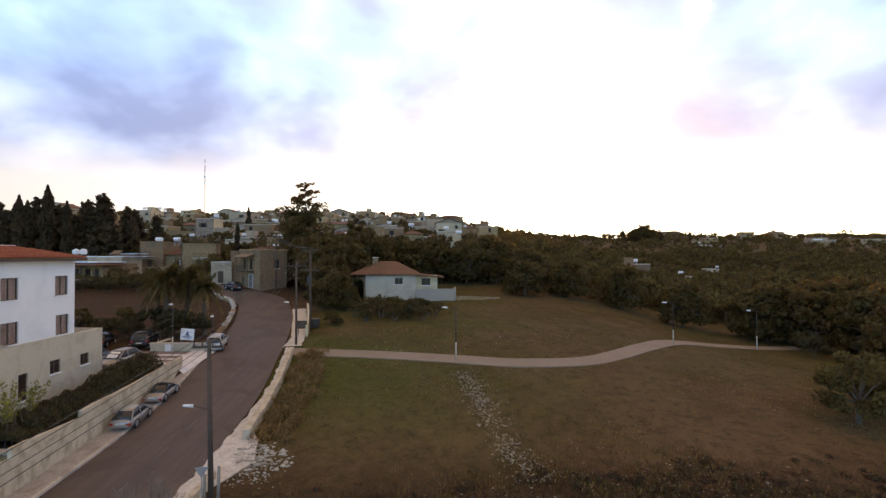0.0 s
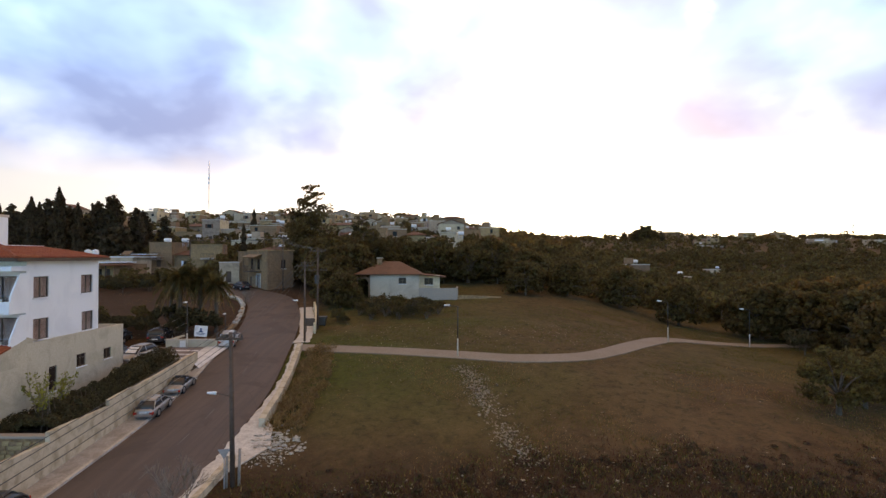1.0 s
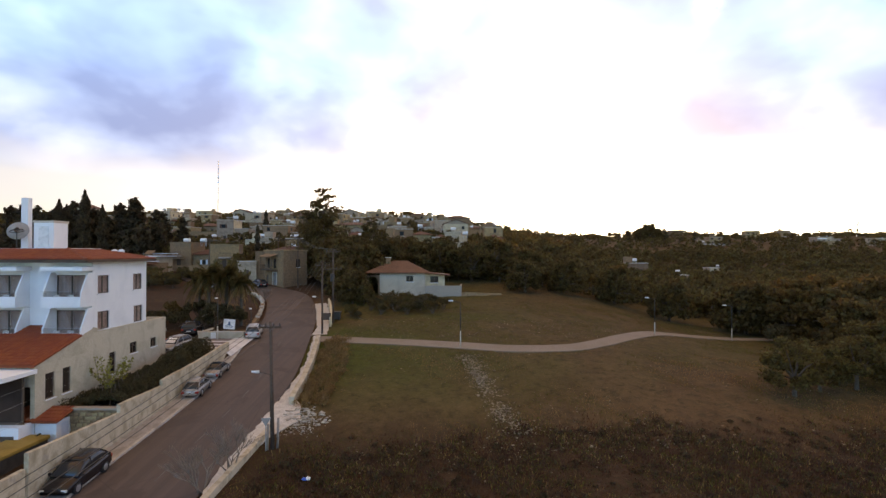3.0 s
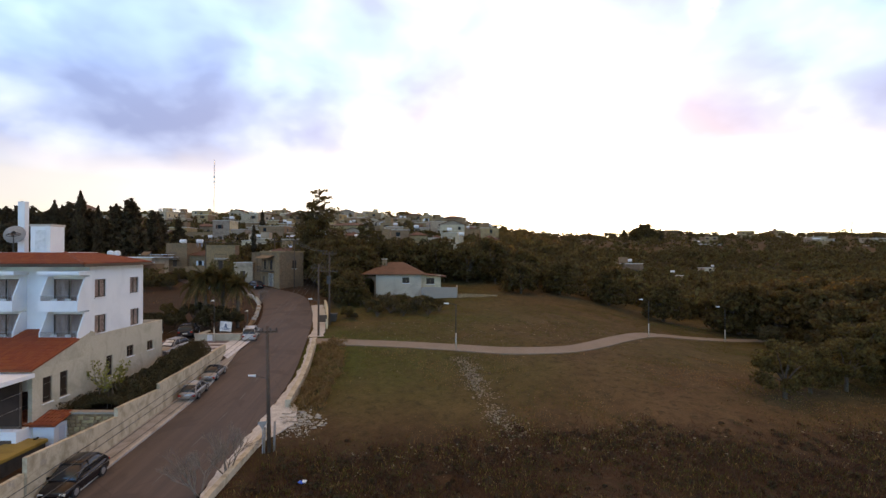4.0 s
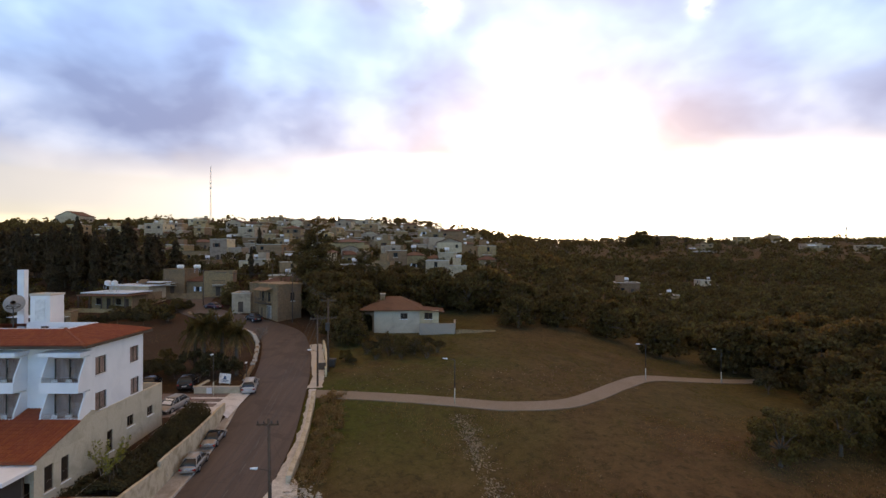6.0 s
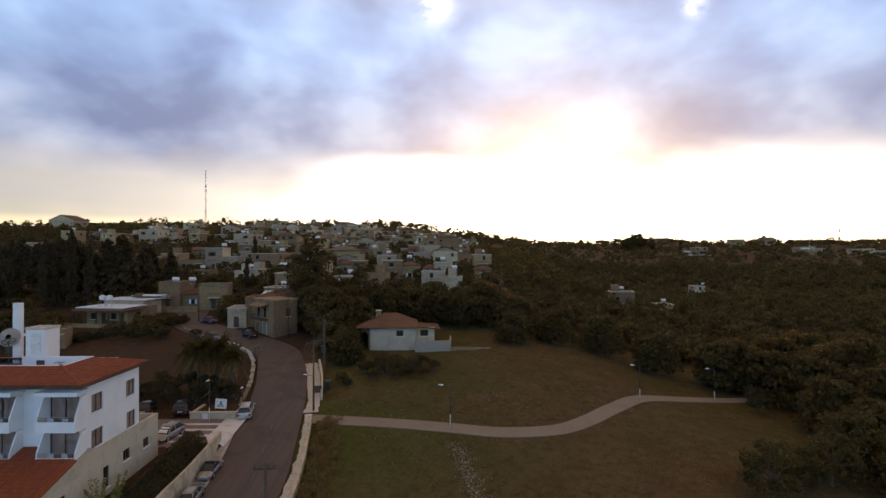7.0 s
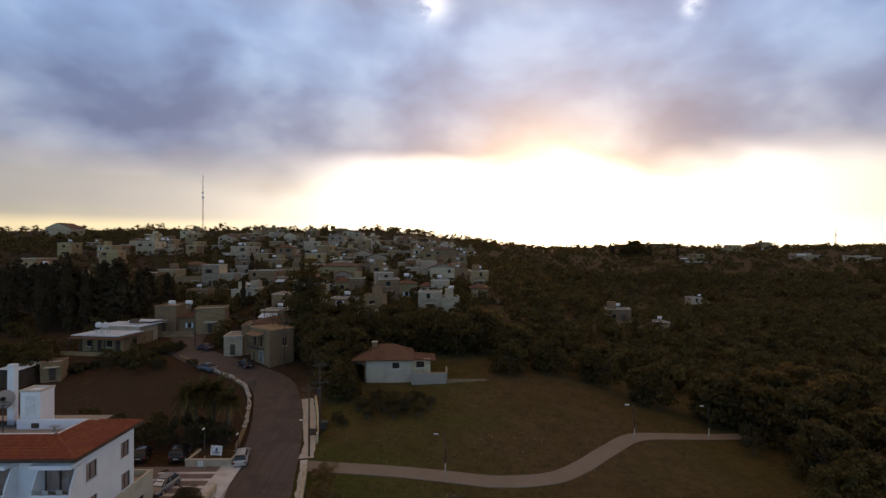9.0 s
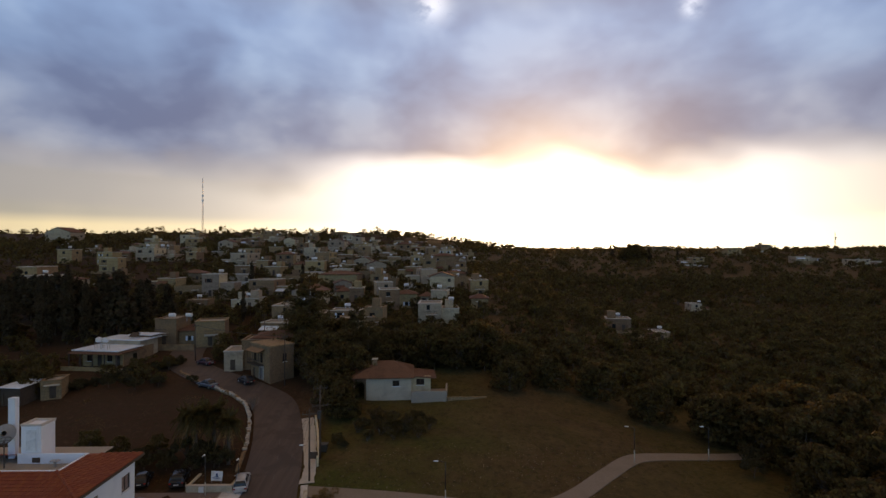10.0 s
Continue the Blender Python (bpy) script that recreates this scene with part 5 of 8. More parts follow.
# faded centre dashes
dash = Geo().box(-0.04, 0.04, -0.8, 0.8, 0, 0.004).mesh("dash", M["worn_paint"])
for k, p in enumerate(center):
    if 26 < p.y < 84 and k % 3 == 0:
        q = center[min(k + 1, len(center) - 1)]
        z0, z1 = S(p.x, p.y), S(q.x, q.y)
        ob = part("dash", dash, None, bpy.data.objects["road"])
        d = q - p
        ob.matrix_basis = Matrix.Translation((p.x + 0.3, p.y, z0 + 0.036)) @ Vector((d.x, d.y, z1 - z0)).to_track_quat("Y", "Z").to_matrix().to_4x4()


def parking():
    g = Geo()
    xs, ys = np.linspace(-46, -23.4, 14), np.linspace(52.2, 60.0, 9)
    v = [(x, y, float(level(x, y)) + 0.10) for y in ys for x in xs]
    k = len(xs)
    g.put(v, [(j * k + i, j * k + i + 1, (j + 1) * k + i + 1, (j + 1) * k + i) for j in range(len(ys) - 1) for i in range(k - 1)])
    lot = solo("parking_court", g, M["court"], "grey concrete parking court with pale bands", "parking court", "structure")
    for y in (53.4, 55.0, 56.6, 58.2):
        v, m = [], 12
        for yy in (y, y + 0.5):
            v += [(x, yy, float(level(x, yy)) + 0.125) for x in np.linspace(-31.5, -24.2, m)]
        part("band", Geo().put(v, [(i, i + 1, m + i + 1, m + i) for i in range(m - 1)]), M["band"], lot)


parking()
xs, ys = np.linspace(-24.9, -22.5, 5), np.linspace(53.3, 60.6, 12)
apron = [(x, y, max(float(level(x, y)), S(x, y)) + 0.16) for y in ys for x in xs]
solo("driveway", Geo().put(apron, [(j * 5 + i, j * 5 + i + 1, j * 5 + i + 6, j * 5 + i + 5) for j in range(11) for i in range(4)]), M["band"], "pale concrete driveway into the parking court", "driveway", "structure")


def planter_wall():
    base = Vector((-26.5, 60.3, 3.4))
    ob = thing("planter", base, "pale stone planter box at the edge of the parking court", "planter")
    wall_part(ob, facing(-2.7, -0.3, 0), 5.4, 0, 1.05, [], M["stone"], 0.3)
    for sx in (2.4, -2.7):
        part("wall", Geo().box(sx, sx + 0.3, 0.003, 3.2, 0, 1.05), M["stone"], ob)
    part("coping", Geo().box(-2.78, 2.78, -0.36, 0.06, 1.053, 1.13), M["pale_concrete"], ob)
    part("earth", Geo().box(-2.38, 2.38, 0.003, 3.2, 0, 0.9), M["ground"], ob)
    part("notice", Geo().box(-1.2, -0.6, -0.345, -0.303, 0.15, 1.0), M["sign"], ob, "small white notice board")


planter_wall()


def sign_board():
    ob = thing("sign_board", pose(-26.0, 60.9, 4.4, 0, 5, 4) @ Matrix.Scale(0.78, 4), "white square sign board with blue emblem behind the planter", "sign")
    part("board", Geo().box(-0.85, 0.85, -0.03, 0.03, 0.35, 1.85), M["sign"], ob, bevel=0.01)
    for x in (-0.7, 0.7):
        part("post", Geo().tube((x, 0.06, 0), (x, 0.06, 1.8), 0.03), M["metal"], ob)
    e = Geo()
    e.tube((0, -0.032, 1.35), (0, -0.04, 1.35), 0.16, 0.16, 12)
    e.put([(-0.35, -0.036, 0.95), (0.35, -0.036, 0.95), (0, -0.036, 1.3)], [(0, 1, 2)])
    part("emblem", e, M["sign_blue"], ob)
    for z, w in ((0.78, 0.6), (0.62, 0.5)):
        part("text_bar", Geo().box(-w, w, -0.036, -0.031, z, z + 0.08), M["sign_blue"], ob)


sign_board()

# ---- poles, lamps, cables ----


def pole(x, y, h, label, arms, lamp=None, r=0.14, lean=0.0):
    z = S(x, y) - 0.05
    ob = thing("utility_pole", pose(x, y, z, 0, lean, 0), label, "utility pole", "utility poles along the road")
    part("shaft", Geo().tube((0, 0, 0), (0, 0, h), r, r * 0.68, 10), M["pole_wood"], ob, smooth=True)
    for az, aw, turn in arms:
        arm = part("crossarm", Geo().box(-aw, aw, -0.22, -0.13, az - 0.06, az + 0.06), M["dark_frame"], ob, at=pose(0, 0, 0, 0, 0, turn))
        for k in (-0.9, -0.35, 0.35, 0.9):
            part("insulator", Geo().tube((aw * k, -0.18, az + 0.063), (aw * k, -0.18, az + 0.25), 0.05, 0.035, 8), M["dark_metal"], arm)
    if lamp:
        lx, ly, lz = lamp
        br = part("lamp_bracket", Geo().tube((0, 0, lz - 0.25), (lx * 0.8, ly * 0.8, lz), 0.022), M["dark_metal"], ob)
        part("lamp_head", Geo().tube((lx * 0.8, ly * 0.8, lz), (lx * 0.8 + 0.48 * lx / math.hypot(lx, ly), ly * 0.8 + 0.48 * ly / math.hypot(lx, ly), lz + 0.05), 0.10, 0.06, 8), M["tank"], br)
    return ob


near_pole = pole(-11.7, 34.4, 8.5, "tall dark timber utility pole with crossarm and street lamp", [(8.15, 0.75, 0)], (-0.95, -0.2, 5.2), 0.15, -1.0)
for x, y, h in ((-12.0, 34.25, 1.9), (-11.4, 34.5, 2.2)):
    st = thing("stub_post", (x, y, S(x, y) - 0.2), "pale weathered timber stub post bracing the pole", "post", "stub posts at the pole")
    part("shaft", Geo().tube((0, 0, 0), (0.05, 0, h), 0.09, 0.08, 8), M["old_timber"], st, smooth=True)
give_way = thing("road_sign", pose(-12.05, 34.1, S(-12.0, 34.2) + 1.15, 0, 0, 12), "triangular road sign seen from its grey back, on a stub post", "road sign")
part("plate", Geo().put([(-0.33, -0.02, 1.0), (0.33, -0.02, 1.0), (0, -0.02, 0.44), (-0.33, 0.0, 1.0), (0.33, 0.0, 1.0), (0, 0.0, 0.44)], [(0, 2, 1), (3, 4, 5), (0, 1, 4, 3), (1, 2, 5, 4), (2, 0, 3, 5)]), M["dish"], give_way, "grey steel back of the sign")
part("post", Geo().tube((0, 0.03, -1.2), (0, 0.03, 1.0), 0.03), M["metal"], give_way)
pole(-15.2, 62.3, 8.9, "dark timber utility pole with crossarm and lamp beside the road", [(8.4, 0.9, 10)], (-0.9, -0.2, 4.6), 0.13)
h_pole = pole(-15.1, 67.8, 9.8, "timber transformer pole with twin crossarms", [(9.5, 0.95, 15), (7.2, 1.1, 15)], None, 0.14)
part("transformer", Geo().tube((0, -0.45, 5.6), (0, -0.45, 6.6), 0.28, 0.28, 12), M["dark_metal"], h_pole)
pole(-27.6, 94.6, 9.5, "grey utility pole at the corner of the stone house", [(9.1, 0.6, 30)], None, 0.12)
pole(-50.5, 108.5, 8.0, "grey utility pole beside the upper road", [(7.6, 0.6, 40)], None, 0.12)
pole(-39.0, 118.0, 8.0, "timber utility pole between village houses", [(7.6, 0.6, 0)], None, 0.12)


def street_lamp(x, y, h, turn, label, reach=0.9):
    ob = thing("street_lamp", pose(x, y, float(level(x, y)) - 0.05, 0, 0, turn), label, "street lamp", "street lamps by path and court")
    part("lower_post", Geo().tube((0, 0, 0), (0, 0, h * 0.36), 0.075, 0.07, 8), M["limewash"], ob, "whitewashed lower post", smooth=True)
    part("post", Geo().tube((0, 0, h * 0.36), (0, 0, h), 0.06, 0.045, 8), M["dark_metal"], ob, smooth=True)
    arm = part("arm", Geo().tube((0, 0, h - 0.03), (-reach, 0, h + 0.12), 0.03, 0.03, 6), M["dark_metal"], ob)
    part("head", Geo().tube((-reach + 0.1, 0, h + 0.1), (-reach - 0.45, 0, h + 0.14), 0.1, 0.06, 8), M["tank"], arm)
    return ob


street_lamp(1.45, 57.2, 5.0, 0, "path lamp with dark post and whitewashed foot")
street_lamp(28.3, 70.2, 5.0, 0, "path lamp with dark post and whitewashed foot")
street_lamp(40.9, 74.0, 5.0, 0, "path lamp with dark post and whitewashed foot")
street_lamp(-26.6, 59.3, 4.9, 90, "slender lamp post beside the parking court", 0.25)
street_lamp(-23.6, 61.6, 3.2, 90, "short pale post at the corner of the court", 0.15)


def cable(points, sag=0.5, r=0.012, mat="dark_metal", label="thin dark overhead cable strung between poles"):
    cu = bpy.data.curves.new("cable", "CURVE")
    cu.dimensions, cu.bevel_depth, cu.bevel_resolution = "3D", r, 1
    for a, b in zip(points, points[1:]):
        sp = cu.splines.new("POLY")
        sp.points.add(12)
        for k in range(13):
            t = k / 12
            p = Vector(a).lerp(Vector(b), t)
            sp.points[k].co = (p.x, p.y, p.z - sag * 4 * t * (1 - t), 1)
    cu.materials.append(M[mat])
    ob = new("cable", cu)
    return tagged(ob, label, "cable", "overhead cables")


pz = lambda x, y, h: S(x, y) + h
for dx in (-0.65, -0.25, 0.25, 0.65):
    cable([(-11.85 + dx, 34.2, pz(-11.7, 34.4, 8.4)), (-15.2 + dx, 62.1, pz(-15.2, 62.3, 8.7)), (-15.1 + dx, 67.6, pz(-15.1, 67.8, 9.8)), (-27.6 + dx * 0.8, 94.4, pz(-27.6, 94.6, 9.2)), (-50.5 + dx * 0.6, 108.4, pz(-50.5, 108.5, 7.8))], 0.5)
    cable([(-9.5 + dx, -8.0, 7.6), (-11.85 + dx, 34.2, pz(-11.7, 34.4, 8.4))], 0.7)
cable([(-24.9, 18.0, 5.3), (-26.5, 59.3, 7.2)], 0.35, 0.004, "kerb", "thin pale cable strung above the garden wall")
cable([(-24.4, 18.0, 4.6), (-26.5, 59.3, 6.4)], 0.35, 0.004, "kerb", "thin pale cable strung above the garden wall")
cable([(-23.2, 18.0, 4.0), (-25.6, 59.3, 6.0)], 0.35, 0.004, "kerb", "thin pale cable strung above the garden wall")
cable([(-15.1, 67.8, pz(-15.1, 67.8, 9.2)), (-19.5, 73.5, S(-19.5, 73.5))], 0.05, 0.012)
cable([(-15.2, 62.3, pz(-15.2, 62.3, 8.0)), (-20.5, 77.0, S(-20.5, 77.0))], 0.05, 0.012)

# ---- cars ----


def loft(stations):
    """Skin rings of equal length, closed at both ends."""
    g, k = Geo(), len(stations[0])
    v = [p for ring in stations for p in ring]
    f = [(i * k + j, i * k + (j + 1) % k, (i + 1) * k + (j + 1) % k, (i + 1) * k + j) for i in range(len(stations) - 1) for j in range(k)]
    f += [tuple(range(k))[::-1], tuple(range((len(stations) - 1) * k, len(stations) * k))]
    return g.put(v, f)


def car(x, y, turn, paint, label, shape="hatch", scale=1.0, roof=None, z=None):
    """A parked car; its nose points along local +y."""
    L, W = {"hatch": (3.75, 1.62), "saloon": (4.2, 1.66), "suv": (4.1, 1.74)}[shape]
    L, W = L * scale, W * scale
    H = {"hatch": 1.44, "saloon": 1.42, "suv": 1.62}[shape] * scale
    dx, dy = -math.sin(radians(turn)), math.cos(radians(turn))
    zc = float(level(x, y)) + 0.04 if z is None else z
    rise = (float(level(x + dx, y + dy)) - float(level(x - dx, y - dy))) / 2 if z is None else 0
    tilt = math.degrees(math.atan(np.clip(rise, -0.14, 0.14)))
    ob = thing("car", Matrix.Translation((x, y, zc)) @ Euler((0, 0, radians(turn))).to_matrix().to_4x4() @ Euler((radians(tilt), 0, 0)).to_matrix().to_4x4(), label, "car", "parked cars")
    belt = 0.86 * H / 1.44
    ring = lambda yy, hw, lo, hi: [(-hw * 0.90, yy, lo), (-hw, yy, lo + 0.16), (-hw, yy, hi - 0.18), (-hw * 0.93, yy, hi - 0.02), (-hw * 0.55, yy, hi + 0.02), (hw * 0.55, yy, hi + 0.02), (hw * 0.93, yy, hi - 0.02), (hw, yy, hi - 0.18), (hw, yy, lo + 0.16), (hw * 0.90, yy, lo)]
    w = W / 2
    nose = belt - 0.16 if shape != "suv" else belt - 0.08
    tail = belt + (0.03 if shape != "saloon" else 0.0)
    body = loft([ring(-L / 2, w * 0.86, 0.34, tail - 0.10), ring(-L / 2 + 0.12, w * 0.95, 0.24, tail), ring(-L / 2 + 0.6, w, 0.20, tail + 0.02), ring(-0.2, w, 0.20, belt + 0.02), ring(L * 0.2, w, 0.20, belt), ring(L / 2 - 0.7, w * 0.98, 0.20, nose + 0.06), ring(L / 2 - 0.15, w * 0.93, 0.24, nose - 0.06), ring(L / 2, w * 0.80, 0.34, nose - 0.22)])
    part("body", body, M[paint], ob, smooth=True)
    # greenhouse
    rear = {"hatch": -L / 2 + 0.18, "saloon": -L / 2 + 0.75, "suv": -L / 2 + 0.12}[shape]
    rear_top = {"hatch": rear + 0.62, "saloon": rear + 0.75, "suv": rear + 0.40}[shape]
    front, front_top = L * 0.27, L * 0.05
    b0, b1, t0, t1 = rear, front, rear_top, front_top
    wb, wt = w * 0.93, w * 0.70
    rise_z = H - 0.02 - belt

    def cabin(yy, share):
        zz, ww = belt + rise_z * share, wb + (wt - wb) * share
        return [(-wb, yy, belt - 0.04), (-(wb * 0.45 + ww * 0.55), yy, belt + rise_z * share * 0.55), (-ww, yy, zz - 0.05 * share), (-ww * 0.72, yy, zz), (ww * 0.72, yy, zz), (ww, yy, zz - 0.05 * share), (wb * 0.45 + ww * 0.55, yy, belt + rise_z * share * 0.55), (wb, yy, belt - 0.04)]

    glaze = loft([cabin(b0, 0.04), cabin(b0 + (t0 - b0) * 0.45, 0.60), cabin(t0, 0.95), cabin((t0 + t1) / 2, 1.0), cabin(t1, 0.95), cabin(t1 + (b1 - t1) * 0.5, 0.60), cabin(b1, 0.04)])
    part("glasshouse", glaze, M["car_glass"], ob, "dark car windows", smooth=True)
    top = loft([[(-wt * 0.98, yy, H - 0.06), (-wt * 0.8, yy, H - dz), (0, yy, H + 0.025 - dz), (wt * 0.8, yy, H - dz), (wt * 0.98, yy, H - 0.06)] for yy, dz in ((t0 - 0.06, 0.045), (t0 + 0.2, 0.0), (t1 - 0.25, 0.0), (t1 + 0.08, 0.045))])
    part("roof", top, M[roof or paint], ob, smooth=True)
    for s in (-1, 1):
        for (ya, yb) in ((b0 + 0.03, t0), (b1 - 0.02, t1)):
            part("pillar", Geo().tube((s * wb * 0.995, ya, belt - 0.03), (s * wt * 1.0, yb, H - 0.05), 0.045, 0.04, 6), M[roof or paint], ob)
        part("pillar", Geo().tube((s * wb * 1.0, -0.15, belt - 0.03), (s * wt * 1.02, -0.2, H - 0.05), 0.04, 0.035, 6), M[roof or paint], ob)
    for s in (-1, 1):
        for yy in (-L / 2 + 0.78, L / 2 - 0.8):
            wheel = Geo().tube((s * (w - 0.19), yy, 0.31), (s * (w + 0.015), yy, 0.31), 0.31, 0.31, 18)
            wo = part("wheel", wheel, M["rubber"], ob, smooth=False)
            part("rim", Geo().tube((s * (w + 0.016), yy, 0.31), (s * (w + 0.03), yy, 0.31), 0.20, 0.17, 14), M["alloy"], wo)
        part("tail_lamp", Geo().box(s * w * 0.78 - 0.13, s * w * 0.78 + 0.13, -L / 2 - 0.012, -L / 2 + 0.15, tail - 0.32, tail - 0.13), M["red_lamp"], ob, bevel=0.02)
        part("headlamp", Geo().box(s * w * 0.70 - 0.15, s * w * 0.70 + 0.15, L / 2 - 0.2, L / 2 - 0.01, nose - 0.30, nose - 0.15), M["clear_lamp"], ob, bevel=0.02)
        part("mirror", Geo().box(s * (w + 0.09) - 0.09, s * (w + 0.09) + 0.09, b1 - 0.25, b1 - 0.13, belt - 0.03, belt + 0.11), M[paint], ob, bevel=0.02)
    part("number_plate", Geo().box(-0.26, 0.26, -L / 2 - 0.015, -L / 2 + 0.02, 0.55, 0.66), M["clear_lamp"], ob)
    part("bumper", Geo().box(-w * 0.84, w * 0.84, -L / 2 - 0.05, -L / 2 + 0.1, 0.32, 0.50), M[paint], ob, bevel=0.03)
    return ob


car(-21.5, 44.3, 3, "silver", "silver hatchback parked half on the pavement", "hatch", 0.88)
car(-21.75, 48.6, 2, "silver", "silver convertible with black fabric roof parked at the kerb", "saloon", 0.80, "rubber")
car(-23.1, 61.4, 13, "pearl", "pale silver-white hatchback parked facing up the street", "suv", 0.92)
car(-21.6, 30.1, 181, "black_paint", "black rounded hatchback parked below the garden wall", "hatch", 1.05)
car(-31.0, 62.3, 14, "dark_paint", "dark grey small car nosed against the court's edge", "suv", z=S(-31.5, 61) + 0.15)
car(-35.4, 62.2, 14, "dark_paint", "black car parked at the far side of the court", "hatch", z=S(-35, 61) + 0.15)
shade_car = car(-29.0, 54.9, 168, "silver", "silver car with pale windscreen shade in the court", "hatch")
part("windscreen_shade", Geo().put([(-0.55, 0.98, 0.90), (0.55, 0.98, 0.90), (0.46, 0.36, 1.32), (-0.46, 0.36, 1.32), (-0.55, 1.00, 0.92), (0.55, 1.00, 0.92), (0.46, 0.38, 1.34), (-0.46, 0.38, 1.34)], [(3, 2, 1, 0), (4, 5, 6, 7), (0, 1, 5, 4), (1, 2, 6, 5), (2, 3, 7, 6), (3, 0, 4, 7)]), M["sign"], shade_car, "pale folded windscreen shade")
car(-32.6, 55.5, 160, "blue_paint", "blue-grey car in the parking court", "hatch")
car(-41.5, 93.9, 62, "blue_paint", "blue-grey car parked beside the upper road", "saloon")
car(-47.6, 106.6, 66, "wine_paint", "dark wine-red car parked below the stone houses", "saloon", 0.95)
car(-35.3, 95.9, 50, "dark_paint", "dark red-brown car outside the stone house", "hatch")

M["bungalow"] = material("bungalow_render", (0.46, 0.37, 0.27), (0.58, 0.47, 0.35), 0.85, 9, 0.5, 0.08, stain_colour=(0.36, 0.29, 0.22))

# ---- particular houses ----


def hip_house():
    """The white bungalow with a tiled hip roof, above the path."""
    x, y = -7.6, 87.4
    z = 7.4
    ob = thing("bungalow", pose(x, y, z, 0, 0, 3), "white bungalow with brown hipped tile roof and arched porch", "house")
    w, d, h = 7.75, 9.0, 2.9
    front = pose(-w / 2, 0, 0)
    wall_part(ob, front, w, -2.0, h, [(4.5, 5.7, 1.45, 2.45)], M["bungalow"])
    wall_part(ob, pose(w / 2, 0.25, 0, 0, 0, 90), d - 0.5, -2.0, h, [], M["bungalow"])
    wall_part(ob, pose(-w / 2, d - 0.25, 0, 0, 0, -90), d - 0.5, -2.0, h, [], M["bungalow"])
    wall_part(ob, pose(w / 2, d, 0, 0, 0, 180), w, -2.0, h, [], M["bungalow"])
    window_part(ob, front, 4.5, 5.7, 1.45, 2.45, frame_mat=M["dark_frame"], curtain=False)
    # set-back wing with its own window
    m = pose(w / 2 + 0.003, 1.6, 0)
    wall_part(ob, m, 3.4, -2.0, h - 0.15, [(0.9, 2.3, 1.2, 2.3)], M["backlit_white"], name="wing_wall")
    wall_part(ob, pose(w / 2 + 3.403, 1.85, 0, 0, 0, 90), 5.0, -2.0, h - 0.5, [], M["backlit_white"], name="wing_wall")
    window_part(ob, m, 0.9, 2.3, 1.2, 2.3, frame_mat=M["dark_frame"], curtain=False)
    # arched porch
    porch, n = Geo(), 12
    arch = [(-1.15 - 0.8 * math.cos(math.pi * k / n), 1.5 + 0.8 * math.sin(math.pi * k / n)) for k in range(n + 1)]
    for k in range(n):
        (a0, c0), (a1, c1) = arch[k], arch[k + 1]
        for yy in (0.4, 0.65):
            porch.put([(a0, yy, c0), (a1, yy, c1), (a1, yy, h - 0.3), (a0, yy, h - 0.3)], [(0, 1, 2, 3)])
        porch.put([(a0, 0.4, c0), (a1, 0.4, c1), (a1, 0.65, c1), (a0, 0.65, c0)], [(0, 1, 2, 3)])
    porch.box(-2.3, -1.95, 0.4, 0.65, -1.0, h - 0.3).box(-0.35, 0.0, 0.4, 0.65, -1.0, h - 0.3)
    part("porch", porch, M["cream"], ob, "arched porch", at=pose(-w / 2, 0, 0))
    r = Geo()
    e, p = 0.55, 2.1
    a = [(-w / 2 - 2.6, -e, h), (w / 2 + e, -e, h), (w / 2 + e, d + e, h), (-w / 2 - 2.6, d + e, h)]
    r.put(a + [(q[0], q[1], h + 0.14) for q in a] + [(-w / 2 + 2.0, d / 2, h + p), (w / 2 - 3.2, d / 2, h + p)], [(3, 2, 1, 0), (0, 1, 5, 4), (1, 2, 6, 5), (2, 3, 7, 6), (3, 0, 4, 7), (4, 5, 9, 8), (5, 6, 9), (6, 7, 8, 9), (7, 4, 8)])
    part("roof", r, M["far_tile"], ob)
    rw = Geo().put([(w / 2 + e, 0.9, h - 0.12), (w / 2 + 4.4, 0.9, h - 0.5), (w / 2 + 4.4, 7.2, h - 0.5), (w / 2 + e, 7.2, h - 0.12), (w / 2 + e, 0.9, h + 0.02), (w / 2 + 4.4, 0.9, h - 0.36), (w / 2 + 4.4, 7.2, h - 0.36), (w / 2 + e, 7.2, h + 0.02)], [(3, 2, 1, 0), (4, 5, 6, 7), (0, 1, 5, 4), (1, 2, 6, 5), (2, 3, 7, 6), (3, 0, 4, 7)])
    part("wing_roof", rw, M["far_tile"], ob)
    ch = part("chimney", Geo().box(-3.0, -2.2, 3.0, 3.8, h + 0.8, h + 2.6), M["cream"], ob)
    part("cap", Geo().box(-3.12, -2.08, 2.88, 3.92, h + 2.603, h + 2.72), M["pale_concrete"], ch)
    wall_line("terrace_wall", [(-3.7, 86.4), (2.3, 86.9)], 0.3, [8.25, 8.2], [5.4, 5.4], M["concrete"], "weathered rendered terrace wall in front of the bungalow", step=1.0, rough=0.03)
    wall_line("terrace_return_wall", [(2.3, 87.1), (2.5, 92.0)], 0.3, [8.2, 8.2], [5.4, 5.4], M["concrete"], "weathered rendered side wall of the bungalow's terrace", step=1.0, rough=0.03)
    low = [(2.5, 87.0), (6.0, 87.6), (9.4, 88.4)]
    wall_line("yard_wall", low, 0.25, [7.1, 6.95, 6.75], [5.0, 5.0, 5.0], M["rough_stone"], "low rubble yard wall running on from the terrace", step=1.0, rough=0.05)
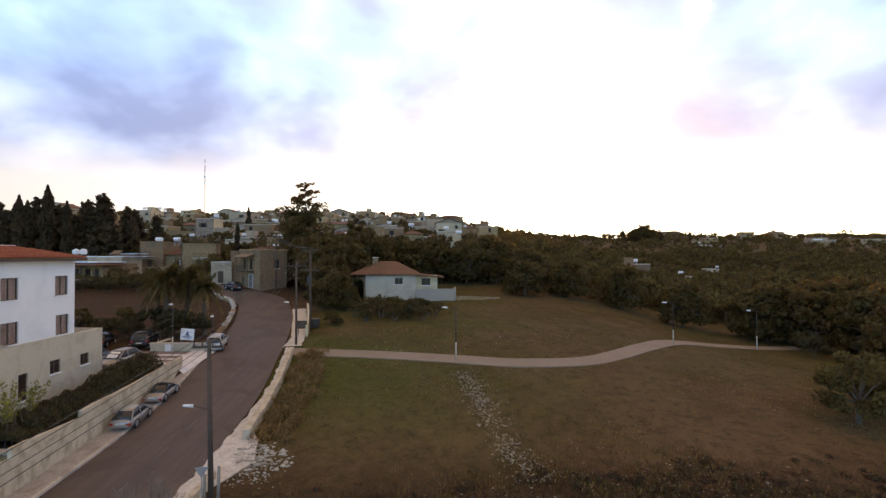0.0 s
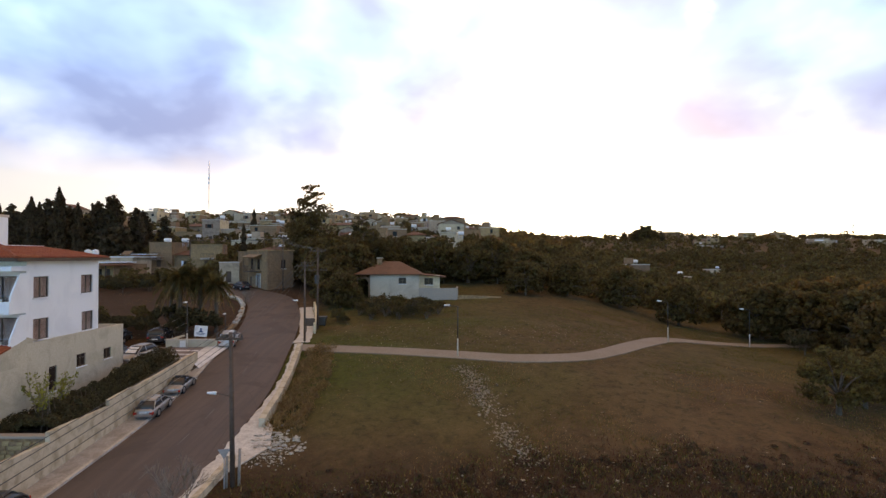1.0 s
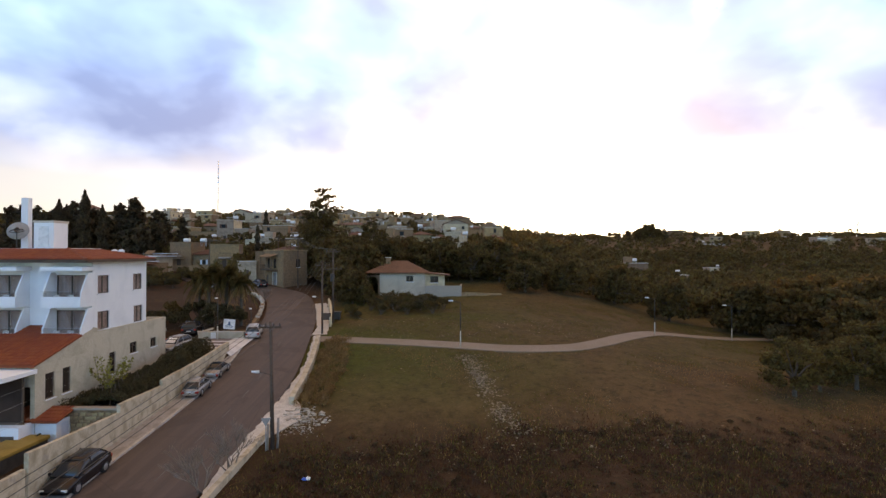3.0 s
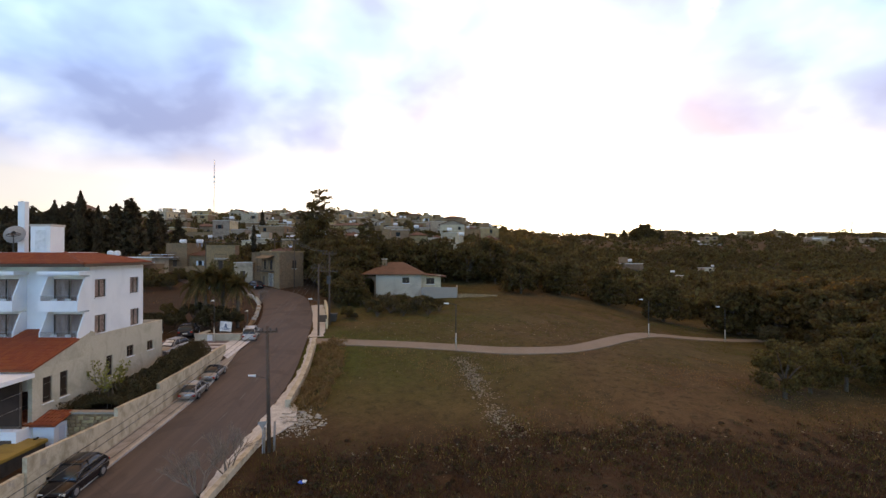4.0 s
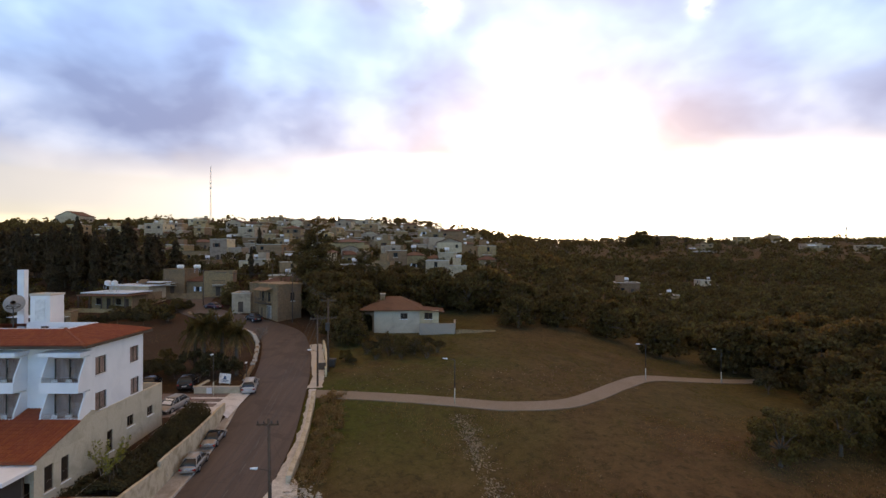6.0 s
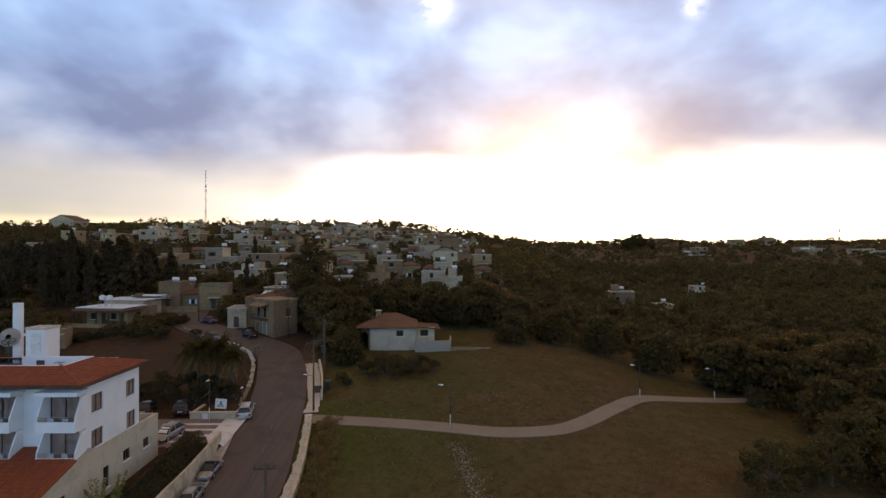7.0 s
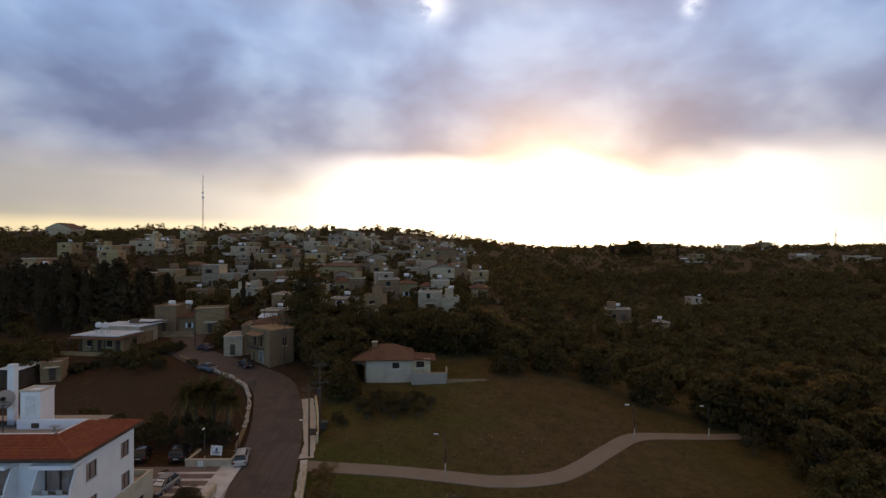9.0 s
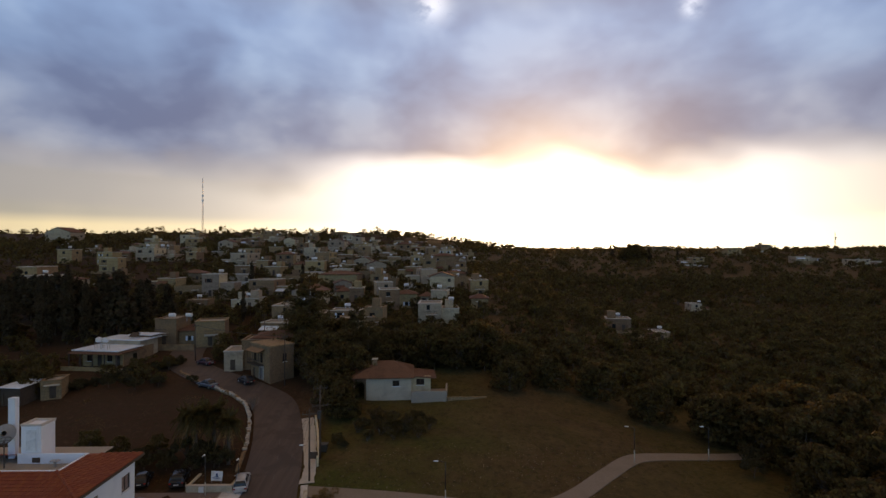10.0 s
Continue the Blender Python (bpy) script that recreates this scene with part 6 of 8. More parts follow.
    solo("terrace", Geo().box(-3.6, 2.2, 86.65, 92.0, 5.6, 7.2), M["concrete"], "plain concrete terrace behind its wall", "terrace", "structure")


hip_house()


def stone_house():
    """Two-storey stone house on the bend, its corner to the field, with a timber balcony."""
    x, y, w, d, h = -30.5, 95.3, 5.0, 7.2, 6.8
    z = S(x, y + 1) - 0.1
    ob = thing("stone_house", pose(x, y, z, 0, 0, 47), "two-storey old stone house with covered timber balcony", "house")
    f = pose(0, 0, 0)
    wall_part(ob, f, w, -1.0, h, [(2.6, 3.5, 3.7, 5.3)], M["rough_stone"], 0.4)
    window_part(ob, f, 2.6, 3.5, 3.7, 5.3, frame_mat=M["dark_frame"], curtain=False)
    s = pose(0, d, 0, 0, 0, -90)
    holes = [(0.6, 1.5, 0.3, 2.2), (3.3, 4.6, 0.3, 2.6), (1.0, 2.0, 3.5, 5.4), (3.4, 4.4, 3.5, 5.4)]
    wall_part(ob, pose(0, d, 0, 0, 0, -90), d - 0.4, -1.0, h, holes, M["rough_stone"], 0.4)
    for q in holes:
        if q[2] < 1:
            part("door", Geo().box(q[0], q[1], 0.15, 0.22, q[2], q[3]), M["old_timber"] if q[0] > 1.6 else M["dark_frame"], ob, at=s)
        else:
            window_part(ob, s, *q, frame_mat=M["dark_frame"], curtain=False, sill=False)
    wall_part(ob, pose(w, 0.4, 0, 0, 0, 90), d - 0.4, -1.0, h, [], M["rough_stone"], 0.4)
    wall_part(ob, pose(w - 0.4, d, 0, 0, 0, 180), w - 0.8, -1.0, h, [], M["rough_stone"], 0.4)
    part("cornice", Geo().box(-0.18, w + 0.18, -0.18, d + 0.18, h + 0.003, h + 0.25), M["cream"], ob, bevel=0.03)
    part("door_surround", Geo().box(3.1, 3.3, -0.06, 0.1, 0.3, 2.8), M["pale_concrete"], ob, at=s)
    part("door_surround", Geo().box(4.6, 4.8, -0.06, 0.1, 0.3, 2.8), M["pale_concrete"], ob, at=s)
    part("lintel", Geo().box(3.1, 4.8, -0.07, 0.1, 2.603, 2.85), M["pale_concrete"], ob, at=s)
    bal = part("balcony", Geo().box(0.5, 5.0, -1.2, -0.003, 3.1, 3.28), M["dark_frame"], ob, at=s)
    for k in range(19):
        part("baluster", Geo().box(0.52 + k * 0.245, 0.56 + k * 0.245, -1.18, -1.14, 3.28, 4.15), M["dark_frame"], bal)
    part("handrail", Geo().box(0.5, 5.0, -1.2, -1.12, 4.15, 4.23), M["dark_frame"], bal)
    for xx in (0.55, 2.7, 4.9):
        part("post", Geo().box(xx, xx + 0.08, -1.19, -1.11, 4.23, 5.75), M["dark_frame"], bal)
    part("balcony_roof", Geo().put([(0.3, -1.5, 5.7), (5.2, -1.5, 5.7), (5.2, 0, 6.15), (0.3, 0, 6.15), (0.3, -1.5, 5.8), (5.2, -1.5, 5.8), (5.2, 0, 6.25), (0.3, 0, 6.25)], [(3, 2, 1, 0), (4, 5, 6, 7), (0, 1, 5, 4), (1, 2, 6, 5), (3, 0, 4, 7)]), M["cream"], ob, at=s)
    for k in range(3):
        part("step", Geo().box(1.0, 4.4, -1.6 + k * 0.4, -0.003, -0.5 + k * 0.16, -0.342 + k * 0.16), M["pale_concrete"], ob, at=f)


stone_house()
village_house(-33.0, 106.5, 9.0, 5.2, "tile", 5, 7.0, "brown stone house with low tiled roofs behind the bend")
# brown range behind the white cottage
village_house(-35.5, 103.5, 6.5, 5.6, "stone", 6, 7.0, "brown stone house with tiled lean-to behind the road")


def veranda_house():
    """Flat-roofed house with stacked roof slabs and a veranda."""
    x, y = -68.2, 104.0
    z = 8.5
    ob = thing("veranda_house", pose(x, y, z, 0, 0, -9), "single-storey house with pale slab roofs and brown veranda", "house")
    f = pose(-4.6, 1.4, 0)
    holes = [(1.0, 2.2, 1.0, 2.3), (3.4, 4.4, 0.1, 2.3), (5.6, 6.8, 1.0, 2.3), (7.7, 8.6, 0.1, 2.3)]
    wall_part(ob, f, 9.2, -1.0, 3.2, holes, M["cream"])
    wall_part(ob, pose(4.6, 1.65, 0, 0, 0, 90), 8.5, -1.0, 3.2, [(2.5, 3.8, 1.0, 2.2)], M["cream"])
    wall_part(ob, pose(-4.6, 10.15, 0, 0, 0, -90), 8.5, -1.0, 3.2, [], M["cream"])
    wall_part(ob, pose(4.6, 10.4, 0, 0, 0, 180), 9.2, -1.0, 3.2, [], M["cream"])
    for q in holes:
        if q[2] > 0.5:
            window_part(ob, f, *q, frame_mat=M["dark_frame"], curtain=False)
        else:
            part("door", Geo().box(q[0], q[1], 0.1, 0.16, q[2], q[3]), M["dark_frame"], ob, at=f)
    part("main_roof", Geo().box(-5.3, 5.3, -0.6, 6.6, 3.45, 3.65), M["sheet"], ob, "pale grey slab roof")
    part("upper_room", Geo().box(-5.2, 4.4, 6.63, 12.0, -1.0, 4.5), M["backlit_white"], ob)
    part("upper_roof", Geo().box(-5.6, 5.2, 6.2, 12.4, 4.503, 4.68), M["sheet"], ob, "pale grey slab roof")
    part("upper_roof_edge", Geo().box(-1.0, 5.0, 9.5, 13.0, 5.1, 5.22), M["sheet"], ob, "pale grey slab roof")
    part("upper_back_room", Geo().box(0.0, 4.3, 9.9, 11.9, 4.69, 5.09), M["cream"], ob)
    part("veranda_roof", Geo().put([(-5.6, -1.3, 2.95), (5.6, -1.3, 2.95), (5.0, -0.35, 3.2), (-5.0, -0.35, 3.2), (-5.6, -1.3, 3.1), (5.6, -1.3, 3.1), (5.0, -0.35, 3.36), (-5.0, -0.35, 3.36)], [(3, 2, 1, 0), (4, 5, 6, 7), (0, 1, 5, 4), (1, 2, 6, 5), (2, 3, 7, 6), (3, 0, 4, 7)]), M["far_tile"], ob, "red-brown veranda roof")
    part("veranda_side_roof", Geo().put([(5.603, -1.3, 2.95), (5.6, 6.0, 2.95), (4.95, 6.0, 3.2), (5.003, -0.34, 3.2), (5.603, -1.3, 3.1), (5.6, 6.0, 3.1), (4.95, 6.0, 3.36), (5.003, -0.34, 3.36)], [(3, 2, 1, 0), (4, 5, 6, 7), (0, 1, 5, 4), (1, 2, 6, 5), (2, 3, 7, 6), (3, 0, 4, 7)]), M["far_tile"], ob)
    for xx in (-5.3, -2.7, 0.0, 2.7, 5.3):
        part("post", Geo().box(xx - 0.09, xx + 0.09, -1.25, -1.07, -0.4, 3.0), M["dark_frame"], ob)
    part("veranda_floor", Geo().box(-6.8, 6.8, -1.5, 1.39, -1.2, -0.1), M["concrete"], ob)
    part("low_wall", Geo().box(-6.8, 6.8, -1.7, -1.503, -1.2, 0.5), M["cream"], ob)
    m = pose(x, y, z, 0, 0, -9)
    for dx in (-0.7, 0.9):
        q = m @ Vector((dx, 1.2, 3.65))
        water_tank(q.x, q.y, q.z, 1.15, True)
    q = m @ Vector((1.6, 8.4, 4.68))
    sp = thing("solar_panel", pose(q.x, q.y, q.z, 0, 0, -9), "tilted rooftop solar water panel on a frame", "solar panel")
    part("panel", Geo().box(-1.0, 1.0, -0.7, 0.7, 0, 0.08), M["car_glass"], sp, at=pose(0, 0, 0.7, 35, 0, 0))
    for xx in (-0.8, 0.8):
        part("leg", Geo().tube((xx, 0.5, 0), (xx, 0.5, 1.1), 0.03), M["metal"], sp)


veranda_house()


def shed():
    ob = thing("shed", pose(-70.6, 85.7, S(-70, 87), 0, 0, -7), "low dark timber shed with pale sheet roof behind the apartment block", "shed")
    m = pose(-1.8, 0, 0)
    wall_part(ob, m, 3.6, -0.6, 2.9, [(0.5, 1.4, 0, 2.0)], M["dark_frame"])
    wall_part(ob, pose(1.8, 0.25, 0, 0, 0, 90), 4.3, -0.6, 2.9, [], M["dark_frame"])
    wall_part(ob, pose(-1.8, 4.55, 0, 0, 0, -90), 4.3, -0.6, 2.9, [], M["dark_frame"])
    wall_part(ob, pose(1.8, 4.8, 0, 0, 0, 180), 3.6, -0.6, 2.9, [], M["dark_frame"])
    part("door", Geo().box(0.5, 1.4, 0.1, 0.16, 0, 2.0), M["dark_frame"], ob, at=m)
    part("roof", Geo().put([(-2.1, -0.4, 2.92), (2.1, -0.4, 2.92), (2.1, 5.2, 3.2), (-2.1, 5.2, 3.2), (-2.1, -0.4, 3.0), (2.1, -0.4, 3.0), (2.1, 5.2, 3.28), (-2.1, 5.2, 3.28)], [(3, 2, 1, 0), (4, 5, 6, 7), (0, 1, 5, 4), (1, 2, 6, 5), (2, 3, 7, 6), (3, 0, 4, 7)]), M["sheet"], ob, "pale sheet roof")


shed()
village_house(-65.9, 88.4, 3.0, 2.4, "stone", 20, 4.0, "small grey stone outhouse beside the shed")


def roof_clutter():
    """Loose things on the sunken terrace of the apartment block."""
    d = thing("satellite_dish", pose(-37.6, 44.6, 13.2, 0, 0, 20), "large satellite dish with dark ring frame on a mast", "satellite dish")
    part("mast", Geo().tube((0, 0, 0), (0, 0, 2.4), 0.05), M["dark_metal"], d)
    bowl, n = Geo(), 20
    v = [(0.85 * s / 4 * math.cos(2 * math.pi * k / n), 0.28 * (s / 4) ** 2, 0.85 * s / 4 * math.sin(2 * math.pi * k / n)) for s in range(1, 5) for k in range(n)]
    f = [(r * n + k, r * n + (k + 1) % n, (r + 1) * n + (k + 1) % n, (r + 1) * n + k) for r in range(3) for k in range(n)]
    bowl.put(v, f + [tuple(range(n))])
    part("bowl", bowl, M["dish"], d, at=pose(-0.6, 1.6, 2.6, -20, 0, 0), smooth=True)
    ring = Geo()
    for k in range(18):
        a, b = 2 * math.pi * k / 18, 2 * math.pi * (k + 1) / 18
        ring.tube((0.5 * math.cos(a), 0.5 * math.sin(a), 0), (0.5 * math.cos(b), 0.5 * math.sin(b), 0), 0.035, 0.035, 5)
    ring.tube((-0.5, 0, 0), (0.5, 0, 0), 0.03).tube((0, -0.5, 0), (0, 0.5, 0), 0.03)
    part("ring", ring, M["dark_metal"], d, at=pose(0, 0, 2.42, 20, 0, 0))
    for k, (x, y) in enumerate(((-38.4, 43.2), (-40.6, 43.6))):
        t = thing("roof_table", pose(x, y, 13.2), "low pale table on the roof terrace", "table", "tables on the roof terrace")
        part("top", Geo().box(-0.7, 0.7, -0.4, 0.4, 0.7, 0.75), M["cream"], t)
        for lx in (-0.6, 0.6):
            for ly in (-0.32, 0.32):
                part("leg", Geo().box(lx - 0.03, lx + 0.03, ly - 0.03, ly + 0.03, 0, 0.7), M["metal"], t)
    v = thing("vent_cowl", pose(-33.4, 44.9, 13.2), "grey metal ventilation cowl on the terrace", "vent")
    part("pipe", Geo().tube((0, 0, 0), (0, 0, 0.45), 0.1), M["metal"], v)
    part("cap", Geo().box(-0.35, 0.35, -0.2, 0.2, 0.45, 0.55), M["metal"], v, bevel=0.02)


roof_clutter()


def mast(x, y, top):
    ob = thing("radio_mast", (x, y, S(x, y)), "slender steel lattice radio mast on the hilltop", "radio mast")
    h = top - S(x, y)
    for k in range(3):
        a = 2 * math.pi * k / 3
        part("leg", Geo().tube((0.9 * math.cos(a), 0.9 * math.sin(a), 0), (0.22 * math.cos(a), 0.22 * math.sin(a), h), 0.12, 0.07, 6), M["metal"], ob)
    br, n = Geo(), 24
    for i in range(n):
        for k in range(3):
            r0, r1 = 0.9 - 0.68 * i / n, 0.9 - 0.68 * (i + 1) / n
            a, b = 2 * math.pi * k / 3, 2 * math.pi * (k + 1) / 3
            br.tube((r0 * math.cos(a), r0 * math.sin(a), h * i / n), (r1 * math.cos(b), r1 * math.sin(b), h * (i + 1) / n), 0.05, 0.05, 4)
    part("bracing", br, M["metal"], ob)
    for zz in (h * 0.62, h * 0.7):
        part("dish", Geo().tube((0.3, -0.6, zz), (0.3, -0.9, zz), 0.8, 0.9, 12), M["tank"], ob)


mast(-194.9, 434.0, 93.5)
mast(449.0, 560.0, 54.0)


def courtyard():
    """Entrance court below the lean-to: kiosk, container, stone terrace wall."""
    k = thing("kiosk", pose(-27.95, 34.75, 0.3), "small white kiosk with red tiled roof", "kiosk")
    wall_part(k, pose(-1.5, 0, 0), 3.0, -0.3, 1.95, [], M["white"], 0.15)
    wall_part(k, pose(1.5, 0.15, 0, 0, 0, 90), 1.3, -0.3, 1.95, [(0.3, 1.0, 0.0, 1.75)], M["white"], 0.15)
    part("door", Geo().box(0.3, 1.0, 0.05, 0.1, 0, 1.75), M["sheet"], k, at=pose(1.5, 0.15, 0, 0, 0, 90))
    part("roof", Geo().put([(-1.75, -0.3, 1.95), (1.75, -0.3, 1.95), (1.75, 1.5, 2.45), (-1.75, 1.5, 2.45), (-1.75, -0.3, 2.03), (1.75, -0.3, 2.03), (1.75, 1.5, 2.53), (-1.75, 1.5, 2.53)], [(3, 2, 1, 0), (4, 5, 6, 7), (0, 1, 5, 4), (1, 2, 6, 5), (2, 3, 7, 6), (3, 0, 4, 7)]), M["tile"], k)
    tagged(tile_slope("roof_tiles", k, None, (-1.75, -0.3, 2.03), (1.75, -0.3, 2.03), (-1.75, 1.5, 2.53), (1.75, 1.5, 2.53), M["tile"]), kind="stuff")
    c = thing("container", pose(-26.4, 32.0, -0.45), "mustard-topped dark storage container in the court", "container")
    part("body", Geo().box(-2.2, -0.25, -1.6, 2.3, 0, 1.75), M["dark_metal"], c, bevel=0.03)
    part("lid", Geo().box(-2.3, -0.15, -1.7, 2.4, 1.753, 2.0), M["mustard"], c, bevel=0.04)
    part("handle", Geo().tube((-0.9, 2.1, 2.0), (-0.6, 2.1, 2.16), 0.05), M["rubber"], c)
    t = [(-26.7, 36.25), (-24.4, 36.25), (-22.85, 36.25)]
    wall_line("terrace_retaining_wall", t, 0.4, [2.66, 2.66, 2.66], [0.2, 0.2, 0.2], M["rough_stone"], "rubble-stone terrace wall with concrete coping", rough=0.03)
    solo("court_floor", Geo().put([(-46, 20, -0.35), (-22.85, 20, -0.35), (-22.85, 36, 0.62), (-46, 36, 0.62)], [(0, 1, 2, 3)]), M["concrete"], "plain concrete entrance court", "court", "structure")


courtyard()


def terrace_stones():
    """Rubble blocks standing proud of the terrace wall."""
    wall = bpy.data.objects["terrace_retaining_wall"]
    r = random.Random(8)
    kinds = []
    for k in range(5):
        g = Geo()
        w, h = r.uniform(0.14, 0.24), r.uniform(0.09, 0.13)
        v = [(sx * w * r.uniform(0.85, 1.1), y, sz * h * r.uniform(0.85, 1.1)) for y in (0.0, -0.07) for sx, sz in ((-1, -1), (1, -1), (1, 1), (-1, 1))]
        g.put(v, [(4, 5, 6, 7), (0, 1, 5, 4), (1, 2, 6, 5), (2, 3, 7, 6), (3, 0, 4, 7)])
        kinds.append(g.mesh("stone", M["rock_wall"]))
    for row in range(8):
        x = -26.5 + r.uniform(0, 0.3)
        while x < -23.1:
            ob = part("stone", r.choice(kinds), None, wall)
            ob.matrix_basis = Matrix.Translation((x, 36.05, 0.62 + row * 0.25 + r.uniform(-0.02, 0.02)))
            x += r.uniform(0.36, 0.5)
    part("coping", Geo().box(-26.75, -22.86, 35.98, 36.52, 2.663, 2.82), M["concrete"], wall, "concrete coping", bevel=0.02)


M["rock_wall"] = material("terrace_stone", (0.27, 0.185, 0.095), (0.40, 0.285, 0.155), 0.92, 5, 2.0, 0.4, per_object=0.45)
terrace_stones()
# tanks on village roofs
for hx, hy, hz in ((-70, 169, 7.4), (-58.5, 122.6, 5.7), (-62.5, 122.6, 5.7), (-8, 153, 6.1), (2, 157, 4.8), (-35, 139, 5.3), (-51, 169, 5.8), (-22, 131, 5.9), (-128, 243, 6.8), (-86, 228, 6.2), (5, 139, 5.5), (-48, 208, 5.8), (-131, 174, 6.3), (-135, 243, 6.8), (60, 164, 4.1)):
    water_tank(hx, hy, S(hx, hy - 1) - 0.05 + hz - 0.5, 1.0)

# ---- vegetation ----


def cards(name, corners, mat):
    """A mesh of separate four-cornered leaves; corners: n x 4 x 3."""
    n = len(corners)
    me = bpy.data.meshes.new(name)
    me.vertices.add(4 * n), me.loops.add(4 * n), me.polygons.add(n)
    me.vertices.foreach_set("co", np.asarray(corners, dtype=np.float32).ravel())
    me.loops.foreach_set("vertex_index", np.arange(4 * n, dtype=np.int32))
    me.polygons.foreach_set("loop_start", np.arange(0, 4 * n, 4, dtype=np.int32))
    me.materials.append(mat)
    me.update(calc_edges=True)
    return me


def leaf_cards(rng, centres, size, droop=0.0, long=1.6):
    """Diamond leaves, one at each centre, turned at random."""
    n = len(centres)
    a = rng.normal(size=(n, 3))
    a[:, 2] -= droop
    a /= np.linalg.norm(a, axis=1, keepdims=True)
    b = np.cross(a, rng.normal(size=(n, 3)))
    b /= np.linalg.norm(b, axis=1, keepdims=True) + 1e-9
    s = size * rng.uniform(0.6, 1.3, (n, 1))
    return np.stack([centres - a * s * long / 2, centres + b * s / 2, centres + a * s * long / 2, centres - b * s / 2], 1)


def clumps(rng, points, radii, per):
    """Points scattered in lumps, denser towards each lump's skin."""
    out = []
    for p, r in zip(points, radii):
        d = rng.normal(size=(per, 3))
        d /= np.linalg.norm(d, axis=1, keepdims=True)
        out.append(np.array(p) + d * (r * rng.uniform(0.45, 1.0, (per, 1)) ** 0.6) * np.array([1, 1, 0.75]))
    return np.concatenate(out)


def broad_crown(rng, h, spread, lumps, low=-0.35):
    """Lump centres of a round, uneven crown, and their radii."""
    pts, rad = [], []
    for _ in range(lumps):
        a, e = rng.uniform(0, 2 * math.pi), rng.uniform(low, 1.0)
        r = spread * rng.uniform(0.45, 1.0) * math.sqrt(max(0.05, 1 - max(e, 0) ** 2 * 0.8))
        pts.append((r * math.cos(a), r * math.sin(a), h * 0.62 + e * h * 0.32))
        rad.append(spread * rng.uniform(0.20, 0.36))
    return pts, rad


def broad_tree(seed, h, spread, leaf, label, lumps=34, per=150, size=0.30, trunk=0.22, name="tree", bark="bark", low=-0.35):
    rng = np.random.default_rng(seed)
    ob = thing(name, (0, 0, 0), label, name)
    pts, rad = broad_crown(rng, h, spread, lumps, low)
    t = Geo()
    fork = h * 0.30
    lean = rng.uniform(-0.25, 0.25, 2)
    t.tube((0, 0, -0.3), (lean[0] * 0.5, lean[1] * 0.5, fork), trunk, trunk * 0.72, 9)
    part("trunk", t, M[bark], ob, smooth=True)
    limbs = Geo()
    for k in range(0, lumps, 3):
        p = Vector(pts[k])
        mid = Vector((lean[0] * 0.5, lean[1] * 0.5, fork)).lerp(p, 0.5) + Vector((0, 0, 0.15 * h * 0.3))
        limbs.tube((lean[0] * 0.5, lean[1] * 0.5, fork - 0.1), mid, trunk * 0.45, trunk * 0.28, 6).tube(mid, p, trunk * 0.28, trunk * 0.08, 5)
    part("branchwork", limbs, M[bark], ob)
    part("crown", cards("crown", leaf_cards(rng, clumps(rng, pts, rad, per), size), M[leaf]), None, ob)
    return ob


def pine_tree(seed, h, label, leaf="pine", tiers=18, width=0.26, size=0.34, per=95):
    rng = np.random.default_rng(seed)
    ob = thing("pine_tree", (0, 0, 0), label, "tree")
    part("trunk", Geo().tube((0, 0, -0.3), (0.1, 0.05, h * 0.97), h * 0.017, 0.03, 9), M["bark"], ob, smooth=True)
    limbs, pts, rad = Geo(), [], []
    for k in range(tiers):
        t = 0.2 + 0.78 * k / tiers
        for _ in range(5):
            reach = h * width * (1.05 - t) ** 0.75 * rng.uniform(0.4, 1.2)
            a = rng.uniform(0, 2 * math.pi)
            tip = (reach * math.cos(a), reach * math.sin(a), h * (t + rng.uniform(-0.04, 0.04)) + reach * rng.uniform(0.0, 0.4))
            limbs.tube((0.05, 0, h * t - 0.2), tip, 0.07, 0.02, 5)
            for s in (0.55, 0.98):
                pts.append(tuple(np.array(tip) * (s, s, 1) - np.array((0, 0, (1 - s) * 0.4))))
                rad.append(max(0.26, reach * rng.uniform(0.22, 0.34)))
    pts.append((0.1, 0, h * 0.98)), rad.append(0.32)
    part("branchwork", limbs, M["bark"], ob)
    part("crown", cards("crown", leaf_cards(rng, np.concatenate([clumps(rng, [q], [r], int(np.clip(per * (r / 0.9) ** 1.5, 9, per * 1.6))) for q, r in zip(pts, rad)]), size, 0.2, 2.2), M[leaf]), None, ob)
    return ob


def cypress_tree(seed, h, label):
    rng = np.random.default_rng(seed)
    ob = thing("cypress_tree", (0, 0, 0), label, "tree")
    part("trunk", Geo().tube((0, 0, -0.3), (0, 0, h * 0.9), 0.2, 0.04, 8), M["bark"], ob, smooth=True)
    n = 5200
    t = rng.uniform(0.05, 1.0, n)
    r = h * 0.085 * np.sin(np.pi * np.clip(t * 0.88 + 0.12, 0, 1)) ** 0.7 * (0.85 + 0.25 * np.sin(t * 23 + rng.uniform(0, 6)))
    a = rng.uniform(0, 2 * np.pi, n)
    r = r * (1 + 0.22 * np.sin(a * 3 + t * 14)) * rng.uniform(0.55, 1.05, n)
    c = np.stack([r * np.cos(a), r * np.sin(a), t * h], 1)
    part("crown", cards("crown", leaf_cards(rng, c, 0.26, -1.2, 2.4), M["cypress"]), None, ob)
    return ob


